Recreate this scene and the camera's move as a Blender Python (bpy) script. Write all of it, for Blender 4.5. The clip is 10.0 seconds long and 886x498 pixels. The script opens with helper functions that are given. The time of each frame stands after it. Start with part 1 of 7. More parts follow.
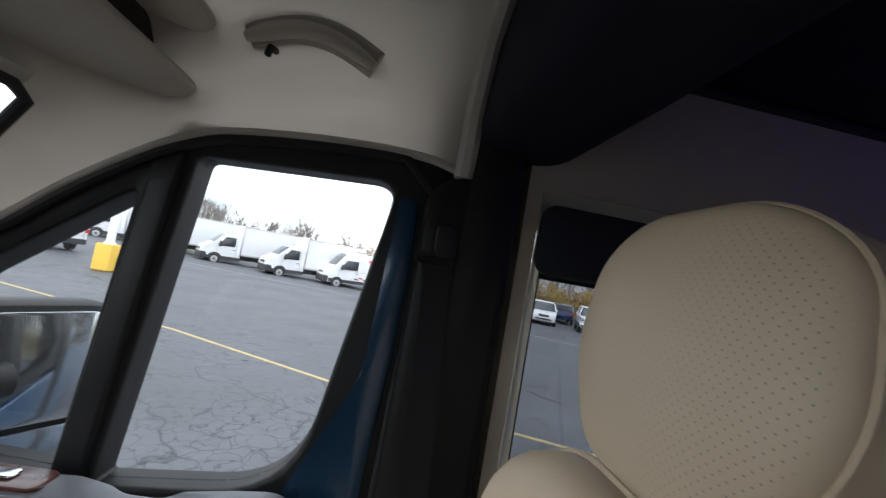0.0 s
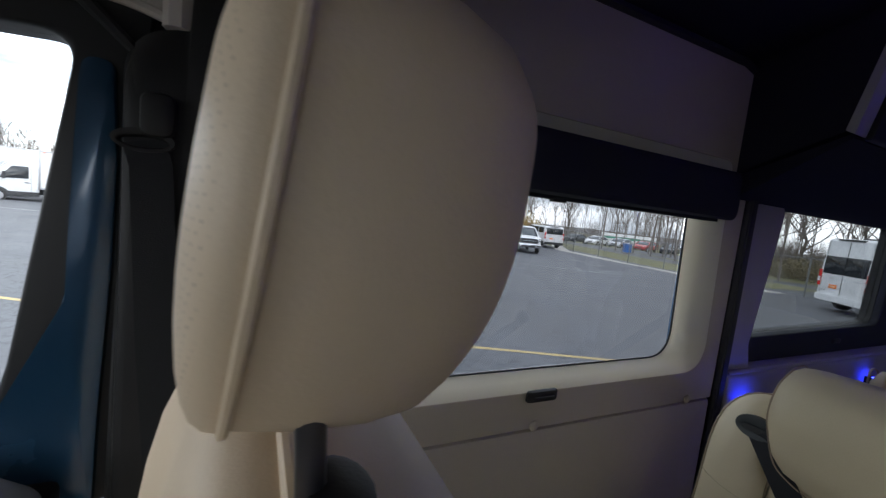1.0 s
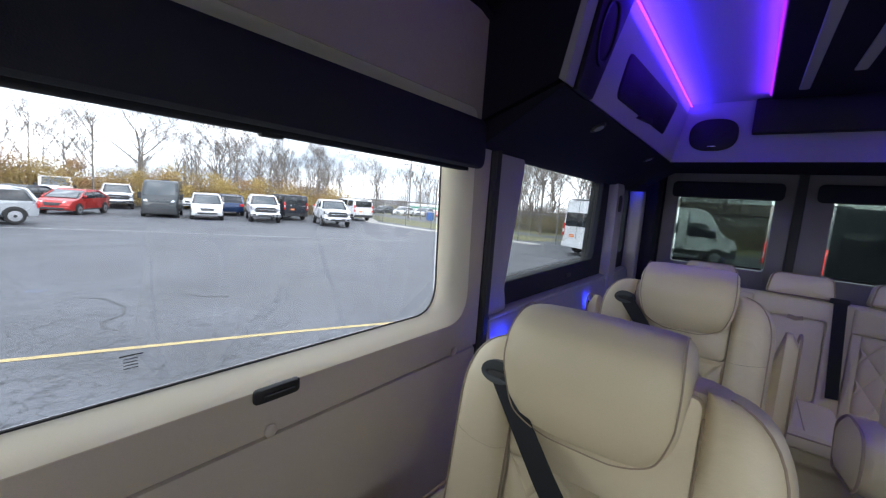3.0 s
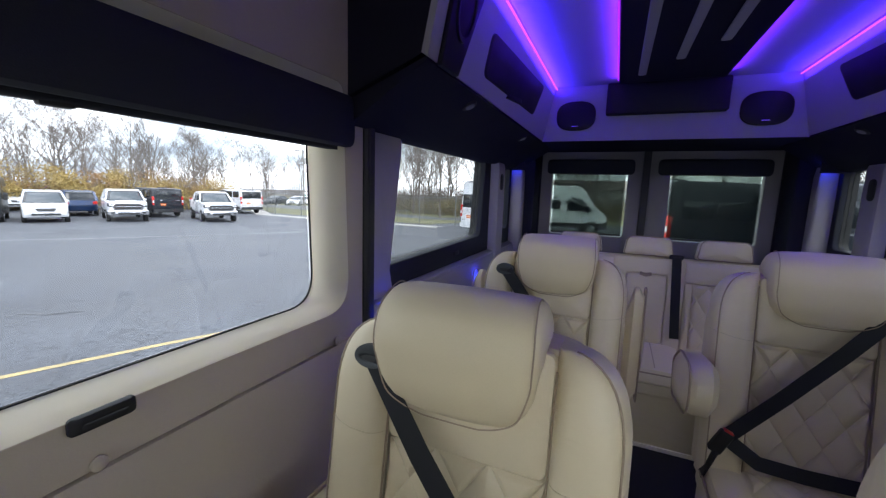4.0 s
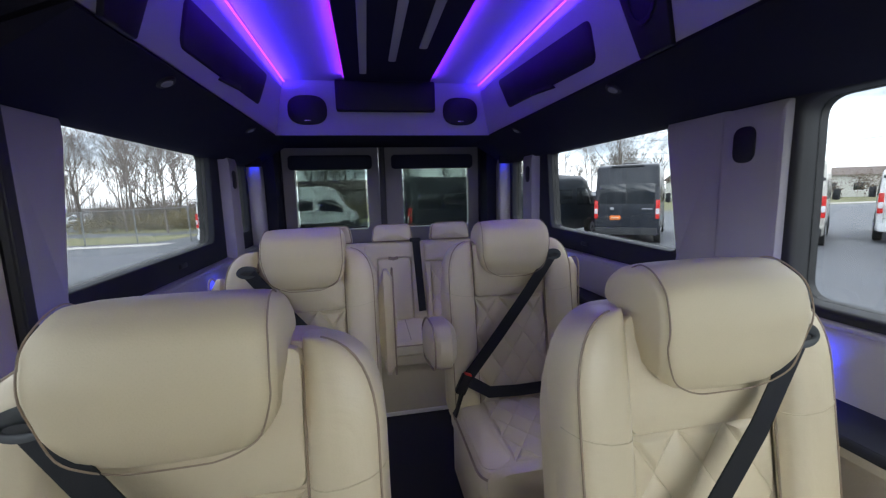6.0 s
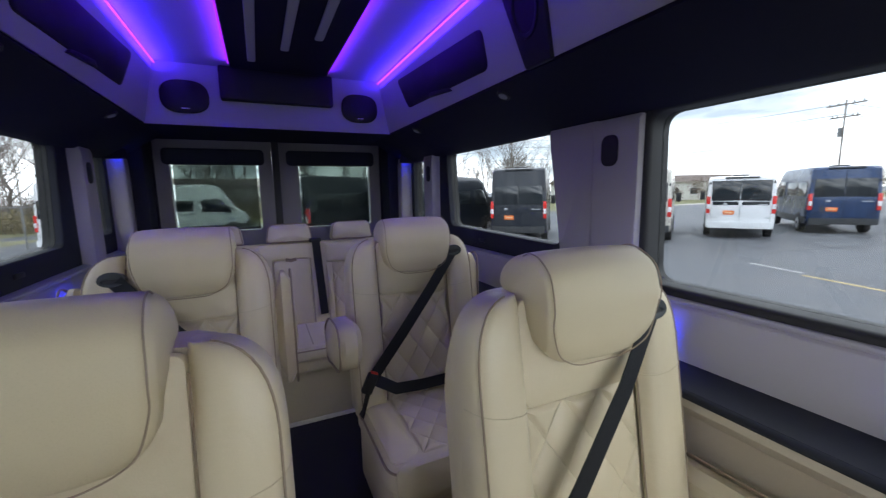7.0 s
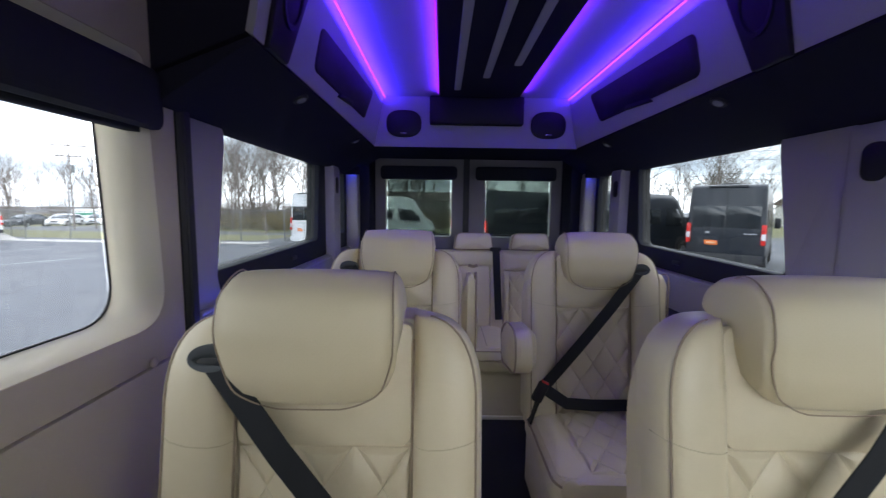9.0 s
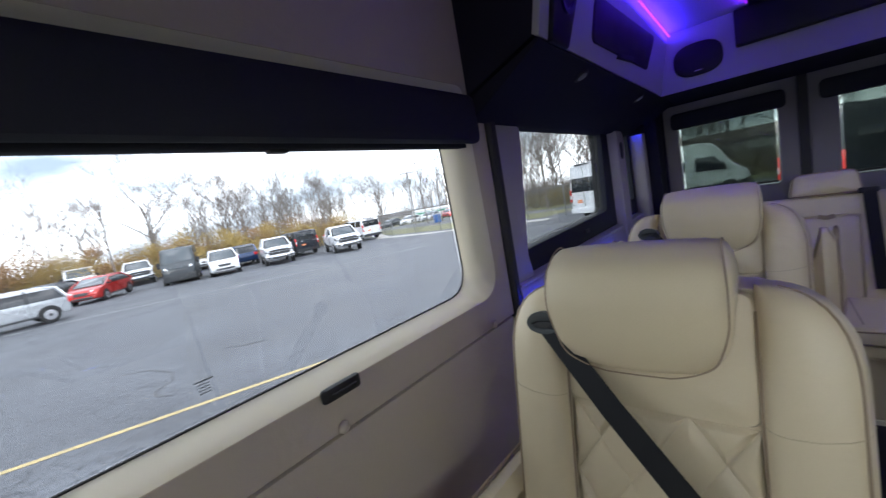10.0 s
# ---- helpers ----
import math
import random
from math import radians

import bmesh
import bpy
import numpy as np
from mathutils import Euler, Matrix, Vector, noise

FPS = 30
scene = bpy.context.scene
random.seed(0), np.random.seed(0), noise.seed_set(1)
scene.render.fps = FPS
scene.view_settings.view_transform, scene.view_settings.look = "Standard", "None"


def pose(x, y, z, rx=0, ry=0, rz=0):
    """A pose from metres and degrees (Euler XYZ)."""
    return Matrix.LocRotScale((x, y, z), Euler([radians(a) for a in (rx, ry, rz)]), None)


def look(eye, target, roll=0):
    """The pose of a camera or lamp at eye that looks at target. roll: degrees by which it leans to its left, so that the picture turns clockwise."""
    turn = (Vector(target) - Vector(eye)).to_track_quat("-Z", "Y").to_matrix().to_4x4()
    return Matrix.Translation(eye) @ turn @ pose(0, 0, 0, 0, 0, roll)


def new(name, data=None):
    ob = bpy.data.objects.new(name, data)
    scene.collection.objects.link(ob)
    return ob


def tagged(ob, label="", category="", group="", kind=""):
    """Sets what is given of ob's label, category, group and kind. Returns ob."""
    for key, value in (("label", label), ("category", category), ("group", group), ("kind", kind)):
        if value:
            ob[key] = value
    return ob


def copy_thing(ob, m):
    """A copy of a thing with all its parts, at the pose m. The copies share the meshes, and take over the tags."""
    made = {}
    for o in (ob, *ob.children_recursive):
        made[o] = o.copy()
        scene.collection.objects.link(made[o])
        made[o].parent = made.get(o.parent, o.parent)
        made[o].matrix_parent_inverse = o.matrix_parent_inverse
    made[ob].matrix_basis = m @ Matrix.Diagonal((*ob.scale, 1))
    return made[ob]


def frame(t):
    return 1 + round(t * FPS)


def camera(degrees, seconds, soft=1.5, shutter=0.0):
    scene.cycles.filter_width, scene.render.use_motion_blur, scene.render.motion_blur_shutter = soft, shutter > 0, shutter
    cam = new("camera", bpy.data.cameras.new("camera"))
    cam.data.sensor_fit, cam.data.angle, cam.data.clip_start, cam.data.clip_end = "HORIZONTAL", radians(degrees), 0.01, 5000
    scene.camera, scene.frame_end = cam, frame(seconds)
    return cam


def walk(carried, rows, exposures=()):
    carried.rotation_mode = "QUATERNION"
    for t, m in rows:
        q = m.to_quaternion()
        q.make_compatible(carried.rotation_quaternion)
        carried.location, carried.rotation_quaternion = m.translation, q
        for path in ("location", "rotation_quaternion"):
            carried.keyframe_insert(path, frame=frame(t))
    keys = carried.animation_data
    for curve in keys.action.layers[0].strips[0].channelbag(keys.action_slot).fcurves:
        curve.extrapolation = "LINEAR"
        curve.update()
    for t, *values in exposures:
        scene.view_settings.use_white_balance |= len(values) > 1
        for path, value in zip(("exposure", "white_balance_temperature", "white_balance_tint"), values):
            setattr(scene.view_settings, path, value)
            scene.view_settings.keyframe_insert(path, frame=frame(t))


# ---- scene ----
cam = camera(96.5, 10.0, soft=1.25, shutter=0.15)
EXPOSURE = 1.3
PATH = [
    (0, (-0.156, -0.216, 1.963), (-2.138, 0.017, 2.082), 10.09),
    (0.5, (-0.170, -0.121, 1.947), (-2.072, 0.497, 1.926), 9.42),
    (1, (-0.192, -0.004, 1.936), (-1.985, 0.858, 1.737), 6.15),
    (1.5, (-0.219, 0.085, 1.908), (-1.903, 1.145, 1.709), 5.79),
    (2, (-0.241, 0.147, 1.904), (-1.774, 1.417, 1.714), 6.77),
    (2.5, (-0.242, 0.209, 1.903), (-1.629, 1.634, 1.687), 5.93),
    (3.8, (-0.205, 0.304, 1.882), (-1.072, 2.084, 1.599), 2.02),
    (4, (-0.191, 0.316, 1.883), (-0.976, 2.132, 1.593), 1.89),
    (4.5, (-0.183, 0.331, 1.870), (-0.751, 2.226, 1.575), 1.67),
    (5, (-0.163, 0.343, 1.868), (-0.447, 2.300, 1.570), 1.39),
    (5.5, (-0.153, 0.351, 1.859), (-0.068, 2.328, 1.568), 0.07),
    (5.7, (-0.150, 0.358, 1.853), (0.074, 2.324, 1.567), -0.79),
    (6.8, (-0.149, 0.351, 1.836), (0.530, 2.212, 1.558), -1.34),
    (7, (-0.153, 0.346, 1.834), (0.676, 2.144, 1.547), -1.01),
    (7.5, (-0.152, 0.337, 1.830), (1.051, 1.911, 1.553), -0.19),
    (8, (-0.169, 0.333, 1.827), (0.971, 1.966, 1.644), 1.27),
    (8.5, (-0.186, 0.319, 1.826), (0.435, 2.213, 1.664), 1.04),
    (9, (-0.210, 0.286, 1.825), (-0.203, 2.275, 1.614), 0.80),
    (9.5, (-0.228, 0.275, 1.826), (-0.849, 2.157, 1.553), -2.88),
    (10, (-0.236, 0.219, 1.845), (-1.501, 1.750, 1.605), -10.06),
]
walk(cam, [(t, look(eye, target, roll)) for t, eye, target, roll in PATH], exposures=[(t, EXPOSURE + e) for t, e in ((0.0, -1.6), (0.5, -1.4), (0.9, -1.35), (1.4, -0.3), (1.8, -0.06), (2.5, -0.2), (4.0, -0.13), (5.5, 0.02), (7.4, -0.2), (8.3, -0.3), (9.2, -0.02), (9.6, 0.0), (10.0, -0.25))])

# ---- light ----
world = bpy.data.worlds.new("overcast_sky")
scene.world = world
world.use_nodes = True
wn, wl = world.node_tree.nodes, world.node_tree.links
wn.clear()
w_out = wn.new("ShaderNodeOutputWorld")
w_bg = wn.new("ShaderNodeBackground")
w_sky = wn.new("ShaderNodeTexSky")
w_sky.sky_type, w_sky.sun_disc = "NISHITA", False
w_sky.sun_elevation, w_sky.sun_rotation = radians(38), radians(70)
w_dim = wn.new("ShaderNodeMix")
w_dim.data_type, w_dim.blend_type = "RGBA", "MULTIPLY"
w_dim.inputs[0].default_value = 1.0
w_dim.inputs[7].default_value = (0.13, 0.13, 0.13, 1)
w_co = wn.new("ShaderNodeTexCoord")
w_map = wn.new("ShaderNodeMapping")
w_map.inputs["Scale"].default_value = (1.2, 1.2, 5.0)
w_noise = wn.new("ShaderNodeTexNoise")
w_noise.inputs["Scale"].default_value, w_noise.inputs["Detail"].default_value = 2.2, 6.0
w_ramp = wn.new("ShaderNodeValToRGB")
w_ramp.color_ramp.elements[0].position, w_ramp.color_ramp.elements[0].color = 0.34, (0.23, 0.27, 0.34, 1)
w_ramp.color_ramp.elements[1].position, w_ramp.color_ramp.elements[1].color = 0.62, (1.5, 1.53, 1.6, 1)
w_mid = w_ramp.color_ramp.elements.new(0.45)
w_mid.color = (0.62, 0.67, 0.74, 1)
w_mix = wn.new("ShaderNodeMix")
w_mix.data_type = "RGBA"
w_mix.inputs[0].default_value = 0.88
wl.new(w_sky.outputs[0], w_dim.inputs[6])
wl.new(w_co.outputs["Generated"], w_map.inputs[0])
wl.new(w_map.outputs[0], w_noise.inputs["Vector"])
wl.new(w_noise.outputs[0], w_ramp.inputs[0])
wl.new(w_dim.outputs[2], w_mix.inputs[6])
wl.new(w_ramp.outputs[0], w_mix.inputs[7])
wl.new(w_mix.outputs[2], w_bg.inputs[0])
wl.new(w_bg.outputs[0], w_out.inputs[0])
w_bg.inputs[1].default_value = 3.5

sun_data = bpy.data.lights.new("sun", "SUN")
sun_data.energy, sun_data.angle, sun_data.color = 1.26, radians(25), (1.0, 0.96, 0.9)
sun = new("sun", sun_data)
sun.matrix_world = look((30, -25, 40), (0, 0, 0))


def cove_lamp(x, y0, y1, z, tilt, width, power, colour):
    """A strip lamp that lies along the van and shines up at the ceiling, tilted sideways."""
    d = bpy.data.lights.new("cove_lamp", "AREA")
    d.shape, d.size, d.size_y, d.energy, d.color = "RECTANGLE", width, y1 - y0, power, colour
    ob = new("cove_lamp", d)
    ob.matrix_world = pose(x, (y0 + y1) / 2, z, 0, 180 + tilt, 0)
    return ob


for side in (-1, 1):
    cove_lamp(side * 0.572, 1.40 if side < 0 else 0.95, 2.86, 2.470, -side * 12, 0.012, 2.9 if side < 0 else 3.3, (0.036, 0.012, 1.0))
    cove_lamp(-0.252 if side < 0 else 0.271, 1.45 if side < 0 else 1.2, 2.76, 2.496, side * 35, 0.006, 0.80, (0.095, 0.010, 1.0))


# ---- materials ----
MATS = {}


def mat(name, col, rough=0.6, metal=0.0, var=0.12, scale=6.0, bump=0.05, bscale=120.0, col2=None, coat=0.0, spec=0.5, dent=0.0):
    """A procedural surface: colour varied at two scales, fine relief."""
    if name in MATS:
        return MATS[name]
    m = bpy.data.materials.new(name)
    m.use_nodes = True
    n, l = m.node_tree.nodes, m.node_tree.links
    b = n["Principled BSDF"]
    co = n.new("ShaderNodeTexCoord")
    t1, t2 = n.new("ShaderNodeTexNoise"), n.new("ShaderNodeTexNoise")
    t1.inputs["Scale"].default_value, t1.inputs["Detail"].default_value = scale, 5.0
    t2.inputs["Scale"].default_value, t2.inputs["Detail"].default_value = bscale, 3.0
    l.new(co.outputs["Object"], t1.inputs["Vector"])
    l.new(co.outputs["Object"], t2.inputs["Vector"])
    mx = n.new("ShaderNodeMix")
    mx.data_type = "RGBA"
    lo = [c * (1 - var) for c in col] if col2 is None else col2
    hi = [min(1.0, c * (1 + var)) for c in col] if col2 is None else col
    mx.inputs[6].default_value, mx.inputs[7].default_value = (*lo, 1), (*hi, 1)
    add = n.new("ShaderNodeMath")
    add.operation = "MULTIPLY_ADD"
    add.inputs[1].default_value, add.inputs[2].default_value = 0.35, 0.32
    sub = n.new("ShaderNodeMath")
    l.new(t2.outputs[0], add.inputs[0])
    l.new(t1.outputs[0], sub.inputs[0])
    sub.operation = "ADD"
    l.new(add.outputs[0], sub.inputs[1])
    sub2 = n.new("ShaderNodeMath")
    sub2.operation, sub2.use_clamp = "SUBTRACT", True
    sub2.inputs[1].default_value = 0.5
    l.new(sub.outputs[0], sub2.inputs[0])
    l.new(sub2.outputs[0], mx.inputs[0])
    l.new(mx.outputs[2], b.inputs["Base Color"])
    rr = n.new("ShaderNodeMath")
    rr.operation, rr.use_clamp = "MULTIPLY_ADD", True
    rr.inputs[1].default_value, rr.inputs[2].default_value = 0.18, max(0.0, rough - 0.09)
    l.new(t1.outputs[0], rr.inputs[0])
    l.new(rr.outputs[0], b.inputs["Roughness"])
    b.inputs["Metallic"].default_value = metal
    b.inputs["Specular IOR Level"].default_value = spec
    b.inputs["Coat Weight"].default_value = coat
    b.inputs["Coat Roughness"].default_value = 0.08
    if bump > 0:
        bp = n.new("ShaderNodeBump")
        bp.inputs["Strength"].default_value, bp.inputs["Distance"].default_value = bump, 0.002
        l.new(t2.outputs[0], bp.inputs["Height"])
        l.new(bp.outputs[0], b.inputs["Normal"])
        if dent > 0:
            t3, bp3 = n.new("ShaderNodeTexNoise"), n.new("ShaderNodeBump")
            t3.inputs["Scale"].default_value, t3.inputs["Detail"].default_value, t3.inputs["Distortion"].default_value = 11.0, 3.0, 0.6
            bp3.inputs["Strength"].default_value, bp3.inputs["Distance"].default_value = dent, 0.012
            l.new(co.outputs["Object"], t3.inputs["Vector"])
            l.new(t3.outputs[0], bp3.inputs["Height"])
            l.new(bp3.outputs[0], bp.inputs["Normal"])
    MATS[name] = m
    return m


def glow(name, col, strength):
    if name in MATS:
        return MATS[name]
    m = bpy.data.materials.new(name)
    m.use_nodes = True
    b = m.node_tree.nodes["Principled BSDF"]
    b.inputs["Base Color"].default_value = (0.04, 0.04, 0.05, 1)
    b.inputs["Emission Color"].default_value = (*col, 1)
    b.inputs["Emission Strength"].default_value = strength
    MATS[name] = m
    return m


def glass(name, tint, gloss=0.06):
    """A thin pane: mostly clear, with a weak reflection that grows at grazing angles."""
    if name in MATS:
        return MATS[name]
    m = bpy.data.materials.new(name)
    m.use_nodes = True
    n, l = m.node_tree.nodes, m.node_tree.links
    n.remove(n["Principled BSDF"])
    tr, gl, mx, fr = n.new("ShaderNodeBsdfTransparent"), n.new("ShaderNodeBsdfGlossy"), n.new("ShaderNodeMixShader"), n.new("ShaderNodeLayerWeight")
    pw, sc = n.new("ShaderNodeMath"), n.new("ShaderNodeMath")
    tr.inputs[0].default_value = (*tint, 1)
    gl.inputs["Roughness"].default_value = 0.02
    fr.inputs[0].default_value = 0.5
    pw.operation, pw.inputs[1].default_value = "POWER", 5.0
    sc.operation, sc.inputs[1].default_value, sc.inputs[2].default_value = "MULTIPLY_ADD", 0.35, gloss * 0.4
    l.new(fr.outputs[1], pw.inputs[0])
    l.new(pw.outputs[0], sc.inputs[0])
    l.new(sc.outputs[0], mx.inputs[0])
    l.new(tr.outputs[0], mx.inputs[1])
    l.new(gl.outputs[0], mx.inputs[2])
    l.new(mx.outputs[0], n["Material Output"].inputs[0])
    MATS[name] = m
    return m


LEATHER_FRONT = mat("tan_leather", (0.70, 0.565, 0.40), 0.5, var=0.06, dent=0.15, scale=5, bump=0.12, bscale=420)
LEATHER = mat("cream_leather", (0.605, 0.522, 0.354), 0.40, var=0.07, dent=0.30, scale=5, bump=0.12, bscale=420)
# leather tone darkened to draw the soft shadow in the bolster creases
CREASE_SHADE = mat("leather_crease_shade", (0.50, 0.43, 0.29), 0.55, var=0.08, bump=0.05)
GUIDE = mat("charcoal_guide_plastic", (0.026, 0.031, 0.033), 0.45, var=0.1, bump=0.1, bscale=500)
LEATHER_DK = mat("cream_leather_piping", (0.30, 0.23, 0.16), 0.5, var=0.08, bump=0.05)
VINYL = mat("taupe_vinyl", (0.455, 0.395, 0.305), 0.52, var=0.06, dent=0.25, scale=3, bump=0.15, bscale=350)
VINYL_LT = mat("ivory_trim", (0.74, 0.70, 0.59), 0.5, var=0.05, bump=0.08, bscale=300)
GREY = mat("grey_pillar_trim", (0.35, 0.325, 0.33), 0.55, var=0.04, scale=4, bump=0.08, bscale=300)
# the grey trim again, darkened because the rear doors stand in shade
DOORTRIM_SHADED = mat("shaded_grey_door_trim", (0.19, 0.175, 0.175), 0.6, var=0.05, scale=4, bump=0.1, bscale=300)
FABRIC = mat("headliner_suede", (0.42, 0.41, 0.42), 0.9, var=0.05, scale=5, bump=0.2, bscale=500)
CABLINER = mat("cab_headliner", (0.585, 0.55, 0.50), 0.9, var=0.06, scale=3, bump=0.15, bscale=400)
BLACK = mat("black_suede", (0.016, 0.016, 0.027), 0.8, spec=0.2, var=0.2, bump=0.15, bscale=400)
PLASTIC = mat("black_plastic", (0.013, 0.013, 0.014), 0.5, spec=0.35, var=0.2, bump=0.12, bscale=500)
RUBBER = mat("black_rubber", (0.015, 0.015, 0.015), 0.6, var=0.2, bump=0.05)
BLACKVINYL = mat("black_vinyl", (0.022, 0.024, 0.032), 0.72, spec=0.25, var=0.15, bump=0.25, bscale=450)
CARPET = mat("black_carpet", (0.012, 0.012, 0.013), 0.95, var=0.3, bump=0.6, bscale=600)
WEBBING = mat("black_webbing", (0.013, 0.014, 0.016), 0.7, spec=0.3, var=0.2, bump=0.3, bscale=700)
BLUEPAINT = mat("blue_car_paint", (0.016, 0.062, 0.125), 0.25, metal=0.3, var=0.06, bump=0.0, coat=0.6)
DOORGREY = mat("grey_door_plastic", (0.17, 0.18, 0.20), 0.5, var=0.08, bump=0.25, bscale=500)
WOOD = mat("burl_wood", (0.10, 0.03, 0.02), 0.3, var=0.5, scale=40, bump=0.0, coat=0.4)
CHROME = mat("chrome", (0.75, 0.75, 0.76), 0.12, metal=1.0, var=0.02, bump=0.0)
MIRROR = mat("mirror_glass", (0.85, 0.87, 0.88), 0.09, metal=1.0, var=0.0, bump=0.0)
RED = mat("red_plastic", (0.6, 0.03, 0.02), 0.4, var=0.05)
GLASS = glass("privacy_glass", (0.514, 0.531, 0.539))
GLASS_DOOR = glass("lighter_glass", (0.608, 0.622, 0.638))
CLEAR = glass("clear_glass", (0.95, 0.96, 0.96))
TINT = glass("rear_glass", (0.507, 0.550, 0.532))
LED = glow("violet_led", (0.36, 0.04, 1.0), 1.4)
LED_IN = glow("magenta_led", (0.42, 0.02, 1.0), 0.6)
CUPBLUE = mat("cup_wall", (0.10, 0.25, 0.85), 0.18, var=0.02)
LED_BLUE = glow("blue_led", (0.015, 0.03, 1.0), 34.0)


def screen_mat():
    m = bpy.data.materials.new("shade_screen")
    m.use_nodes = True
    n, l = m.node_tree.nodes, m.node_tree.links
    b = n["Principled BSDF"]
    b.inputs["Base Color"].default_value = (0.006, 0.007, 0.007, 1)
    b.inputs["Roughness"].default_value = 0.8
    tr, mx = n.new("ShaderNodeBsdfTransparent"), n.new("ShaderNodeMixShader")
    tr.inputs[0].default_value = (0.93, 1.0, 0.97, 1)
    mx.inputs[0].default_value = 0.60
    l.new(tr.outputs[0], mx.inputs[1])
    l.new(b.outputs[0], mx.inputs[2])
    l.new(mx.outputs[0], n["Material Output"].inputs[0])
    return m


SCREEN = screen_mat()


def asphalt_mat():
    m = mat("asphalt", (0.124, 0.132, 0.146), 0.62, col2=(0.061, 0.065, 0.073), scale=0.45, bump=0.0, bscale=2.6)
    n, l = m.node_tree.nodes, m.node_tree.links
    b = n["Principled BSDF"]
    co = n.new("ShaderNodeTexCoord")

    def noise(scale, detail, rough=0.5):
        t = n.new("ShaderNodeTexNoise")
        t.inputs["Scale"].default_value, t.inputs["Detail"].default_value, t.inputs["Roughness"].default_value = scale, detail, rough
        l.new(co.outputs["Object"], t.inputs["Vector"])
        return t

    def ramp(src, p0, c0, p1, c1):
        r = n.new("ShaderNodeValToRGB")
        e = r.color_ramp.elements
        e[0].position, e[0].color, e[1].position, e[1].color = p0, (c0, c0, c0 * 1.02, 1), p1, (c1, c1, c1, 1)
        l.new(src, r.inputs[0])
        return r.outputs[0]

    def mix(kind, fac, a, b_):
        x = n.new("ShaderNodeMix")
        x.data_type, x.blend_type = "RGBA", kind
        for sock, v in ((0, fac), (6, a), (7, b_)):
            if isinstance(v, (int, float)):
                x.inputs[sock].default_value = v
            elif isinstance(v, tuple):
                x.inputs[sock].default_value = v
            else:
                l.new(v, x.inputs[sock])
        return x.outputs[2]

    def cells(scale, warp, amount, width, dark):
        v = n.new("ShaderNodeTexVoronoi")
        v.feature = "DISTANCE_TO_EDGE"
        v.inputs["Scale"].default_value = scale
        sh = n.new("ShaderNodeVectorMath")
        sh.operation = "MULTIPLY_ADD"
        sh.inputs[1].default_value = (amount, amount, 0)
        l.new(warp.outputs["Color"], sh.inputs[0])
        l.new(co.outputs["Object"], sh.inputs[2])
        l.new(sh.outputs[0], v.inputs["Vector"])
        return ramp(v.outputs["Distance"], 0.0, dark, width, 1.0)
    white = (1, 1, 1, 1)
    big = cells(0.28, noise(0.9, 2.5), 2.0, 0.0045, 0.42)
    mid = cells(0.9, noise(2.0, 2.5), 0.8, 0.012, 0.38)
    fine = cells(5.5, noise(5.0, 3), 0.35, 0.045, 0.30)
    patch = ramp(noise(0.22, 5).outputs[0], 0.30, 0.0, 0.45, 1.0)
    patch2 = ramp(noise(0.33, 4, 0.6).outputs[0], 0.46, 0.0, 0.54, 1.0)
    sx, near, worn = n.new("ShaderNodeSeparateXYZ"), n.new("ShaderNodeMapRange"), n.new("ShaderNodeMath")
    l.new(co.outputs["Object"], sx.inputs[0])
    l.new(sx.outputs[0], near.inputs[0])
    near.inputs["From Min"].default_value, near.inputs["From Max"].default_value = 1.0, -2.0
    worn.operation = "MULTIPLY"
    l.new(patch, worn.inputs[0])
    l.new(near.outputs[0], worn.inputs[1])
    cracks = mix("MULTIPLY", 1.0, big, mix("MIX", worn.outputs[0], white, fine))
    cracks = mix("MULTIPLY", 1.0, cracks, mix("MIX", patch2, white, mid))
    damp = ramp(noise(0.5, 5, 0.62).outputs[0], 0.36, 0.62, 0.58, 1.12)
    speck = ramp(noise(28.0, 4).outputs[0], 0.3, 0.85, 0.7, 1.12)
    base = mix("MULTIPLY", 1.0, b.inputs["Base Color"].links[0].from_socket, cracks)
    base = mix("MULTIPLY", 1.0, base, damp)
    base = mix("MULTIPLY", 0.15, base, speck)
    l.new(base, b.inputs["Base Color"])
    wet = ramp(noise(0.5, 5, 0.62).outputs[0], 0.34, 0.50, 0.60, 0.78)
    l.new(wet, b.inputs["Roughness"])
    return m


# ---- geometry helpers ----
def prt(name, bm, material, parent=None, label=""):
    me = bpy.data.meshes.new(name)
    bmesh.ops.recalc_face_normals(bm, faces=bm.faces)
    bm.to_mesh(me)
    bm.free()
    me.shade_smooth()
    me.set_sharp_from_angle(angle=radians(38))
    me.materials.append(material)
    ob = new(name, me)
    if parent is not None:
        ob.parent = parent
    if label:
        ob["label"] = label
    return ob


part = prt


def thing(name, m, label, category, group="", kind=""):
    e = new(name)
    e.empty_display_size = 0.05
    e.matrix_basis = m
    return tagged(e, label, category, group, kind)


AX = {"x": Matrix(((0, 0, 1, 0), (1, 0, 0, 0), (0, 1, 0, 0), (0, 0, 0, 1))),   # (u, v, w) -> (y, z, x)
      "y": Matrix(((1, 0, 0, 0), (0, 0, 1, 0), (0, 1, 0, 0), (0, 0, 0, 1))),   # (u, v, w) -> (x, z, y)
      "z": Matrix.Identity(4)}


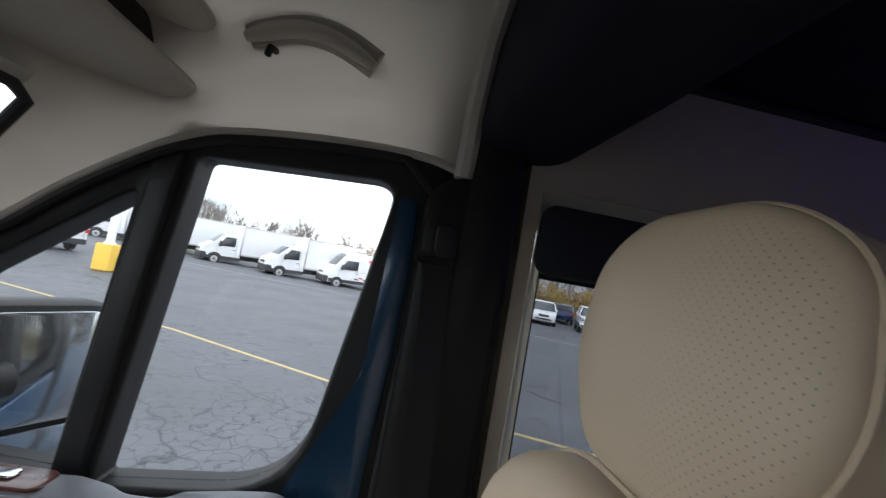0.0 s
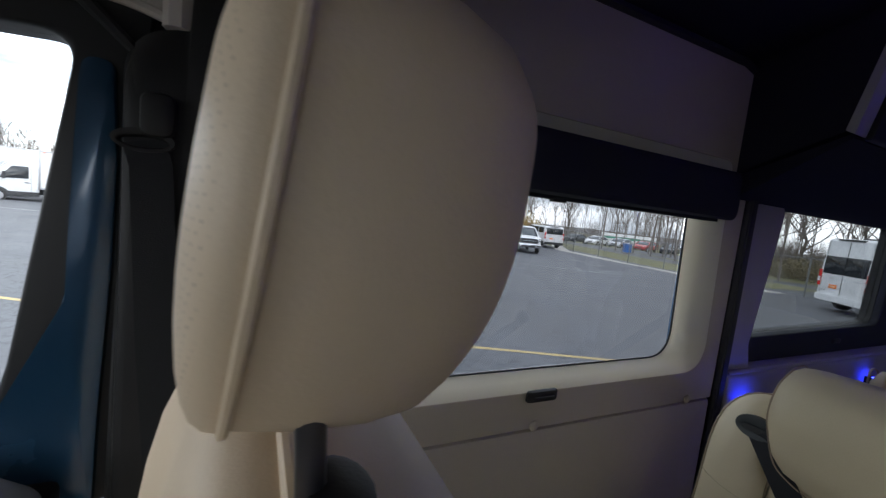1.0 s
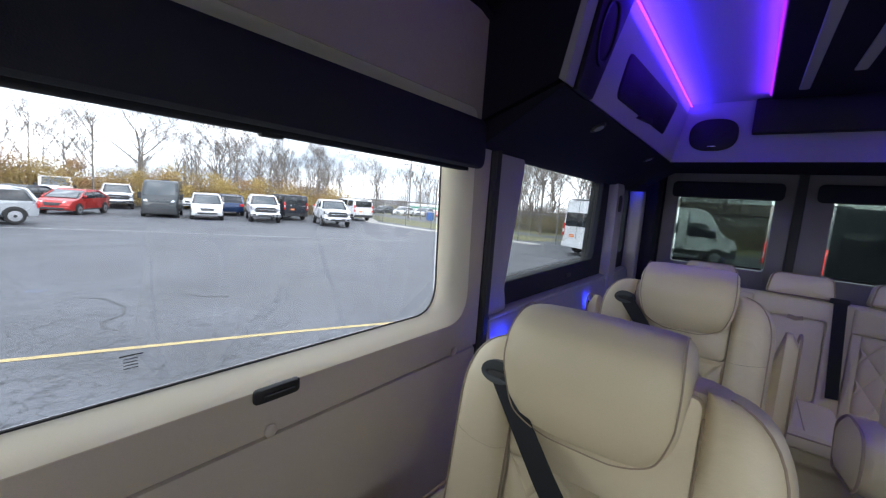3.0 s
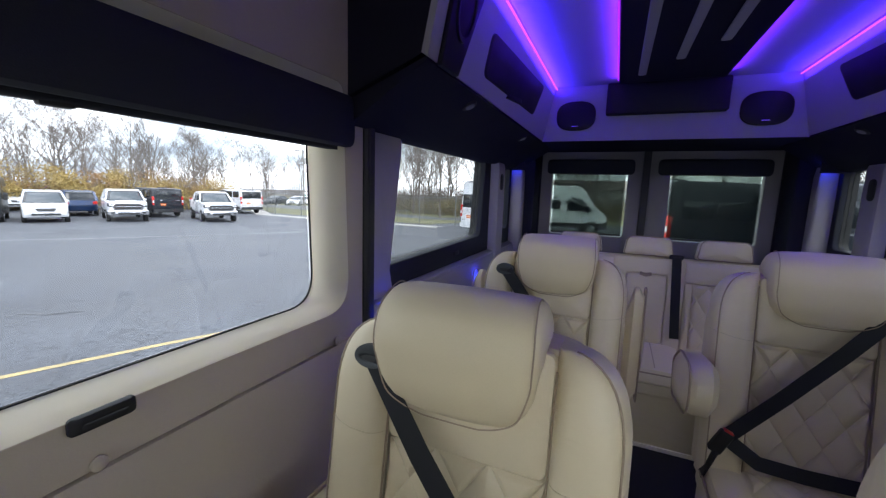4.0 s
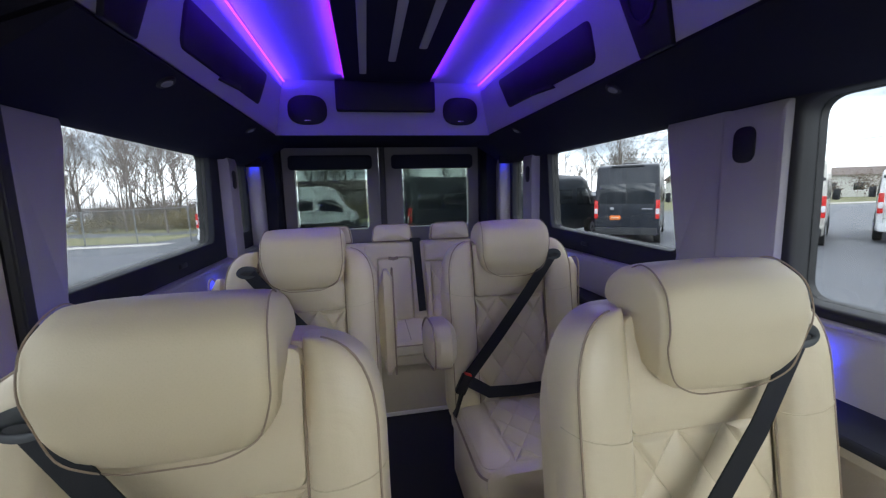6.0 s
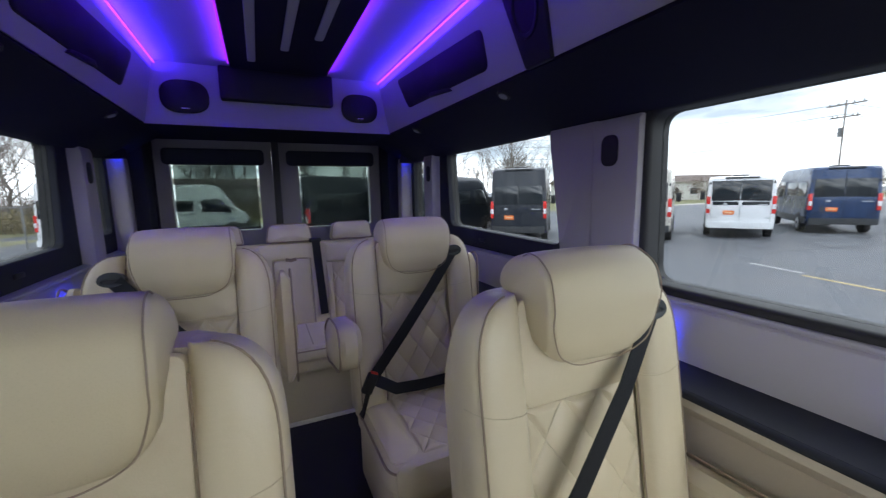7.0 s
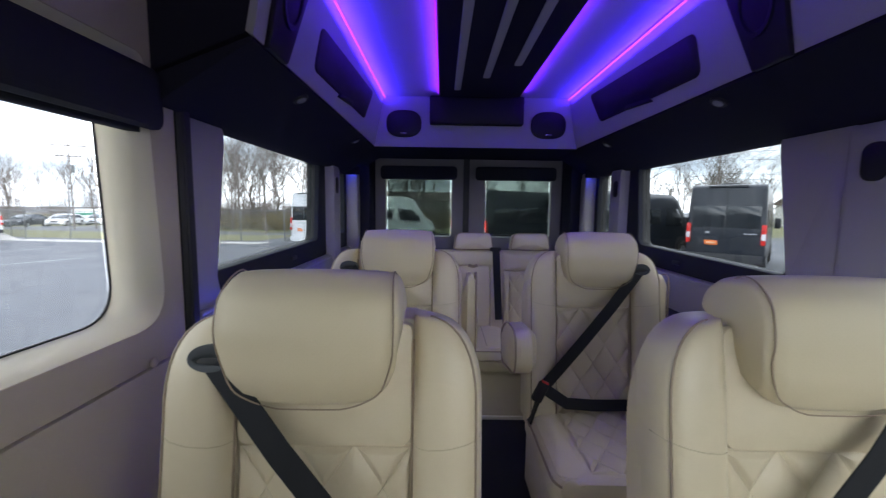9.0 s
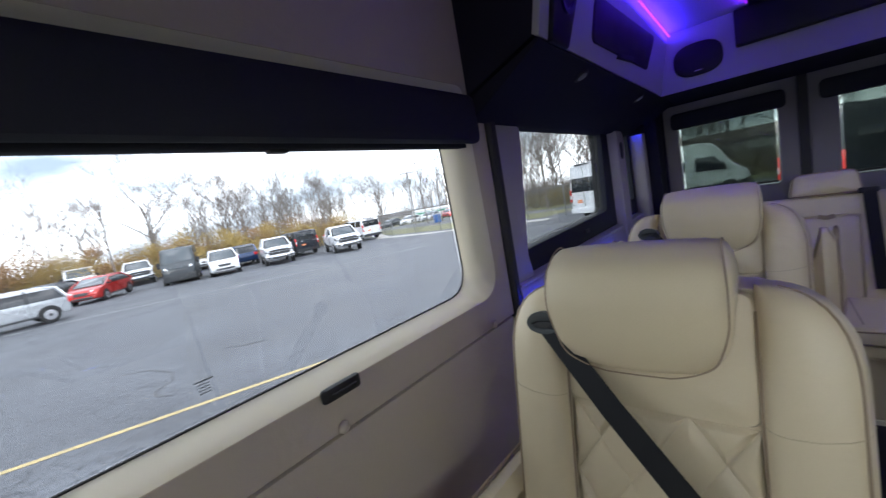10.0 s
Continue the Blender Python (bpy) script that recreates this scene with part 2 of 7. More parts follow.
def rnd(pts, r, n=5):
    """A polygon with its corners rounded by r (one radius, or one a corner)."""
    out, k = [], len(pts)
    for i, p in enumerate(pts):
        p, a, b = Vector(p), Vector(pts[i - 1]), Vector(pts[(i + 1) % k])
        ri = r[i] if isinstance(r, (list, tuple)) else r
        da, db = (a - p), (b - p)
        ri = max(1e-4, min(ri, da.length * 0.49, db.length * 0.49))
        p0, p1 = p + da.normalized() * ri, p + db.normalized() * ri
        for j in range(n + 1):
            t = j / n
            out.append(p0 * (1 - t) ** 2 + p * 2 * t * (1 - t) + p1 * t * t)
    return out


def rect(u0, v0, u1, v1, r=0.02, n=5):
    return rnd([(u0, v0), (u1, v0), (u1, v1), (u0, v1)], r, n)


def slab(out, w0, w1, r=0.004, bulge=0.0, axis="x", bm=None, back=False, rings=4, m=None):
    """A solid from a flat outline (u, v) between depths w0 and w1, its edges rounded by r, its far face (w1) puffed by bulge."""
    bm = bm or bmesh.new()
    M = (m or Matrix.Identity(4)) @ AX[axis]
    k = len(out)
    cu, cv = sum(p[0] for p in out) / k, sum(p[1] for p in out) / k
    half = max(1e-4, min(max(p[0] for p in out) - cu, max(p[1] for p in out) - cv))
    sg = 1 if w1 > w0 else -1
    r = min(r, abs(w1 - w0) * 0.45, half * 0.6)
    levels = [(r, w0), (0, w0 + sg * r)] if back or r > 0 else [(0, w0)]
    for j in range(3):
        a = math.pi / 2 * j / 2
        levels.append((r * (1 - math.cos(a)), w1 - sg * r * (1 - math.sin(a))))
    loops = []
    for ins, w in levels:
        s = 1 - ins / half
        loops.append([bm.verts.new(M @ Vector((cu + (p[0] - cu) * s, cv + (p[1] - cv) * s, w))) for p in out])
    if bulge:
        s0 = 1 - r / half
        for j in range(1, rings):
            q = 1 - j / rings
            loops.append([bm.verts.new(M @ Vector((cu + (p[0] - cu) * s0 * q, cv + (p[1] - cv) * s0 * q, w1 + sg * bulge * (1 - q ** 2.4)))) for p in out])
    for a, b in zip(loops, loops[1:]):
        for i in range(k):
            bm.faces.new((a[i], a[(i + 1) % k], b[(i + 1) % k], b[i]))
    bm.faces.new(loops[0])
    if bulge:
        c = bm.verts.new(M @ Vector((cu, cv, w1 + sg * bulge)))
        for i in range(k):
            bm.faces.new((loops[-1][i], loops[-1][(i + 1) % k], c))
    else:
        bm.faces.new(loops[-1])
    return bm


def ring(outer, inner, w0, w1, axis="x", bm=None, r=0.0):
    """A flat frame between two outlines with the same number of points. r rounds its inner edge on the w1 side."""
    bm = bm or bmesh.new()
    M = AX[axis]
    k = len(outer)
    sg = 1 if w1 > w0 else -1
    rows = [(outer, w0), (outer, w1)]
    if r:
        for j in range(4):
            a = math.pi / 2 * j / 3
            q = [Vector(o) + (Vector(i) - Vector(o)) * (1 - r * (1 - math.sin(a)) / max(1e-4, (Vector(i) - Vector(o)).length)) for o, i in zip(outer, inner)]
            rows.append((q, w1 - sg * r * (1 - math.cos(a))))
    else:
        rows.append((inner, w1))
    rows.append((inner, w0))
    loops = [[bm.verts.new(M @ Vector((p[0], p[1], w))) for p in o] for o, w in rows]
    for a, b in zip(loops, loops[1:] + loops[:1]):
        for i in range(k):
            bm.faces.new((a[i], a[(i + 1) % k], b[(i + 1) % k], b[i]))
    return bm


def box(x0, y0, z0, x1, y1, z1, r=0.004, bm=None):
    bm = bm or bmesh.new()
    got = bmesh.ops.create_cube(bm, size=1)["verts"]
    for v in got:
        v.co = Vector(((x0 + x1) / 2 + v.co.x * (x1 - x0), (y0 + y1) / 2 + v.co.y * (y1 - y0), (z0 + z1) / 2 + v.co.z * (z1 - z0)))
    if r > 0:
        es = list({e for v in got for e in v.link_edges})
        bmesh.ops.bevel(bm, geom=es, offset=min(r, abs(x1 - x0) * 0.45, abs(y1 - y0) * 0.45, abs(z1 - z0) * 0.45), segments=2, affect="EDGES", profile=0.6)
    return bm


def tube(pts, r, closed=False, n=6, bm=None, flat=1.0, up=None):
    """A round (or flattened) bar along points; r: one radius or one a point."""
    bm = bm or bmesh.new()
    pts = [Vector(p) for p in pts]
    k = len(pts)
    loops = []
    side = None
    for i, p in enumerate(pts):
        a = pts[i - 1] if (i or closed) else p
        b = pts[(i + 1) % k] if (i < k - 1 or closed) else p
        d = (b - a).normalized()
        if up is not None:
            s = d.cross(Vector(up))
        elif side is None:
            s = d.cross(Vector((0.31, 0.52, 0.79)))
        else:
            s = side - d * side.dot(d)
        s = s.normalized() if s.length > 1e-6 else Vector((1, 0, 0))
        side = s
        q = d.cross(s).normalized()
        ri = r[i] if isinstance(r, (list, tuple)) else r
        loops.append([bm.verts.new(p + s * ri * math.cos(2 * math.pi * j / n) + q * ri * flat * math.sin(2 * math.pi * j / n)) for j in range(n)])
    for i in range(k if closed else k - 1):
        a, b = loops[i], loops[(i + 1) % k]
        for j in range(n):
            bm.faces.new((a[j], a[(j + 1) % n], b[(j + 1) % n], b[j]))
    if not closed:
        bm.faces.new(loops[0])
        bm.faces.new(loops[-1])
    return bm


def strap(pts, width, thick, across, bm=None):
    """A flat band through points; across: the direction of its width."""
    bm = bm or bmesh.new()
    a = Vector(across).normalized() * width / 2
    pts = [Vector(p) for p in pts]
    loops = []
    for i, p in enumerate(pts):
        d = (pts[min(i + 1, len(pts) - 1)] - pts[max(i - 1, 0)]).normalized()
        ax = (a - d * a.dot(d)).normalized() * width / 2
        nn = d.cross(ax).normalized() * thick / 2
        loops.append([bm.verts.new(p + s * ax + q * nn) for s, q in ((-1, -1), (1, -1), (1, 1), (-1, 1))])
    for x, y in zip(loops, loops[1:]):
        for j in range(4):
            bm.faces.new((x[j], x[(j + 1) % 4], y[(j + 1) % 4], y[j]))
    bm.faces.new(loops[0])
    bm.faces.new(loops[-1])
    return bm


def loft(profile, stations, axis="x", bm=None, shape=None):
    """Rings of a closed outline (u, v) at stations (w, scale), closed at both ends."""
    bm = bm or bmesh.new()
    k = len(profile)
    cu, cv = sum(p[0] for p in profile) / k, sum(p[1] for p in profile) / k
    M = AX[axis]
    loops = []
    for w, s in stations:
        ring_ = []
        for p in profile:
            c = M @ Vector((cu + (p[0] - cu) * s, cv + (p[1] - cv) * s, w))
            ring_.append(bm.verts.new(shape(c) if shape else c))
        loops.append(ring_)
    for a, b in zip(loops, loops[1:]):
        for i in range(k):
            bm.faces.new((a[i], a[(i + 1) % k], b[(i + 1) % k], b[i]))
    bm.faces.new(loops[0])
    bm.faces.new(loops[-1])
    return bm


def clip(poly, box_):
    """A convex polygon cut to a rectangle (u0, v0, u1, v1)."""
    for ax, lim, sg in ((0, box_[0], 1), (0, box_[2], -1), (1, box_[1], 1), (1, box_[3], -1)):
        out = []
        for i, p in enumerate(poly):
            q = poly[i - 1]
            dp, dq = sg * (p[ax] - lim), sg * (q[ax] - lim)
            if dp * dq < 0:
                t = dq / (dq - dp)
                out.append((q[0] + (p[0] - q[0]) * t, q[1] + (p[1] - q[1]) * t))
            if dp >= 0:
                out.append(p)
        poly = out
        if len(poly) < 3:
            return []
    return poly


def area(p):
    return abs(sum(p[i - 1][0] * p[i][1] - p[i][0] * p[i - 1][1] for i in range(len(p)))) / 2


# ---- the van's shell ----
FZ = 0.58


def struct(name, label, category):
    return thing(name, Matrix.Identity(4), label, category, kind="structure")


def reveal(a, wa, b, wb, thick=0.012, axis="x"):
    """A sloping frame that joins outline a at depth wa with outline b at depth wb."""
    bm = bmesh.new()
    M = AX[axis]
    k = len(a)
    rows = []
    for j in range(5):
        t = j / 4
        e = t * t * (3 - 2 * t)
        rows.append([bm.verts.new(M @ Vector((p[0] + (q[0] - p[0]) * t, p[1] + (q[1] - p[1]) * t, wa + (wb - wa) * e))) for p, q in zip(a, b)])
    for x, y in zip(rows, rows[1:]):
        for i in range(k):
            bm.faces.new((x[i], x[(i + 1) % k], y[(i + 1) % k], y[i]))
    got = bmesh.ops.solidify(bm, geom=bm.faces[:], thickness=thick)
    return bm


def pane(name, out, w, parent, material=GLASS, axis="x"):
    ob = part(name, slab(out, w - 0.002, w + 0.002, r=0.0, axis=axis), material, parent)
    ob.visible_shadow = material != CLEAR
    return ob


floor = tagged(part("floor", box(-0.9, -1.9, 0.53, 0.9, 3.52, FZ, 0.0), CARPET), "black carpet floor of the van aisle", "floor", kind="structure")
roof = tagged(part("roof", slab(rect(-0.99, -1.0, 0.99, 3.57, 0.08), 2.56, 2.60, r=0.01, axis="z"), BLUEPAINT), "blue painted metal roof of the van", "roof", kind="structure")
tagged(part("wall_front", slab(rect(-0.98, 0.55, 0.98, 1.40, 0.05), -1.92, -1.86, axis="y"), PLASTIC), "black firewall under the windscreen", "wall", kind="structure")

W2 = [(1.48, 1.615), (2.545, 1.63), (2.595, 2.072), (1.53, 2.072)]
W2_DRIVER = [(1.56, 1.615), (2.545, 1.63), (2.60, 2.072), (1.58, 2.072)]
W3 = [(2.90, 1.635), (3.17, 1.635), (3.17, 2.07), (2.90, 2.07)]
FW = [(0.13, 1.548), (1.165, 1.552), (1.175, 2.052), (0.13, 2.052)]
SW = [(0.085, 1.562), (1.165, 1.562), (1.145, 2.10), (0.085, 2.10)]

for S, side in ((-1, "passenger"), (1, "driver")):
    wall = struct("wall_" + side, "painted van side wall with trimmed window bays", "wall")
    xo, xi = S * 0.985, S * 0.945
    part("bay_panel", ring(rect(1.335, 0.56, 2.70, 2.52, 0.001), rnd([(1.45, 1.57), (2.64, 1.57), (2.64, 2.12), (1.47, 2.12)], 0.04), xo, xi), BLUEPAINT, wall, "blue painted outer skin")
    part("bay_panel", ring(rect(2.70, 0.56, 3.56, 2.52, 0.001), rnd([(2.86, 1.60), (3.2, 1.60), (3.2, 2.10), (2.86, 2.10)], 0.04), xo, xi), BLUEPAINT, wall)
    part("bay_panel", slab(rect(-0.19, 0.56, -0.002, 2.52, 0.01), xo, S * 0.93, axis="x"), PLASTIC, wall)
    # rear side windows in black surrounds
    for nm, quad, frame_ in (("window_2", W2 if S < 0 else W2_DRIVER, [(1.42, 1.522), (2.695, 1.522), (2.695, 2.13), (1.42, 2.13)]), ("window_3", W3, [(2.845, 1.53), (3.22, 1.53), (3.22, 2.13), (2.845, 2.13)])):
        w = struct(nm + ("" if S < 0 else "_driver"), "fixed side window in a black surround", "window")
        part("window_frame", ring(rnd(frame_, 0.004), rnd(quad, 0.045), S * 0.944, S * 0.917, r=0.008), BLACKVINYL, w, "black vinyl window surround")
        pane("pane", rnd(quad, 0.04), S * 0.962, w)
        cu_, cv_ = sum(q[0] for q in quad) / 4, sum(q[1] for q in quad) / 4
        part("rubber_reveal", ring(rnd([(q[0] + math.copysign(0.03, q[0] - cu_), q[1] + math.copysign(0.03, q[1] - cv_)) for q in quad], 0.05), rnd(quad, 0.045), S * 0.987, S * 0.946), RUBBER, w, "black rubber round the glass")
        if nm == "window_2":
            part("latch", slab(rect(2.12, 1.565, 2.19, 1.585, 0.006), S * 0.917, S * 0.908), PLASTIC, w)
    trim = struct("pillar_trim_" + side, "grey vinyl pillar covers between the side windows", "trim")
    edge = 1.555 if S < 0 else 1.60
    part("pillar_cover", slab(rnd([(1.365, 0.62), (edge - 0.05, 0.62), (edge - 0.045, 1.52), (edge - 0.075, 1.62), (edge, 2.062), (1.365, 2.062)], 0.006), S * 0.943, S * (0.893 if S < 0 else 0.885), r=0.008), GREY, trim)
    if S > 0:
        part("pillar_cover", slab(rnd([(1.19, 1.50), (1.375, 1.50), (1.375, 2.055), (1.19, 2.055)], 0.006), S * 0.943, S * 0.878, r=0.012), GREY, trim)
        part("grip_recess", slab(rect(1.262, 1.905, 1.328, 2.003, 0.03), S * 0.880, S * 0.872, r=0.004), PLASTIC, trim, "black oval grip recess")
    part("pillar_cover", slab(rect(2.70, 0.95, 2.845, 2.085, 0.012), S * 0.95, S * 0.862, r=0.016), GREY, trim)
    part("grip_recess", slab(rect(2.725, 1.90, 2.78, 2.0, 0.026), S * 0.864, S * 0.856, r=0.003), PLASTIC, trim)
    part("pillar_cover", slab(rect(3.215, 0.95, 3.30, 2.10, 0.012), S * 0.95, S * 0.83, r=0.016), GREY, trim)
    part("corner_cover", slab(rect(3.30, 0.6, 3.50, 2.3, 0.01), S * 0.95, S * 0.76, r=0.01), BLACK, trim)
    hood = part("lamp_hood", slab(rect(3.12, 2.045, 3.13, 2.10, 0.002), S * 0.90, S * 0.80, r=0.001), BLACK, trim)
    part("led_spot", slab(rect(3.16, 2.074, 3.20, 2.078, 0.001), S * 0.875, S * 0.845, r=0.0), LED_BLUE, hood, "lit blue lamp strip")

    # lower walls, sills and ledges
    low = struct("lower_trim_" + side, "padded vinyl lower wall with a sill under the windows", "trim")
    y0 = 1.365 if S < 0 else -0.1
    if S < 0:
        part("sill", slab(rnd([(-0.95, 1.34), (-0.95, 1.528), (-0.905, 1.528), (-0.878, 1.507), (-0.866, 1.42), (-0.866, 1.34)], 0.012), y0, 3.215, axis="y", r=0.003), GREY, low, "smooth lilac-grey panel under the windows")
        part("sill_lip", tube([(-0.889, y, 1.514) for y in (y0 + 0.01, 2.0, 3.2)], 0.009, n=10), GREY, low, "pale rounded lip along the top of the panel")
    else:
        part("sill", slab(rnd([(0.95, 1.34), (0.95, 1.528), (0.900, 1.528), (0.880, 1.512), (0.872, 1.42), (0.872, 1.34)], 0.012), y0, 3.215, axis="y", r=0.003), GREY, low, "smooth lilac-grey panel under the windows")
    part("wall_pad", slab(rect(y0, 1.335, 3.215, 1.47, 0.006), S * 0.95, S * 0.882, r=0.012), VINYL, low)
    part("wall_pad", slab(rect(y0, 0.60, 3.215, 1.325, 0.006), S * 0.95, S * 0.85, r=0.02), VINYL, low)
    if S > 0:
        part("sill_lip", tube([(0.893, y, 1.516) for y in (0.02, 1.0, 3.2)], 0.009, n=10), GREY, low, "pale rounded lip along the top of the panel")
        part("under_panel", slab(rnd([(0.752, 1.337), (0.737, 1.337), (0.740, 1.312), (0.770, 1.280), (0.792, 1.18), (0.806, 0.85), (0.814, 0.85), (0.801, 1.18), (0.780, 1.286), (0.752, 1.316)], 0.002), 0.432, 1.204, axis="y", r=0.002), VINYL, low, "smooth brown-grey panel under the ledge")
        part("under_panel", slab(rnd([(0.431, 0.85), (0.431, 1.337), (0.31, 1.437), (0.10, 1.469), (0.10, 0.85)], 0.004), 0.86, 0.738, r=0.003), VINYL, low)
    # black ledge with a cup holder
    shelf = thing("side_shelf", Matrix.Identity(4), "black vinyl side shelf along the wall" + (" with a lit cup holder" if S > 0 else ""), "shelf")
    y_a, y_b = (1.40, 3.1) if S < 0 else (1.205, 2.6)
    part("shelf_board", slab(rnd([(S * 0.885, 1.33), (S * 0.885, 1.366), (S * 0.79, 1.356), (S * 0.778, 1.338), (S * 0.79, 1.318)], 0.01), y_a, y_b, axis="y", r=0.002), BLACKVINYL, shelf)
    if S > 0:
        # wide front board, pierced for the cup, then bent upwards
        cx_, cy_, x0_, x1_, y0_, y1_ = 0.806, 0.521, 0.730, 0.884, 0.432, 1.204
        corners = [(x0_, y0_), (x1_, y0_), (x1_, y1_), (x0_, y1_)]
        turn_ = sorted([2 * math.pi * i / 40 - math.pi for i in range(40)] + [math.atan2(b - cy_, a - cx_) + 0.0003 for a, b in corners])
        hole = [(cx_ + 0.043 * math.cos(q), cy_ + 0.043 * math.sin(q)) for q in turn_]
        edge_ = []
        for q in turn_:
            c_, d_ = math.cos(q), math.sin(q)
            k_ = min(((x1_ if c_ > 0 else x0_) - cx_) / c_ if abs(c_) > 1e-6 else 9, ((y1_ if d_ > 0 else y0_) - cy_) / d_ if abs(d_) > 1e-6 else 9)
            edge_.append((cx_ + k_ * c_, cy_ + k_ * d_))
        part("front_board", ring(edge_, hole, 1.338, 1.3605, axis="z", r=0.002), BLACKVINYL, shelf, "wide black vinyl ledge")
        part("board_nosing", tube([(0.731, y, 1.349) for y in (0.436, 0.8, 1.203)], 0.0112, n=10), BLACKVINYL, shelf)
        part("ramp", slab(rnd([(0.436, 1.338), (0.436, 1.3605), (0.385, 1.405), (0.30, 1.468), (0.10, 1.50), (0.10, 1.47), (0.31, 1.438)], 0.008), 0.884, 0.722, r=0.008), BLACKVINYL, shelf, "raised black front end of the shelf")
        round_ = [2 * math.pi * i / 32 for i in range(32)]
        cup = part("cup_holder", ring([(cx_ + 0.047 * math.cos(q), cy_ + 0.047 * math.sin(q)) for q in round_], [(cx_ + 0.0425 * math.cos(q), cy_ + 0.0425 * math.sin(q)) for q in round_], 1.356, 1.3635, axis="z", r=0.003), CHROME, shelf, "chrome cup holder with a blue light inside")
        part("cup_well", ring([(cx_ + 0.0428 * math.cos(q), cy_ + 0.0428 * math.sin(q)) for q in round_], [(cx_ + 0.0410 * math.cos(q), cy_ + 0.0410 * math.sin(q)) for q in round_], 1.318, 1.357, axis="z"), CUPBLUE, cup, "glossy well wall")
        part("cup_light", tube([(cx_, cy_, 1.318), (cx_, cy_, 1.324)], 0.0408, n=24), glow("cup_blue", (0.0, 0.055, 1.0), 3.6), cup, "glowing blue cup well")
        part("switch_light", tube([(0.80, 0.365, 1.40), (0.80, 0.362, 1.432)], 0.011, n=12), glow("switch_blue", (0.0, 0.12, 1.0), 0.9), shelf, "small lit blue switch")

# phone-like tablet arm on the shelf
arm = thing("folding_arm", pose(0.826, 0.450, 1.3605), "black folding arm standing on the side shelf", "bracket")
part("foot", slab(rect(-0.022, -0.014, 0.022, 0.014, 0.008), 0.0, 0.012, axis="z", r=0.003), PLASTIC, arm)
part("bar", tube([(-0.006, 0.042, 0.012), (0.004, 0.012, 0.044), (0.016, -0.016, 0.084)], [0.014, 0.015, 0.014], n=12, flat=0.62), PLASTIC, arm)
part("cap", slab(rect(-0.014, -0.007, 0.014, 0.007, 0.004), 0.0, 0.010, axis="z", r=0.002, m=pose(0.017, -0.018, 0.082, 25)), DOORGREY, arm, "grey end cap")

# driver's side front window
fwall = struct("wall_driver_front", "van side wall round the wide front side window", "wall")
part("bay_panel", ring(rect(-0.002, 0.56, 1.335, 2.52, 0.001), rnd([(0.10, 1.52), (1.20, 1.52), (1.20, 2.09), (0.10, 2.09)], 0.05), 0.985, 0.945), BLUEPAINT, fwall)
part("bay_panel", ring(rnd([(-1.9, 0.56), (-0.19, 0.56), (-0.19, 2.52), (-1.9, 2.52)], 0.002), rnd([(-1.15, 1.50), (-0.33, 1.52), (-0.24, 2.12), (-0.62, 2.11)], 0.05), 0.985, 0.93), PLASTIC, fwall)
pane("pane", rnd([(-1.15, 1.50), (-0.33, 1.52), (-0.24, 2.12), (-0.62, 2.11)], 0.05), 0.962, fwall, CLEAR)
fwin = struct("window_1_driver", "wide fixed side window with a black rubber seal", "window")
part("seal", ring(rnd([(0.08, 1.517), (1.20, 1.522), (1.215, 2.09), (0.08, 2.09)], 0.06), rnd(FW, 0.05), 0.958, 0.902, r=0.016), RUBBER, fwin, "black rubber window seal")
pane("pane", rnd(FW, 0.05), 0.962, fwin)
part("rubber_reveal", ring(rnd([(0.09, 1.51), (1.205, 1.512), (1.215, 2.095), (0.09, 2.095)], 0.06), rnd(FW, 0.05), 0.987, 0.959), RUBBER, fwin, "black rubber round the glass")
part("glass_mark", slab(rect(0.515, 1.585, 0.54, 1.5865, 0.0008), 0.9585, 0.9575, r=0.0), RUBBER, fwin, "small dark print on the glass")
for i in range(3):
    part("glass_mark", slab(rect(0.518, 1.581 - i * 0.0045, 0.534, 1.5822 - i * 0.0045, 0.0006), 0.9585, 0.9575, r=0.0), RUBBER, fwin)
tube_rail = thing("window_wiper_arm", Matrix.Identity(4), "black bar hanging at the top of the side window", "bracket")
part("bar", slab(rnd([(0.60, 2.024), (0.45, 2.016), (0.45, 2.030), (0.60, 2.031)], 0.003), 0.905, 0.895, r=0.002), PLASTIC, tube_rail)
part("box", slab(rect(0.26, 2.010, 0.462, 2.034, 0.006), 0.912, 0.888, r=0.004), PLASTIC, tube_rail)
part("clip", slab(rect(0.41, 2.03, 0.45, 2.06, 0.006), 0.91, 0.89), PLASTIC, tube_rail)

# ---- sliding door on the passenger side ----
sd = struct("door_2", "closed sliding door with taupe vinyl panels and a large window", "door")
part("door_skin", ring(rect(0.0, 0.56, 1.333, 2.52, 0.001), rnd([(0.06, 1.53), (1.20, 1.53), (1.19, 2.13), (0.06, 2.13)], 0.07), -0.985, -0.945), BLUEPAINT, sd)
OUT = rnd([(0.045, 1.532), (1.252, 1.532), (1.225, 2.16), (0.045, 2.16)], [0.07, 0.10, 0.03, 0.03], 8)
INN = rnd(SW, [0.06, 0.09, 0.03, 0.03], 8)
part("window_rim", reveal(OUT, -0.893, INN, -0.952), VINYL_LT, sd, "ivory padded window rim")
part("door_panel", ring(rnd([(0.015, 1.44), (1.318, 1.44), (1.318, 2.42), (0.015, 2.42)], [0.002, 0.002, 0.09, 0.03], 8), OUT, -0.945, -0.893, r=0.004), VINYL, sd, "taupe vinyl door panel")
part("lower_panel", slab(rect(0.015, 0.62, 1.318, 1.436, 0.012), -0.945, -0.889, r=0.012, bulge=0.018, rings=6), VINYL, sd)
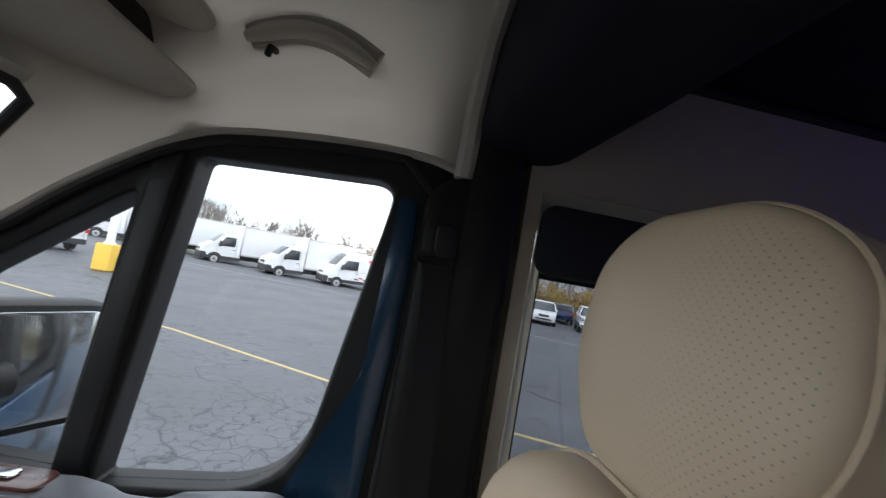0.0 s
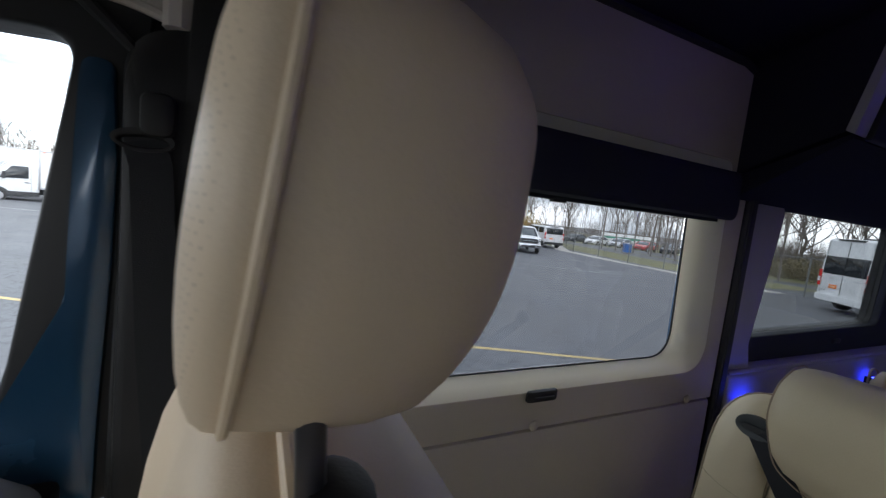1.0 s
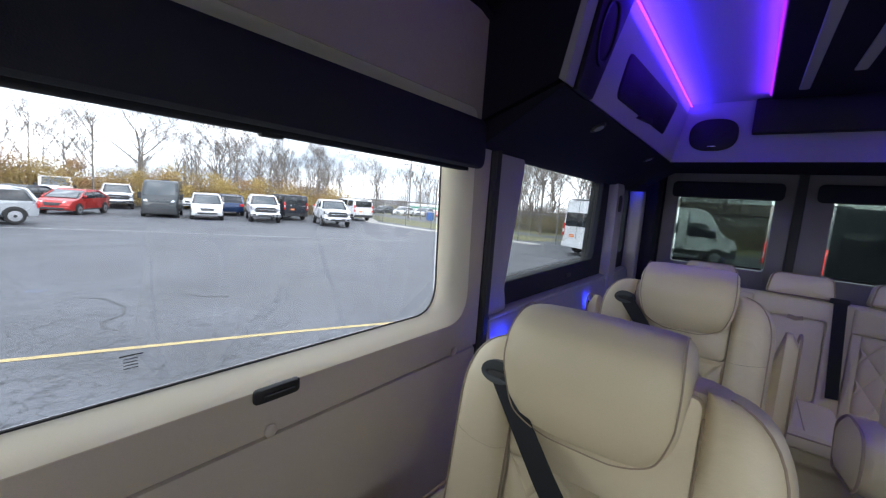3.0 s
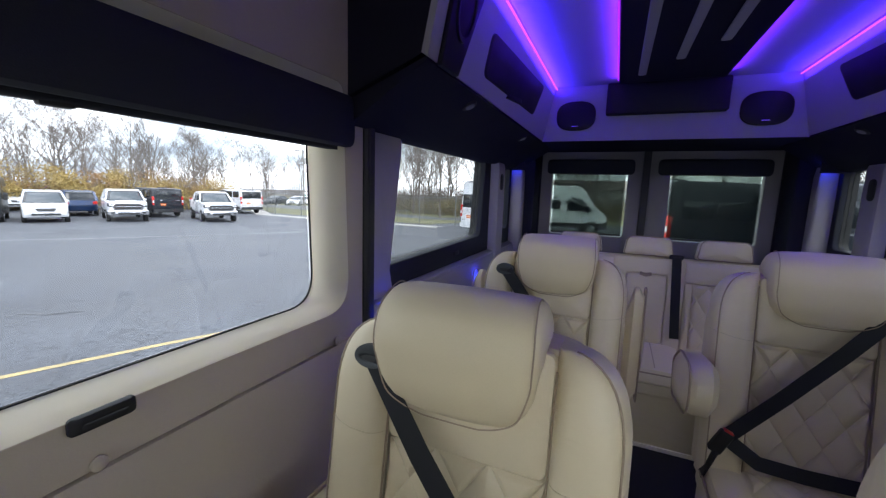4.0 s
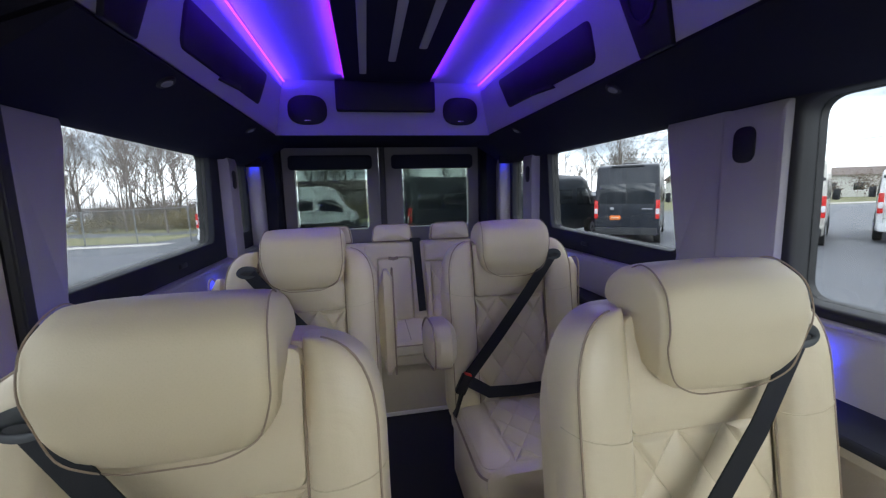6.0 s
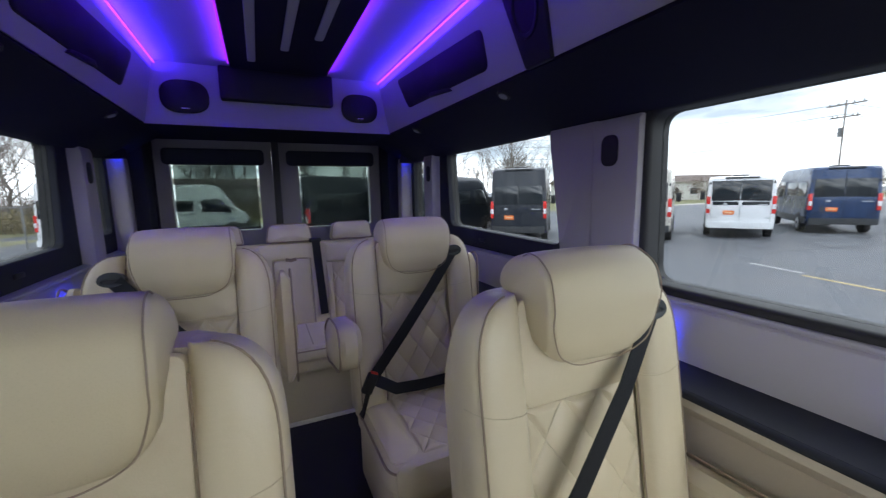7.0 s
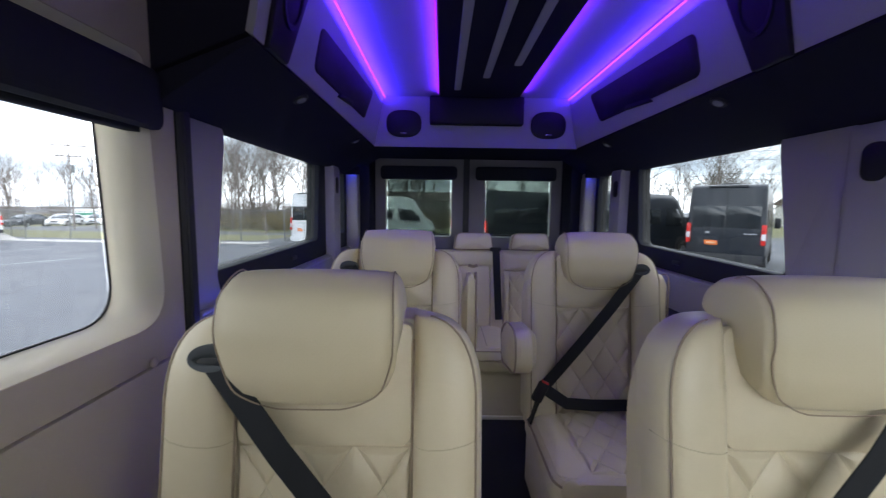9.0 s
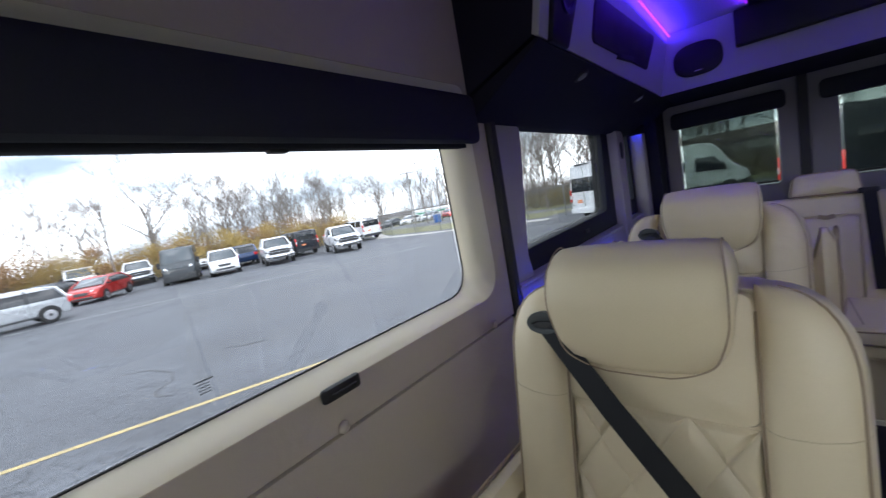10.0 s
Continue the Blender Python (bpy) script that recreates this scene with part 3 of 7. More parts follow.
part("seal", tube([(-0.895, 1.338, 0.6), (-0.895, 1.338, 2.28), (-0.895, 1.325, 2.36), (-0.895, 1.28, 2.41), (-0.895, 1.2, 2.43), (-0.895, 0.0, 2.43)], 0.013, n=8), RUBBER, sd, "black rubber door seal")
part("seal_cover", slab(rect(1.336, 0.6, 1.366, 2.45, 0.004), -0.95, -0.878, r=0.008), RUBBER, sd)
hd = part("pull_handle", slab(rect(0.583, 1.512, 0.672, 1.540, 0.008), -0.893, -0.876, r=0.006), PLASTIC, sd, "black pull handle")
part("release_slider", slab(rect(0.597, 1.518, 0.658, 1.529, 0.004), -0.876, -0.870, r=0.003), PLASTIC, hd)
for yb_ in (0.150, 0.618, 1.190):
    part("button", slab(rnd([(yb_ + 0.013 * math.cos(a * math.pi / 6), 1.450 + 0.013 * math.sin(a * math.pi / 6)) for a in range(12)], 0.001, 1), -0.89, -0.884, r=0.003, bulge=0.003), VINYL, sd, "round vinyl-covered trim button")
pane("pane", rnd(SW, 0.06), -0.962, sd, GLASS_DOOR)
part("glass_seal", tube([(-0.953, p[0], p[1]) for p in INN], 0.0028, closed=True, n=6), RUBBER, sd, "black rubber edge of the glass")
part("glass_mark", slab(rect(0.415, 1.625, 0.445, 1.6268, 0.0008), -0.9585, -0.9575, r=0.0), RUBBER, sd, "small dark print on the glass")
for i in range(4):
    part("glass_mark", slab(rect(0.42, 1.620 - i * 0.005, 0.438, 1.6212 - i * 0.005, 0.0006), -0.9585, -0.9575, r=0.0), RUBBER, sd)
part("pocket_lining", slab(rnd([(0.0, 0.7), (0.10, 0.7), (0.10, 1.36), (0.06, 1.43), (0.0, 1.44)], 0.03), -0.89, -0.868, r=0.01), PLASTIC, sd, "black plastic front edge pocket")


def shade_box(name, u0, v0, u1, v1, w0, w1, axis, label):
    t = thing(name, Matrix.Identity(4), label, "window shade")
    part("housing", slab(rect(u0, v0, u1, v1, 0.035, 8), w0, w1, r=0.018, axis=axis, rings=5), BLACKVINYL, t)
    return t


sh = shade_box("roller_shade", 0.045, 1.992, 1.252, 2.128, -0.90, -0.855, "x", "rolled-up black vinyl window shade over the sliding door window")
part("hem_bar", slab(rect(0.075, 1.985, 1.215, 2.06, 0.003), -0.925, -0.898), BLACKVINYL, sh)
part("pull_tab", slab(rect(0.60, 1.980, 0.64, 1.99, 0.004), -0.92, -0.90), PLASTIC, sh)

# ---- rear doors ----
rw = struct("wall_rear", "black surround of the rear doors", "wall")
part("surround", ring(rect(-0.985, 0.56, 0.985, 2.56, 0.001), rect(-0.752, 0.6, 0.752, 2.24, 0.03), 3.56, 3.495, axis="y"), BLACK, rw)
part("centre_seal", slab(rect(-0.042, 0.6, 0.005, 2.235, 0.01), 3.55, 3.478, axis="y"), RUBBER, rw)
for nm, a, b, wa, wb in (("door_3", -0.748, -0.044, -0.665, -0.135), ("door_4", 0.007, 0.748, 0.135, 0.665)):
    d = struct(nm, "closed rear door with grey trim, darkened for shade, and a window", "door")
    part("door_panel", ring(rect(a, 0.62, b, 2.232, 0.02), rect(wa, 1.588, wb, 2.10, 0.03), 3.555, 3.50, axis="y", r=0.01), DOORTRIM_SHADED, d)
    pane("pane", rect(wa, 1.588, wb, 2.10, 0.03), 3.545, d, TINT, "y")
    t = shade_box("roller_shade", a + 0.045, 2.04, b - 0.05, 2.148, 3.502, 3.462, "y", "black roller shade with its grey screen drawn down")
    s_ = part("screen", slab(rect(wa + 0.014, 1.60, wb - 0.014, 2.06, 0.002), 3.519, 3.521, r=0.0, axis="y"), SCREEN, t, "see-through dark shade screen")
    part("hem_bar", slab(rect(wa + 0.014, 1.593, wb - 0.014, 1.606, 0.003), 3.523, 3.513, axis="y"), PLASTIC, t)

# ---- overhead units ----
LEAN = 0.195


def lean(bm, S):
    for v in bm.verts:
        v.co.x -= S * LEAN * (v.co.z - 2.212)
    return bm


for S, y0, side in ((-1, 1.243, "passenger"), (1, -0.05, "driver")):
    oh = thing("overhead_unit", Matrix.Identity(4), "suede overhead unit with black vents, a speaker and small downlights", "overhead unit")
    part("fascia", slab([(S * 0.65, 2.212), (S * 0.589, 2.522), (S * 0.605, 2.522), (S * 0.668, 2.222)], y0, 2.89, axis="y", r=0.0), FABRIC, oh, "pale suede fascia")
    part("valance", slab([(S * 0.652, 2.203), (S * 0.655, 2.213), (S * 0.95, 2.10), (S * 0.95, 2.055), (S * 0.885, 2.058)], y0 + 0.002, 3.30, axis="y", r=0.002), BLACK, oh, "black suede underside")
    part("core", slab([(S * 0.67, 2.22), (S * 0.61, 2.52), (S * 0.95, 2.52), (S * 0.95, 2.11)], y0 + 0.004, 2.888, axis="y", r=0.0), BLACK, oh)
    sp = part("speaker_panel", lean(slab(rnd([(1.30, 2.207), (1.42, 2.207), (1.515, 2.512), (1.30, 2.512)], 0.006), S * 0.655, S * 0.636, r=0.004), S), PLASTIC, oh, "black speaker panel")
    part("speaker_ring", lean(ring([(1.385 + 0.062 * math.cos(a * math.pi / 14), 2.37 + 0.085 * math.sin(a * math.pi / 14)) for a in range(28)], [(1.385 + 0.05 * math.cos(a * math.pi / 14), 2.37 + 0.07 * math.sin(a * math.pi / 14)) for a in range(28)], S * 0.64, S * 0.63, r=0.005), S), PLASTIC, sp)
    part("speaker_cone", lean(slab([(1.385 + 0.05 * math.cos(a * math.pi / 14), 2.37 + 0.07 * math.sin(a * math.pi / 14)) for a in range(28)], S * 0.645, S * 0.638, r=0.0, bulge=-0.008), S), BLACK, sp)
    vents = [[(1.64, 2.268), (2.47, 2.29), (2.56, 2.452), (1.645, 2.408)]]
    if S > 0:
        vents.append([(0.35, 2.262), (1.0, 2.268), (1.06, 2.42), (0.35, 2.41)])
    for q in vents:
        v = part("vent_panel", lean(slab(rnd(q, 0.035, 6), S * 0.66, S * 0.645, r=0.004), S), PLASTIC, oh, "black vent panel")
        part("vent_lip", lean(slab(rnd([(q[0][0] + 0.30, q[0][1] - 0.006), (q[1][0] - 0.30, q[1][1] - 0.008), (q[1][0] - 0.32, q[1][1] + 0.01), (q[0][0] + 0.32, q[0][1] + 0.01)], 0.006), S * 0.66, S * 0.638, r=0.003), S), PLASTIC, v)
    for yy in ((1.66, 2.5) if S < 0 else (0.54, 1.62, 2.5)):
        dl = part("downlight", tube([(S * 0.694, yy, 2.186), (S * 0.688, yy, 2.174)], [0.030, 0.026], n=20), PLASTIC, oh, "round downlight")
        part("lens", tube([(S * 0.689, yy, 2.177), (S * 0.6865, yy, 2.171)], [0.019, 0.015], n=16), mat("frosted_lens", (0.26, 0.26, 0.28), 0.35, var=0.03), dl, "frosted lens")

ru = thing("rear_overhead_unit", Matrix.Identity(4), "suede rear overhead unit with oval speakers and a black box", "overhead unit")
part("fascia", slab([(-0.655, 2.208), (0.655, 2.208), (0.592, 2.522), (-0.592, 2.522)], 2.91, 2.888, axis="y", r=0.0), FABRIC, ru)
part("underside", box(-0.75, 2.89, 2.205, 0.75, 3.5, 2.25, 0.0), BLACK, ru)
part("equipment_box", slab(rect(-0.296, 2.345, 0.296, 2.518, 0.012), 2.90, 2.838, r=0.008, axis="y"), PLASTIC, ru, "black screen housing")
for S in (-1, 1):
    for cxx in (S * 0.462,):
        o = [(cxx + 0.112 * math.copysign(abs(math.cos(a * math.pi / 18)) ** 0.75, math.cos(a * math.pi / 18)), 2.352 + 0.085 * math.copysign(abs(math.sin(a * math.pi / 18)) ** 0.75, math.sin(a * math.pi / 18))) for a in range(36)]
        s_ = part("speaker", slab(o, 2.89, 2.874, r=0.008, bulge=0.006, axis="y"), PLASTIC, ru, "oval black speaker grille")
        part("badge", slab(rect(cxx - 0.02, 2.288, cxx + 0.02, 2.294, 0.002), 2.876, 2.87, axis="y"), CHROME, s_)

ceil = struct("ceiling", "suede ceiling with a black centre panel lit violet along its coves", "ceiling")
part("liner", box(-0.64, 0.1, 2.522, 0.64, 2.90, 2.55, 0.0), FABRIC, ceil)
cp = part("centre_panel", slab(rect(-0.236, 0.1, 0.255, 2.79, 0.01), 2.522, 2.492, axis="z", r=0.008), BLACK, ceil, "black suede centre panel")
for xx, ye in ((-0.132, 2.615), (0.008, 2.40), (0.135, 2.215)):
    part("light_bar", slab(rect(xx - 0.018, 0.5, xx + 0.018, ye, 0.016), 2.493, 2.482, axis="z", r=0.004), mat("frosted_bar", (0.42, 0.41, 0.42), 0.5, var=0.03), cp, "unlit grey light bar")
for S in (-1, 1):
    part("led_strip", tube([(S * 0.580, 0.95, 2.509), (S * 0.580, 2.88, 2.509)], 0.004, n=6), LED, ceil, "lit violet cove strip")
    xin = -0.243 if S < 0 else 0.262
    part("led_strip", tube([(xin, 1.0 if S < 0 else 0.9, 2.514), (xin, 2.78, 2.514)], 0.004, n=6), LED_IN, ceil, "lit magenta cove strip")
bh = struct("front_header", "black header between the cab and the cabin", "trim")
part("header_beam", slab(rnd([(-0.10, 2.20), (0.06, 2.20), (0.30, 2.40), (0.34, 2.53), (-0.10, 2.53)], 0.05), -0.94, 0.94, axis="x", r=0.01), BLACK, bh)
part("cornice", slab(rnd([(-0.95, 2.432), (-0.80, 2.45), (-0.62, 2.50), (-0.62, 2.54), (-0.95, 2.54)], 0.01), 0.1, 1.245, axis="y", r=0.004), BLACK, bh)
part("pillar_post", slab(rnd([(-0.185, 0.6), (0.0, 0.6), (0.0, 2.45), (-0.085, 2.45), (-0.10, 2.15), (-0.15, 2.135), (-0.175, 2.10)], 0.02), -0.95, -0.868, r=0.02), PLASTIC, bh, "black plastic door pillar")
part("pillar_post", slab(rect(-0.20, 0.6, 0.0, 2.45, 0.03), 0.95, 0.88, r=0.02), PLASTIC, bh)

for S in (-1, 1):
    for x_, y_, z_ in (((-0.838, 1.44, 1.435), (-0.842, 2.345, 1.425)) if S < 0 else ((0.843, 2.3, 1.435), (0.843, 1.07, 1.435))):
        sp = thing("accent_light", pose(x_, y_, z_), "small lit blue accent lamp on the wall", "lamp", "accent lights")
        part("lens", slab(rect(-0.008, -0.03, 0.008, 0.03, 0.004), -0.004, 0.004, r=0.001, axis="z"), LED_BLUE, sp)
        part("stem", tube([(0, 0, -0.074), (0, 0, -0.003)], 0.005, n=8), PLASTIC, sp)
        # added plates that screen the lens from view and keep its light on the wall
        part("hood", slab(rect(-0.036, -0.014, 0.036, 0.014, 0.004), -0.012 * S, -0.0145 * S, r=0.001), PLASTIC, sp, "small black plate added to hide the lens")
        part("hood", slab(rect(-0.014, -0.014, 0.014, 0.014, 0.003), -0.036, -0.0385, r=0.001, axis="y"), PLASTIC, sp)

# ---- cab ----
cabl = struct("cab_headliner", "grey-beige moulded cab headliner", "ceiling")
prof = [(-0.60, 2.462), (-0.5, 2.465), (0.0, 2.47), (0.5, 2.465), (0.72, 2.445), (0.82, 2.40), (0.87, 2.34), (0.895, 2.27), (0.905, 2.20), (0.915, 2.150)]
bm = bmesh.new()
rows_ = []
for yy, dz in ((-1.02, -0.12), (-0.85, -0.06), (-0.68, 0.0), (-0.5, 0.0), (-0.3, 0.0), (-0.14, 0.0), (-0.105, -0.012)):
    rows_.append([bm.verts.new((x, yy, z + dz * (1 if abs(x) < 0.88 else 0.3))) for x, z in prof])
for a, b in zip(rows_, rows_[1:]):
    for i in range(len(prof) - 1):
        bm.faces.new((a[i], a[i + 1], b[i + 1], b[i]))
bmesh.ops.solidify(bm, geom=bm.faces[:], thickness=-0.02)
part("liner", bm, CABLINER, cabl)


def smooth_sheet(rows, n=5, thick=0.012):
    """A sheet through rows of points, smoothed both ways by Catmull-Rom curves."""
    def cr(pts, n):
        out = []
        q = [pts[0] * 2 - pts[1]] + pts + [pts[-1] * 2 - pts[-2]]
        for i in range(1, len(q) - 2):
            for j in range(n):
                t = j / n
                out.append(0.5 * (2 * q[i] + (q[i + 1] - q[i - 1]) * t + (2 * q[i - 1] - 5 * q[i] + 4 * q[i + 1] - q[i + 2]) * t * t + (3 * q[i] - q[i - 1] - 3 * q[i + 1] + q[i + 2]) * t ** 3))
        return out + [pts[-1]]
    rows = [cr([Vector(p) for p in r], n) for r in rows]
    cols = [cr([r[i] for r in rows], n) for i in range(len(rows[0]))]
    bm = bmesh.new()
    vs = [[bm.verts.new(p) for p in c] for c in cols]
    for a, b in zip(vs, vs[1:]):
        for i in range(len(a) - 1):
            bm.faces.new((a[i], a[i + 1], b[i + 1], b[i]))
    bmesh.ops.solidify(bm, geom=bm.faces[:], thickness=thick)
    return bm, cols[0]


# side of the headliner over the door, running down into the front pillar: door edge, two points between, upper edge, roof
CAB_ROWS = [((-0.896, -0.105, 2.150), (-0.893, -0.105, 2.27), (-0.83, -0.105, 2.39), (-0.72, -0.105, 2.44), (-0.58, -0.105, 2.452)),
            ((-0.898, -0.20, 2.170), (-0.893, -0.20, 2.28), (-0.83, -0.20, 2.40), (-0.72, -0.20, 2.447), (-0.58, -0.20, 2.464)),
            ((-0.900, -0.36, 2.166), (-0.893, -0.36, 2.275), (-0.83, -0.36, 2.395), (-0.72, -0.36, 2.445), (-0.58, -0.36, 2.464)),
            ((-0.900, -0.535, 2.144), (-0.890, -0.54, 2.24), (-0.83, -0.545, 2.345), (-0.72, -0.55, 2.40), (-0.58, -0.55, 2.45)),
            ((-0.900, -0.615, 2.116), (-0.884, -0.630, 2.185), (-0.84, -0.650, 2.255), (-0.76, -0.68, 2.31), (-0.58, -0.70, 2.37)),
            ((-0.900, -0.685, 2.074), (-0.884, -0.70, 2.115), (-0.855, -0.725, 2.155), (-0.80, -0.76, 2.19), (-0.62, -0.82, 2.25)),
            ((-0.900, -0.778, 2.003), (-0.885, -0.785, 2.035), (-0.855, -0.79, 2.075), (-0.818, -0.79, 2.11), (-0.80, -0.80, 2.118)),
            ((-0.900, -0.869, 1.920), (-0.885, -0.865, 1.952), (-0.855, -0.855, 1.995), (-0.822, -0.843, 2.04), (-0.815, -0.85, 2.045)),
            ((-0.900, -0.948, 1.857), (-0.885, -0.94, 1.885), (-0.855, -0.92, 1.93), (-0.826, -0.895, 1.975), (-0.82, -0.905, 1.98)),
            ((-0.925, -1.36, 1.45), (-0.91, -1.33, 1.46), (-0.885, -1.28, 1.48), (-0.865, -1.22, 1.50), (-0.86, -1.23, 1.50))]
bm, door_line = smooth_sheet(CAB_ROWS)
part("side_liner", bm, CABLINER, cabl, "moulded beige lining over the door and front pillar")
part("rear_roll", tube([(-0.89, -0.115, 2.145), (-0.886, -0.115, 2.27), (-0.826, -0.115, 2.385), (-0.72, -0.115, 2.435), (-0.5, -0.115, 2.452), (0.0, -0.115, 2.46), (0.6, -0.115, 2.45), (0.84, -0.115, 2.37), (0.89, -0.115, 2.2)], 0.02, n=8), CABLINER, cabl)
part("door_edge_roll", tube([p + Vector((0.004, 0, 0.002)) for p in door_line], 0.008, n=8), CABLINER, cabl)

grab = thing("grab_handle", Matrix.Identity(4), "moulded beige grab handle in the cab headliner", "handle")
arc = [(-0.852 + 0.012 * math.sin(math.pi * i / 12), -0.53 + 0.22 * i / 12, 2.30 + 0.03 * math.sin(math.pi * i / 12)) for i in range(13)]
# solid bar in darkened liner beige: the hollow's shade is put into its colour
part("recess", tube([(p[0] - 0.024, p[1], p[2] + 0.014) for p in arc], 0.026, n=8), mat("recess_shade_tone", (0.40, 0.37, 0.33), 0.9), grab, "bar in a darker beige that paints the recess shade behind the grip")
part("grip", tube(arc, [0.010, 0.015] + [0.018] * 9 + [0.015, 0.010], n=10, flat=0.8), CABLINER, grab)
part("coat_hook", tube([(-0.87, -0.485, 2.295), (-0.845, -0.485, 2.288), (-0.838, -0.485, 2.272)], 0.006, n=8), PLASTIC, grab)

oshelf = thing("overhead_shelf", Matrix.Identity(4), "beige parcel shelf with a dark slot above the windscreen", "shelf")
part("shelf_tray", slab(rnd([(-1.20, 2.175), (-0.63, 2.18), (-0.60, 2.205), (-0.63, 2.23), (-1.20, 2.22)], 0.018), -0.93, 0.84, r=0.006), CABLINER, oshelf)
# no real hollow here: a near-black block paints the slot's inner shade
part("slot", slab(rect(-1.15, 2.225, -0.66, 2.29, 0.02), -0.92, 0.78, r=0.01), mat("slot_shade", (0.03, 0.028, 0.025), 0.9), oshelf, "solid dark block painted as the shade inside the storage slot")
part("upper_lip", slab(rnd([(-1.15, 2.28), (-0.60, 2.285), (-0.57, 2.31), (-0.60, 2.335), (-1.15, 2.33)], 0.02), -0.93, 0.82, r=0.006), CABLINER, oshelf)
visor = thing("sun_visor", Matrix.Identity(4), "folded grey sun visor above the windscreen", "sun visor")
part("flap", slab(rnd([(-1.0, 2.118), (-0.79, 2.122), (-0.77, 2.145), (-1.0, 2.15)], 0.01), -0.80, -0.12, r=0.01), CABLINER, visor)

ws = struct("windscreen", "clear windscreen with a black edge", "window")
bm = bmesh.new()
for p in ((-0.812, -0.785, 2.118), (0.812, -0.785, 2.118), (0.87, -1.25, 1.46), (-0.87, -1.25, 1.46)):
    bm.verts.new(p)
bm.faces.new(bm.verts[:])
bmesh.ops.solidify(bm, geom=bm.faces[:], thickness=0.005)
part("pane", bm, CLEAR, ws).visible_shadow = False
part("seal", tube([(-0.55, -0.79, 2.126), (-0.78, -0.792, 2.124), (-0.812, -0.797, 2.108), (-0.822, -0.848, 2.037), (-0.828, -0.90, 1.97), (-0.862, -1.225, 1.50)], 0.010, n=8), RUBBER, ws, "black windscreen edge")
part("pillar_trim", tube([(0.862, -0.78, 2.16), (0.875, -1.0, 1.85), (0.90, -1.25, 1.46)], [0.05, 0.06, 0.07], n=12), CABLINER, ws)
tagged(part("dashboard", slab(rnd([(-1.90, 1.30), (-1.0, 1.22), (-0.98, 1.34), (-1.10, 1.42), (-1.30, 1.47), (-1.90, 1.44)], 0.04), -0.86, 0.86, r=0.02), PLASTIC), "black dashboard under the windscreen", "dashboard", kind="structure")

d1 = struct("door_1", "closed blue front door with a black window frame and grey armrest", "door")
MAIN = rnd([(-0.652, 1.502), (-0.325, 1.525), (-0.232, 2.118), (-0.592, 2.095)], [0.01, 0.14, 0.05, 0.015], 7)
QTR = rnd([(-0.905, 1.525), (-0.716, 1.512), (-0.676, 2.02), (-0.94, 1.80)], [0.06, 0.015, 0.03, 0.05], 7)
part("window_frame", ring(rnd([(-0.690, 1.44), (-0.185, 1.44), (-0.150, 2.185), (-0.625, 2.150)], [0.002, 0.002, 0.02, 0.002], 7), MAIN, -0.975, -0.908, r=0.012), PLASTIC, d1, "black window frame")
part("window_frame", ring(rnd([(-1.25, 1.44), (-0.690, 1.44), (-0.625, 2.135), (-1.06, 1.77)], [0.002, 0.002, 0.002, 0.05], 7), QTR, -0.975, -0.905, r=0.012), PLASTIC, d1)
part("division_bar", slab(rnd([(-0.712, 1.50), (-0.662, 1.50), (-0.608, 2.11), (-0.655, 2.09)], 0.006), -0.955, -0.896, r=0.01), PLASTIC, d1, "black bar between the panes")
part("painted_edge", slab(rnd([(-0.40, 1.40), (-0.205, 1.40), (-0.198, 1.59), (-0.186, 1.80), (-0.182, 1.96), (-0.188, 2.09), (-0.228, 2.09), (-0.214, 1.96), (-0.230, 1.80), (-0.262, 1.66), (-0.300, 1.56)], 0.02, 4), -0.915, -0.897, r=0.010, bulge=0.006, rings=5), BLUEPAINT, d1, "glossy blue painted door edge")
part("seal", tube([(-0.893, -0.185, 1.1), (-0.893, -0.172, 1.7), (-0.893, -0.158, 2.10)] + [p + Vector((0.002, 0.004, -0.010)) for p in door_line[6:-4]], 0.010, n=8), RUBBER, d1, "black rubber door seal")
pane("pane", MAIN, -0.945, d1, CLEAR)
pane("pane", QTR, -0.945, d1, CLEAR)
part("door_skin", slab(rect(-1.30, 0.6, -0.2, 1.40, 0.02), -0.985, -0.92), BLUEPAINT, d1)
part("door_panel", slab(rect(-1.30, 0.62, -0.21, 1.45, 0.03), -0.92, -0.86, r=0.02), DOORGREY, d1, "grey moulded door panel")
part("belt_line", slab(rnd([(-0.93, 1.44), (-0.86, 1.44), (-0.845, 1.465), (-0.88, 1.488), (-0.93, 1.488)], 0.012), -1.28, -0.24, axis="y", r=0.01), PLASTIC, d1)
ar = part("armrest", slab(rnd([(-1.15, 1.36), (-0.26, 1.38), (-0.24, 1.50), (-0.33, 1.558), (-0.42, 1.552), (-0.47, 1.525), (-0.58, 1.528), (-0.62, 1.552), (-1.15, 1.53)], 0.025), -0.88, -0.80, r=0.025), DOORGREY, d1, "grey armrest with a pull pocket")
part("switch_plate", slab(rnd([(-0.872, -0.83), (-0.812, -0.83), (-0.808, -0.66), (-0.862, -0.66)], 0.02), 1.545, 1.552, axis="z", r=0.002), WOOD, ar, "dark wood-grain switch plate")
part("window_switch", slab(rect(-0.85, -0.75, -0.825, -0.71, 0.006), 1.552, 1.557, axis="z", r=0.002), CHROME, ar, "chrome window switch")

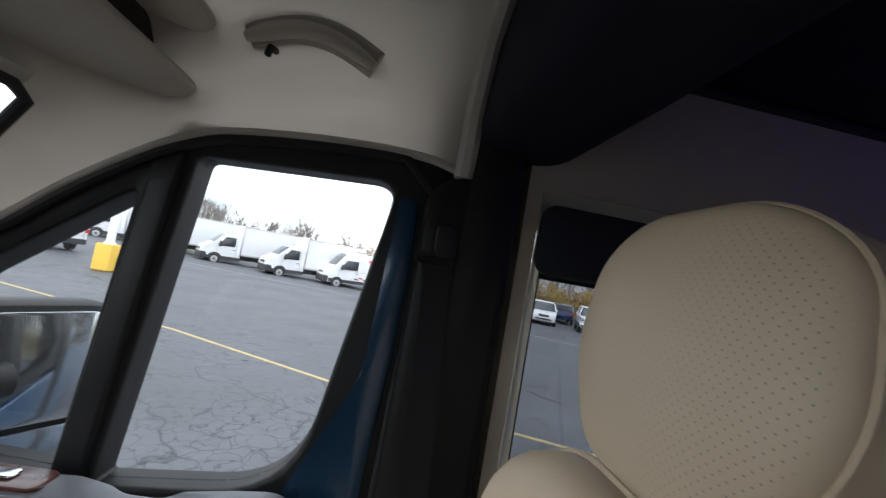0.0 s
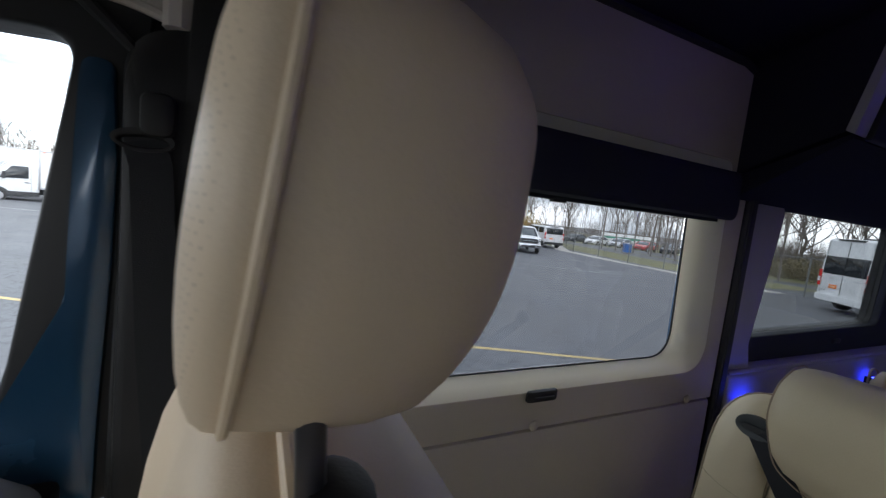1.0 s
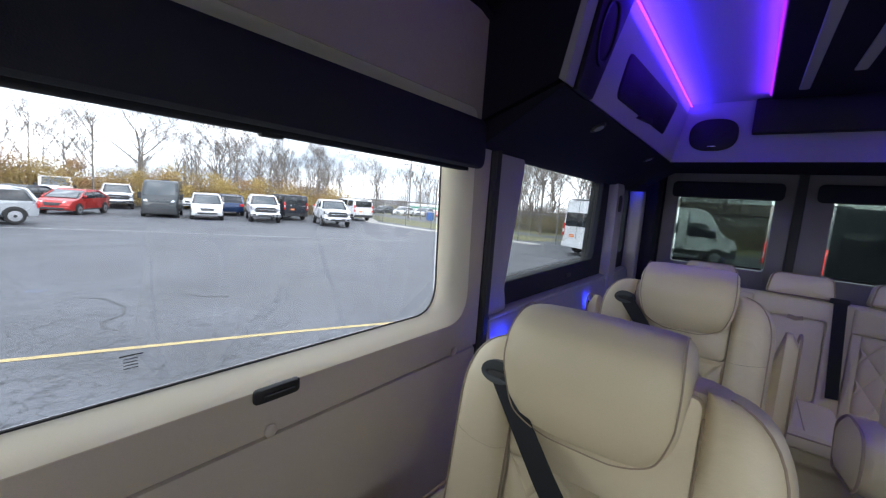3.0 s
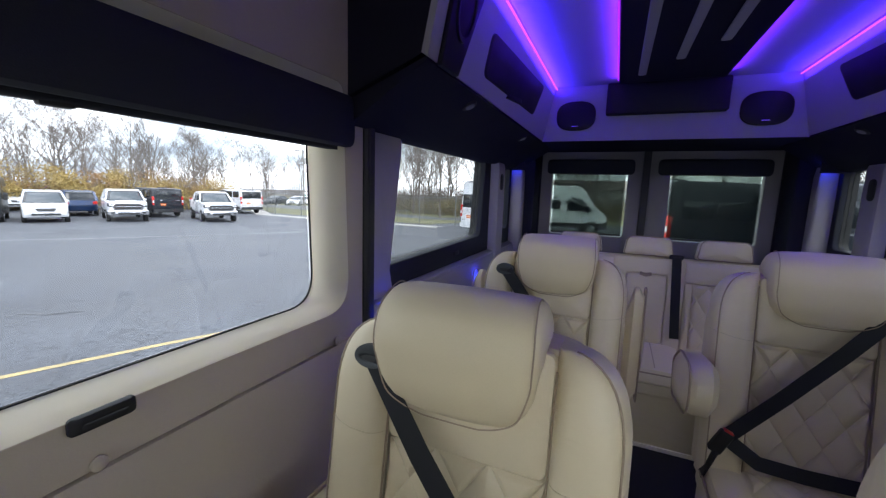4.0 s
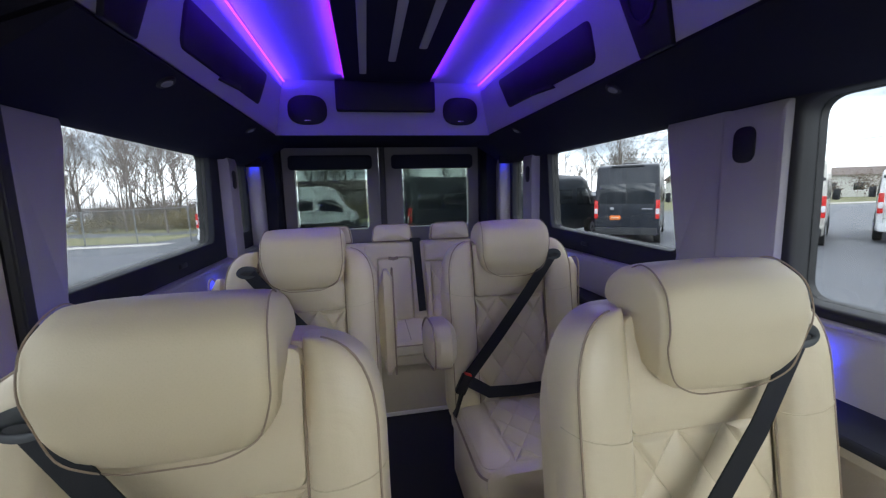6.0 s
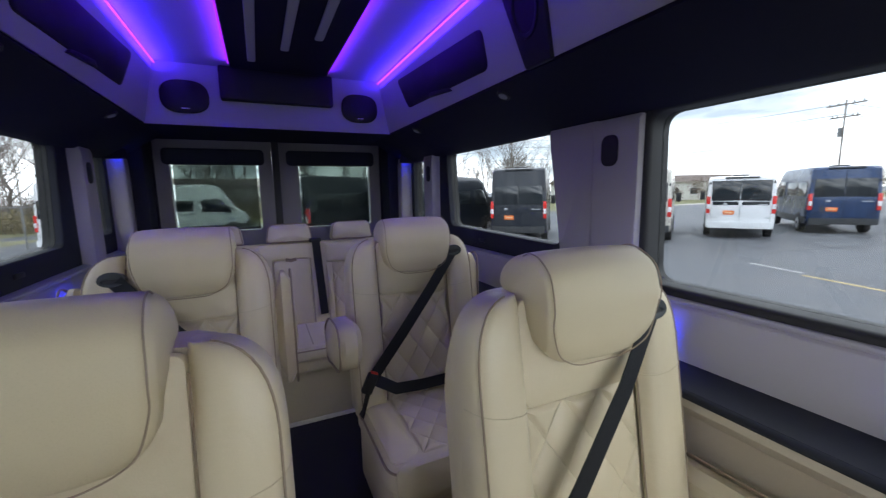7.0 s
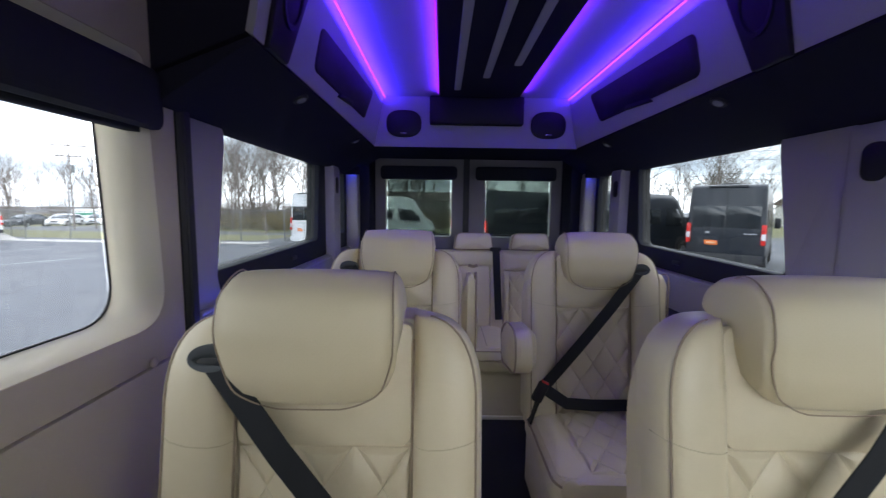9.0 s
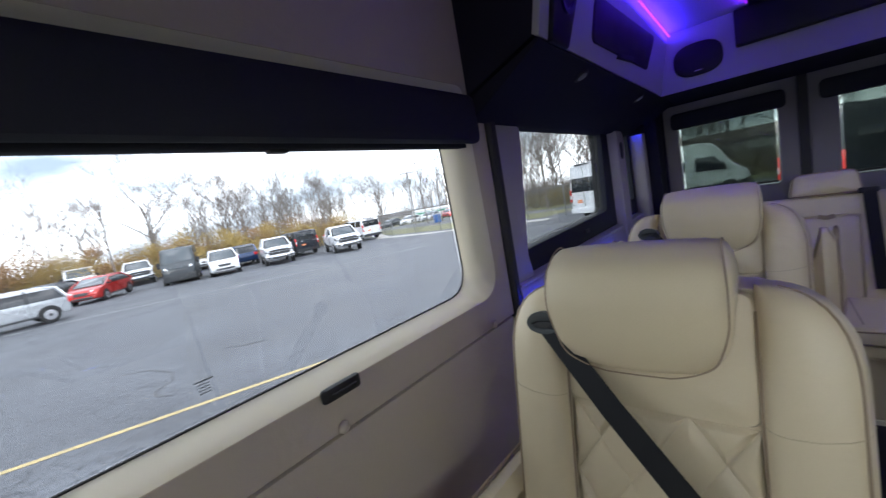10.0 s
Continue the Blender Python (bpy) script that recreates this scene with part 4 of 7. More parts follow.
smr = thing("side_mirror", Matrix.Identity(4), "large black wing mirror with two mirror glasses", "mirror")
mm = Matrix.Translation((-1.15, -0.94, 0.0)) @ Matrix.Rotation(radians(-32), 4, "Z") @ Matrix.Translation((1.165, 1.062, 0.0))
part("housing", slab(rect(-1.30, 1.36, -1.03, 1.745, 0.06, 6), -1.16, -1.068, r=0.02, axis="y", m=mm), PLASTIC, smr)
part("mount_arm", tube([(-0.97, -0.97, 1.60), (-1.06, -0.93, 1.60)], 0.035, n=10), PLASTIC, smr)
part("mirror_glass", slab(rect(-1.275, 1.475, -1.05, 1.725, 0.04, 6), -1.062, -1.056, r=0.001, axis="y", m=mm), MIRROR, smr, "reflecting upper mirror glass")
part("mirror_glass", slab(rect(-1.275, 1.38, -1.05, 1.462, 0.025, 6), -1.062, -1.056, r=0.001, axis="y", m=mm), MIRROR, smr, "reflecting lower mirror glass")

fb = thing("front_seat_belt", Matrix.Identity(4), "black seat belt hanging from its ring on the door pillar", "seat belt")
part("ring", ring([(-0.145 + 0.036 * math.cos(a * math.pi / 10), 1.985 + 0.016 * math.sin(a * math.pi / 10)) for a in range(20)], [(-0.145 + 0.028 * math.cos(a * math.pi / 10), 1.983 + 0.007 * math.sin(a * math.pi / 10)) for a in range(20)], -0.868, -0.855, r=0.004), PLASTIC, fb)
part("bolt_cover", slab(rect(-0.15, 1.99, -0.11, 2.05, 0.015), -0.868, -0.85, r=0.006), PLASTIC, fb)
part("webbing", strap([(-0.862, -0.145, 1.985), (-0.858, -0.135, 1.95), (-0.846, -0.12, 1.7), (-0.842, -0.09, 1.3), (-0.842, -0.07, 0.95)], 0.05, 0.002, (0, 1, 0)), WEBBING, fb)
part("tongue", slab(rect(-0.125, 1.40, -0.065, 1.445, 0.008), -0.848, -0.838, r=0.003), PLASTIC, fb)

# ---- seats ----
def perforated(name, cell, dark, base):
    m = mat(name, base, 0.5, var=0.06, scale=5, bump=0.12, bscale=420)
    n, l = m.node_tree.nodes, m.node_tree.links
    b = n["Principled BSDF"]
    co, vo, lt, mx = n.new("ShaderNodeTexCoord"), n.new("ShaderNodeTexVoronoi"), n.new("ShaderNodeMath"), n.new("ShaderNodeMix")
    mp = n.new("ShaderNodeMapping")
    mp.inputs["Rotation"].default_value = (0, radians(45), 0)
    vo.inputs["Scale"].default_value, vo.inputs["Randomness"].default_value = 1 / cell, 0.0
    vo.voronoi_dimensions = "2D"
    sep, com, sep_o = n.new("ShaderNodeSeparateXYZ"), n.new("ShaderNodeCombineXYZ"), n.new("ShaderNodeSeparateXYZ")
    l.new(co.outputs["Object"], sep_o.inputs[0])
    l.new(co.outputs["Object"], mp.inputs[0])
    l.new(mp.outputs[0], sep.inputs[0])
    l.new(sep.outputs[0], com.inputs[0])
    l.new(sep.outputs[2], com.inputs[1])
    l.new(com.outputs[0], vo.inputs["Vector"])
    lt.operation, lt.inputs[1].default_value = "LESS_THAN", 0.13
    l.new(vo.outputs["Distance"], lt.inputs[0])
    mul = n.new("ShaderNodeMath")
    mul.operation, mul.inputs[1].default_value = "MULTIPLY", dark
    fade = n.new("ShaderNodeMapRange")
    fade.inputs["From Min"].default_value, fade.inputs["From Max"].default_value = (-0.02, 0.07) if cell < 0.0055 else (-9, -8)
    l.new(sep_o.outputs[0], fade.inputs[0])
    both = n.new("ShaderNodeMath")
    both.operation = "MULTIPLY"
    l.new(lt.outputs[0], both.inputs[0])
    l.new(fade.outputs[0], both.inputs[1])
    nsep, face, both2 = n.new("ShaderNodeSeparateXYZ"), n.new("ShaderNodeMapRange"), n.new("ShaderNodeMath")
    l.new(co.outputs["Normal"], nsep.inputs[0])
    l.new(nsep.outputs[1], face.inputs[0])
    face.inputs["From Min"].default_value, face.inputs["From Max"].default_value = -0.72, -0.90
    both2.operation = "MULTIPLY"
    l.new(both.outputs[0], both2.inputs[0])
    l.new(face.outputs[0], both2.inputs[1])
    l.new(both2.outputs[0], mul.inputs[0])
    mx.data_type, mx.blend_type = "RGBA", "MULTIPLY"
    old = b.inputs["Base Color"].links[0].from_socket
    l.new(mul.outputs[0], mx.inputs[0])
    l.new(old, mx.inputs[6])
    mx.inputs[7].default_value = (0.15, 0.1, 0.07, 1)
    l.new(mx.outputs[2], b.inputs["Base Color"])
    return m


PERF = perforated("perforated_leather", 0.0052, 0.42, (0.70, 0.565, 0.40))
PERF_FINE = perforated("finely_perforated_leather", 0.006, 0.035, (0.602, 0.52, 0.345))


def quilt(parent, u0, v0, u1, v1, du, dv, w0, w1, axis, m, bulge=0.0095, name="quilt_panel"):
    """Diamond cushions that fill a rectangle."""
    nu, nv = int((u1 - u0) / du) + 3, int((v1 - v0) / dv) + 3
    cu = (u0 + u1) / 2
    for i in range(-nu, nu + 1):
        for j in range(-1, 2 * nv):
            c = (cu + i * du / 2, v0 + j * dv / 2)
            if (i + j) % 2:
                continue
            p = clip([(c[0] - du / 2, c[1]), (c[0], c[1] - dv / 2), (c[0] + du / 2, c[1]), (c[0], c[1] + dv / 2)], (u0, v0, u1, v1))
            if len(p) > 2 and area(p) > du * dv * 0.05:
                part(name, slab(p, w0, w0 + (w1 - w0) * 0.45, r=0.0015, bulge=bulge, axis=axis, m=m, rings=6), LEATHER, parent)


def smooth_path(pts, n=4):
    """A Catmull-Rom curve through points."""
    q = [Vector(p) for p in pts]
    q = [q[0] * 2 - q[1]] + q + [q[-1] * 2 - q[-2]]
    out = []
    for i in range(1, len(q) - 2):
        for j in range(n):
            t = j / n
            out.append(0.5 * (2 * q[i] + (q[i + 1] - q[i - 1]) * t + (2 * q[i - 1] - 5 * q[i] + 4 * q[i + 1] - q[i + 2]) * t * t + (3 * q[i] - q[i - 1] - 3 * q[i + 1] + q[i + 2]) * t ** 3))
    return out + [q[-2]]


def headrest_mesh(B, width, cx):
    prof = rnd([(-0.052, -0.068), (-0.086, -0.015), (-0.105, 0.06), (-0.098, 0.12), (-0.055, 0.158), (0.02, 0.160), (0.068, 0.135), (0.075, 0.095), (0.035, 0.085), (-0.008, 0.05), (-0.020, -0.03)], 0.02, 4)

    def shape(c):
        z = c.z
        k = (1 - (0.88 * max(0.0, min(1.0, (0.075 - z) / 0.145))) ** 2.6) ** 0.385 * (1 - 0.05 * max(0.0, (z - 0.10) / 0.06))
        return B @ Vector((cx + c.x * k, c.y + 0.25 * c.x * c.x, z))
    h = width / 2
    st = [(-h, 0.80), (-h + 0.004, 0.90), (-h + 0.012, 0.97), (-h + 0.03, 1.0), (-h * 0.5, 1.02), (0, 1.03), (h * 0.5, 1.02), (h - 0.03, 1.0), (h - 0.012, 0.97), (h - 0.004, 0.90), (h, 0.80)]
    bm = loft(prof, st, "x", shape=shape)
    edge = [(-0.010, 0.157), (-0.035, 0.162), (-0.065, 0.150), (-0.094, 0.120), (-0.103, 0.085), (-0.102, 0.05), (-0.09, 0.015), (-0.080, -0.035)]
    edge = [(-0.03 + (y + 0.03) * 0.972, 0.05 + (z - 0.05) * 0.972) for y, z in edge]
    path = [shape(Vector((-h + 0.007, y, z))) for y, z in edge]
    bot = [(-h + 0.022, -0.070, -0.054), (-h + 0.05, -0.060, -0.067), (-h * 0.4, -0.057, -0.070), (h * 0.4, -0.057, -0.070), (h - 0.05, -0.060, -0.067), (h - 0.022, -0.070, -0.054)]
    path += [shape(Vector(p)) for p in bot]
    path += [shape(Vector((h - 0.007, y, z))) for y, z in reversed(edge)]
    return bm, smooth_path(path)


def bolster_point(s, x, v):
    """A point on a backrest's side bolster: x runs from the seam (0) over the front to the outer edge (1), v up the back."""
    e = max(0.0, min(1.0, (v + 0.08) / 0.163))
    h = max(0.0, 1 - e ** 2.6) ** 0.385
    u1 = 0.150 + 0.119 * h
    knots = ((0.0, -0.008), (0.04, -0.025), (0.10, -0.037), (0.22, -0.046), (0.5, -0.051), (0.76, -0.047), (0.89, -0.037), (0.96, -0.020), (1.0, 0.004), (1.02, 0.05))
    for (a, wa), (b, wb) in zip(knots, knots[1:]):
        if x <= b:
            w = wa + (wb - wa) * (x - a) / (b - a)
            break
    low = max(0.0, min(1.0, (v + 0.62) / 0.05)) ** 0.5
    return Vector((s * (0.150 + (u1 - 0.150) * min(x, 1.0)), w * (0.25 + 0.75 * h) * (0.4 + 0.6 * low) if w < 0 else w, v))


def bolster_mesh(s, B):
    bm = bmesh.new()
    xs = (0.0, 0.02, 0.05, 0.09, 0.14, 0.22, 0.30, 0.41, 0.52, 0.62, 0.72, 0.79, 0.86, 0.91, 0.95, 0.98, 1.0, 1.02)
    vs = [-0.62 + 0.54 * i / 14 for i in range(15)] + [-0.08 + 0.163 * math.sin(math.pi / 2 * i / 12) for i in range(1, 13)]
    rows = [[bm.verts.new(B @ bolster_point(s, x, v)) for x in xs] for v in vs]
    for a, b in zip(rows, rows[1:]):
        for i in range(len(xs) - 1):
            bm.faces.new((a[i], a[i + 1], b[i + 1], b[i]))
    bmesh.ops.remove_doubles(bm, verts=bm.verts, dist=0.0004)
    return bm


def captain_chair(o, x, y, rests, label, hx=0.008, tall=0.965):
    """A captain's chair facing forward (-y). o: which side is outboard. rests: its armrests."""
    t = thing("captain_chair", pose(x, y, FZ), label, "seat", "captain's chairs")
    B = Matrix.Translation((0, 0, 1.0)) @ Matrix.Rotation(radians(-9), 4, "X") @ Matrix.Translation((0, 0, -0.6)) @ Matrix.Diagonal((1, 1, tall, 1)) @ Matrix.Translation((0, 0, 0.6))
    out = rnd([(-0.272, -0.62), (0.272, -0.62), (0.268, -0.06), (0.205, 0.085), (-0.205, 0.085), (-0.268, -0.06)], [0.03, 0.03, 0.12, 0.10, 0.10, 0.12], 6)
    back = part("backrest", slab(out, 0.125, 0.0, r=0.035, axis="y", m=B, back=True), LEATHER, t)
    for s in (-1, 1):
        b_ = part("bolster", bolster_mesh(s, B), LEATHER, back)
        # bolster crease: its shadow drawn as a thin line of darker leather
        part("seam", tube([B @ (bolster_point(s, i / 16, -0.140 + 0.02 * (i / 16) ** 2) + Vector((0, -0.0004, 0))) for i in range(0, 17)], 0.0010, n=5), CREASE_SHADE, b_)
        part("piping", tube([B @ (bolster_point(s, 0.0, v / 100) + Vector((0, -0.006, 0))) for v in range(-60, 8, 4)], 0.0022, n=6), LEATHER_DK, b_)
        part("edge_piping", tube([B @ (bolster_point(s, 0.885, -0.60 + 0.52 * i / 10) + Vector((0, -0.001, 0))) for i in range(10)] + [B @ (bolster_point(s, 0.885, -0.08 + 0.161 * math.sin(math.pi / 2 * i / 10)) + Vector((0, -0.001, 0))) for i in range(11)], 0.0021, n=6), LEATHER_DK, b_, "brown piping")
    part("upper_panel", slab(rect(-0.150, -0.148, 0.150, 0.07, 0.02), 0.005, -0.016, r=0.010, bulge=0.012, axis="y", m=B), LEATHER, back)
    quilt(back, -0.148, -0.60, 0.148, -0.154, 0.099, 0.150, 0.005, -0.010, "y", B)
    bm, path = headrest_mesh(B, 0.285, o * hx)
    hr = part("headrest", bm, PERF_FINE, t, "cream leather wing headrest")
    part("piping", tube(path, [0.0005] + [0.0014] * (len(path) - 2) + [0.0005], n=6), LEATHER_DK, hr, "brown piping")
    # cushion
    cu = part("cushion", slab(rect(-0.262, -0.50, 0.262, 0.0, 0.07, 6), 0.30, 0.43, r=0.04, axis="z"), LEATHER, t)
    for s in (-1, 1):
        part("bolster", slab(rnd([(s * 0.145, -0.47), (s * 0.25, -0.47), (s * 0.25, -0.05), (s * 0.145, -0.05)], 0.05), 0.41, 0.436, r=0.024, bulge=0.022, axis="z"), LEATHER, cu)
    part("front_roll", slab(rect(-0.245, 0.30, 0.245, 0.445, 0.05), -0.47, -0.525, r=0.03, bulge=0.01, axis="y"), LEATHER, cu)
    quilt(cu, -0.142, -0.46, 0.142, -0.06, 0.095, 0.13, 0.425, 0.437, "z", None)
    part("piping", tube([Vector((p[0], p[1], 0.405)) for p in rect(-0.262, -0.50, 0.262, 0.0, 0.07, 6)], 0.004, closed=True, n=6), LEATHER_DK, cu)
    part("skirt", slab(rect(-0.24, -0.44, 0.24, 0.04, 0.04), 0.06, 0.305, r=0.02, axis="z"), LEATHER, t)
    part("pedestal", slab(rect(-0.17, -0.36, 0.17, 0.02, 0.02), 0.0, 0.07, r=0.005, axis="z"), PLASTIC, t)
    # belt
    g = part("belt_guide", ring([(o * (0.178 + 0.034 * math.cos(a * math.pi / 12)), 0.008 + (0.025 if a < 12 else 0.021) * math.sin(a * math.pi / 12)) for a in range(24)], [(o * (0.172 + 0.026 * math.cos(a * math.pi / 12)), 0.005 + 0.0045 * math.sin(a * math.pi / 12)) for a in range(24)], -0.02, -0.054, axis="y", r=0.007), GUIDE, t, "charcoal oval belt guide with a slot")
    for v in g.data.vertices:
        v.co = B @ v.co
    part("slot", slab(rect(o * 0.172 - 0.028, -0.004, o * 0.172 + 0.028, 0.012, 0.003), -0.03, -0.0515, r=0.002, axis="y", m=B), RUBBER, g)
    top = B @ Vector((o * 0.168, -0.0505, 0.002))
    low = Vector((-o * 0.215, -0.135, 0.555))
    pts = [top, top.lerp(low, 0.3) + Vector((0, -0.013, 0)), top.lerp(low, 0.65) + Vector((0, -0.012, 0)), low]
    wb = part("shoulder_belt", strap(pts, 0.045, 0.0025, (0.45, 0, -0.42 * o)), WEBBING, t, "black shoulder belt")
    part("lap_belt", strap([low, (-o * 0.12, -0.13, 0.49), (0.0, -0.115, 0.475), (o * 0.15, -0.11, 0.475), (o * 0.25, -0.08, 0.46)], 0.044, 0.0025, (0, 0.4, 1)), WEBBING, t)
    bk = part("buckle", slab(rect(-0.02, -0.045, 0.02, 0.035, 0.008), -0.012, 0.012, r=0.004, axis="y", m=Matrix.Translation((-o * 0.225, -0.14, 0.545)) @ Matrix.Rotation(radians(25 * o), 4, "Y")), PLASTIC, t, "black belt buckle")
    part("release_button", slab(rect(-0.014, 0.035, 0.014, 0.041, 0.002), -0.009, 0.009, r=0.001, axis="y", m=Matrix.Translation((-o * 0.225, -0.14, 0.545)) @ Matrix.Rotation(radians(25 * o), 4, "Y")), RED, bk, "red release button")
    part("buckle_stalk", strap([(-o * 0.235, -0.14, 0.51), (-o * 0.262, -0.12, 0.40)], 0.035, 0.008, (0, 1, 0.2)), PLASTIC, t)
    for side, mode in rests:
        sx = side * o
        if mode == "up":
            pr = rnd([(-0.005, 0.545), (0.085, 0.535), (0.105, 0.96), (0.02, 0.985)], [0.03, 0.03, 0.045, 0.045], 6)
        elif mode == "mid":
            pr = rnd([(-0.28, 0.66), (0.02, 0.60), (0.06, 0.72), (-0.06, 0.80), (-0.27, 0.815)], [0.075, 0.03, 0.03, 0.06, 0.075], 8)
        elif mode == "low":
            pr = rnd([(-0.36, 0.535), (0.03, 0.51), (0.05, 0.605), (-0.36, 0.62)], [0.04, 0.02, 0.03, 0.035], 6)
        else:
            pr = rnd([(-0.36, 0.575), (0.03, 0.55), (0.05, 0.645), (-0.36, 0.66)], [0.04, 0.02, 0.03, 0.035], 6)
        a_ = part("armrest", slab(pr, sx * 0.268, sx * (0.335 if mode != "mid" else 0.36), r=0.026, bulge=0.008, back=True), LEATHER, t, "padded leather armrest")
        w = sx * (0.330 if mode != "mid" else 0.353)
        part("piping", tube([(w, p[0], p[1]) for p in pr], 0.0035, closed=True, n=6), LEATHER_DK, a_)
    return t


captain_chair(-1, -0.405, 0.955, [(1, "down")], "cream leather captain's chair with quilted back beside the sliding door", 0.012)
captain_chair(1, 0.425, 0.955, [(1, "low")], "cream leather captain's chair beside the wide side window")
captain_chair(-1, -0.395, 1.87, [(-1, "up"), (1, "up")], "cream quilted leather captain's chair with its armrest folded up", -0.016, 0.985)
captain_chair(1, 0.405, 1.885, [(-1, "mid"), (1, "up")], "cream quilted leather captain's chair with its armrest half lowered", 0.008, 0.985)

# rear bench
bench = thing("rear_bench", pose(0, 2.93, FZ), "cream leather three-seat rear bench with quilted panels", "bench seat")
B = Matrix.Translation((0, 0, 0.95)) @ Matrix.Rotation(radians(-7), 4, "X")
bout = rnd([(-0.66, -0.58), (0.66, -0.58), (0.66, -0.02), (0.62, 0.012), (-0.62, 0.012), (-0.66, -0.02)], [0.02, 0.02, 0.04, 0.03, 0.03, 0.04])
bb = part("backrest", slab(bout, 0.12, 0.0, r=0.025, axis="y", m=B, back=True), LEATHER, bench)
for u0, u1 in ((-0.64, -0.175), (0.205, 0.64)):
    part("upper_panel", slab(rect(u0, -0.125, u1, -0.005, 0.015), 0.0, -0.022, r=0.012, bulge=0.008, axis="y", m=B), LEATHER, bb)
    quilt(bb, u0 + 0.04, -0.52, u1 - 0.04, -0.13, 0.10, 0.15, 0.0, -0.014, "y", B)
    for s_, e_ in ((u0, u0 + 0.037), (u1 - 0.037, u1)):
        part("bolster", slab(rect(s_, -0.54, e_, -0.13, 0.012), 0.0, -0.030, r=0.014, bulge=0.006, axis="y", m=B), LEATHER, bb)
cf = ring(rect(-0.172, -0.56, 0.202, -0.005, 0.02), rect(-0.105, -0.50, 0.118, -0.09, 0.02), 0.0, -0.020, axis="y", r=0.008)
for v in cf.verts:
    v.co = B @ v.co
part("centre_frame", cf, LEATHER, bb)
fa = part("fold_armrest", slab(rect(-0.100, -0.50, 0.113, -0.095, 0.025), 0.0, -0.022, r=0.014, bulge=0.008, axis="y", m=B), LEATHER, bb, "folded-up centre armrest")
part("pull_loop", strap([B @ Vector(p) for p in ((-0.03, -0.026, -0.092), (0.0, -0.034, -0.10), (0.03, -0.026, -0.092))], 0.02, 0.004, (0, 0, 1)), LEATHER_DK, fa)
for cx in (-0.384, 0.004, 0.385):
    ho = rnd([(cx - 0.135, 0.015), (cx + 0.135, 0.015), (cx + 0.118, 0.125), (cx - 0.118, 0.125)], [0.02, 0.02, 0.035, 0.035], 6)
    h_ = part("headrest", slab(ho, 0.10, -0.015, r=0.025, bulge=0.006, axis="y", m=B, back=True), LEATHER, bench)
    part("piping", tube([B @ Vector((cx + (p[0] - cx) * 0.97, -0.006, p[1])) for p in ho], 0.003, closed=True, n=6), LEATHER_DK, h_)
for u0, u1 in ((-0.65, -0.105), (-0.095, 0.20), (0.21, 0.65)):
    c_ = part("cushion", slab(rect(u0, -0.47, u1, 0.02, 0.03), 0.35, 0.455, r=0.03, bulge=0.008, axis="z"), LEATHER, bench)
    part("piping", tube([(u0 + 0.01, -0.468, 0.43), (u1 - 0.01, -0.468, 0.43)], 0.004, n=6), LEATHER_DK, c_)
    if u0 > -0.1 and u1 < 0.3:
        part("seam", strap([(0.055, -0.46, 0.462), (0.055, -0.1, 0.464)], 0.004, 0.002, (1, 0, 0)), LEATHER_DK, c_)
part("front_rail", slab(rect(-0.65, 0.30, 0.65, 0.375, 0.02), -0.40, -0.455, r=0.018, axis="y"), LEATHER, bench)
part("skirt", slab(rect(-0.66, 0.02, 0.66, 0.33, 0.01), 0.0, -0.425, r=0.01, axis="y"), LEATHER, bench)
part("skirt_foot", slab(rect(-0.66, 0.0, 0.66, 0.022, 0.004), 0.0, -0.43, r=0.003, axis="y"), VINYL_LT, bench)
part("seat_belt", strap([B @ Vector(p) for p in ((0.15, 0.05, 0.02), (0.152, -0.03, 0.012), (0.157, -0.03, -0.1), (0.175, -0.03, -0.45))], 0.048, 0.003, (1, 0, 0)), WEBBING, bench, "black belt over the bench back")
part("belt_guide", slab(rect(0.115, 0.004, 0.185, 0.03, 0.01), 0.05, -0.03, r=0.006, axis="y", m=B), PLASTIC, bench)
part("seat_belt", strap([B @ Vector(p) for p in ((0.60, 0.05, 0.02), (0.60, -0.03, 0.012), (0.55, -0.035, -0.2), (0.48, -0.035, -0.45))], 0.048, 0.003, (1, 0, 0)), WEBBING, bench)

# front passenger seat
fs = thing("front_passenger_seat", pose(-0.427, 0.0, FZ), "cream leather front passenger seat with a perforated headrest", "seat")
B = Matrix.Translation((0, 0, 1.205)) @ Matrix.Rotation(radians(-10), 4, "X")
out = rnd([(-0.25, -0.70), (0.25, -0.70), (0.262, -0.15), (0.185, 0.022), (-0.185, 0.022), (-0.262, -0.15)], [0.05, 0.05, 0.14, 0.11, 0.11, 0.14], 8)


def seat_swell(c):
    """Bolsters swelling forward along both sides of the front face."""
    lift = 0.024 * math.exp(-((abs(c.x) - 0.175) / 0.055) ** 2) * min(1.0, max(0.0, (0.012 - c.y) / 0.045))
    return B @ Vector((c.x, c.y - lift, c.z))


bk_ = part("backrest", loft(out, [(0.115, 0.86), (0.113, 0.93), (0.100, 0.975), (0.075, 0.995), (0.045, 1.0), (0.012, 1.0)], "y", shape=lambda c: B @ c), LEATHER_FRONT, fs)
part("front_panel", loft(out, [(0.012, 0.998), (0.000, 0.994), (-0.012, 0.978), (-0.022, 0.950), (-0.030, 0.905), (-0.035, 0.84), (-0.038, 0.76), (-0.038, 0.66), (-0.037, 0.54), (-0.036, 0.40), (-0.036, 0.25), (-0.036, 0.08)], "y", shape=seat_swell), LEATHER_FRONT, bk_, "puffed leather front of the backrest")
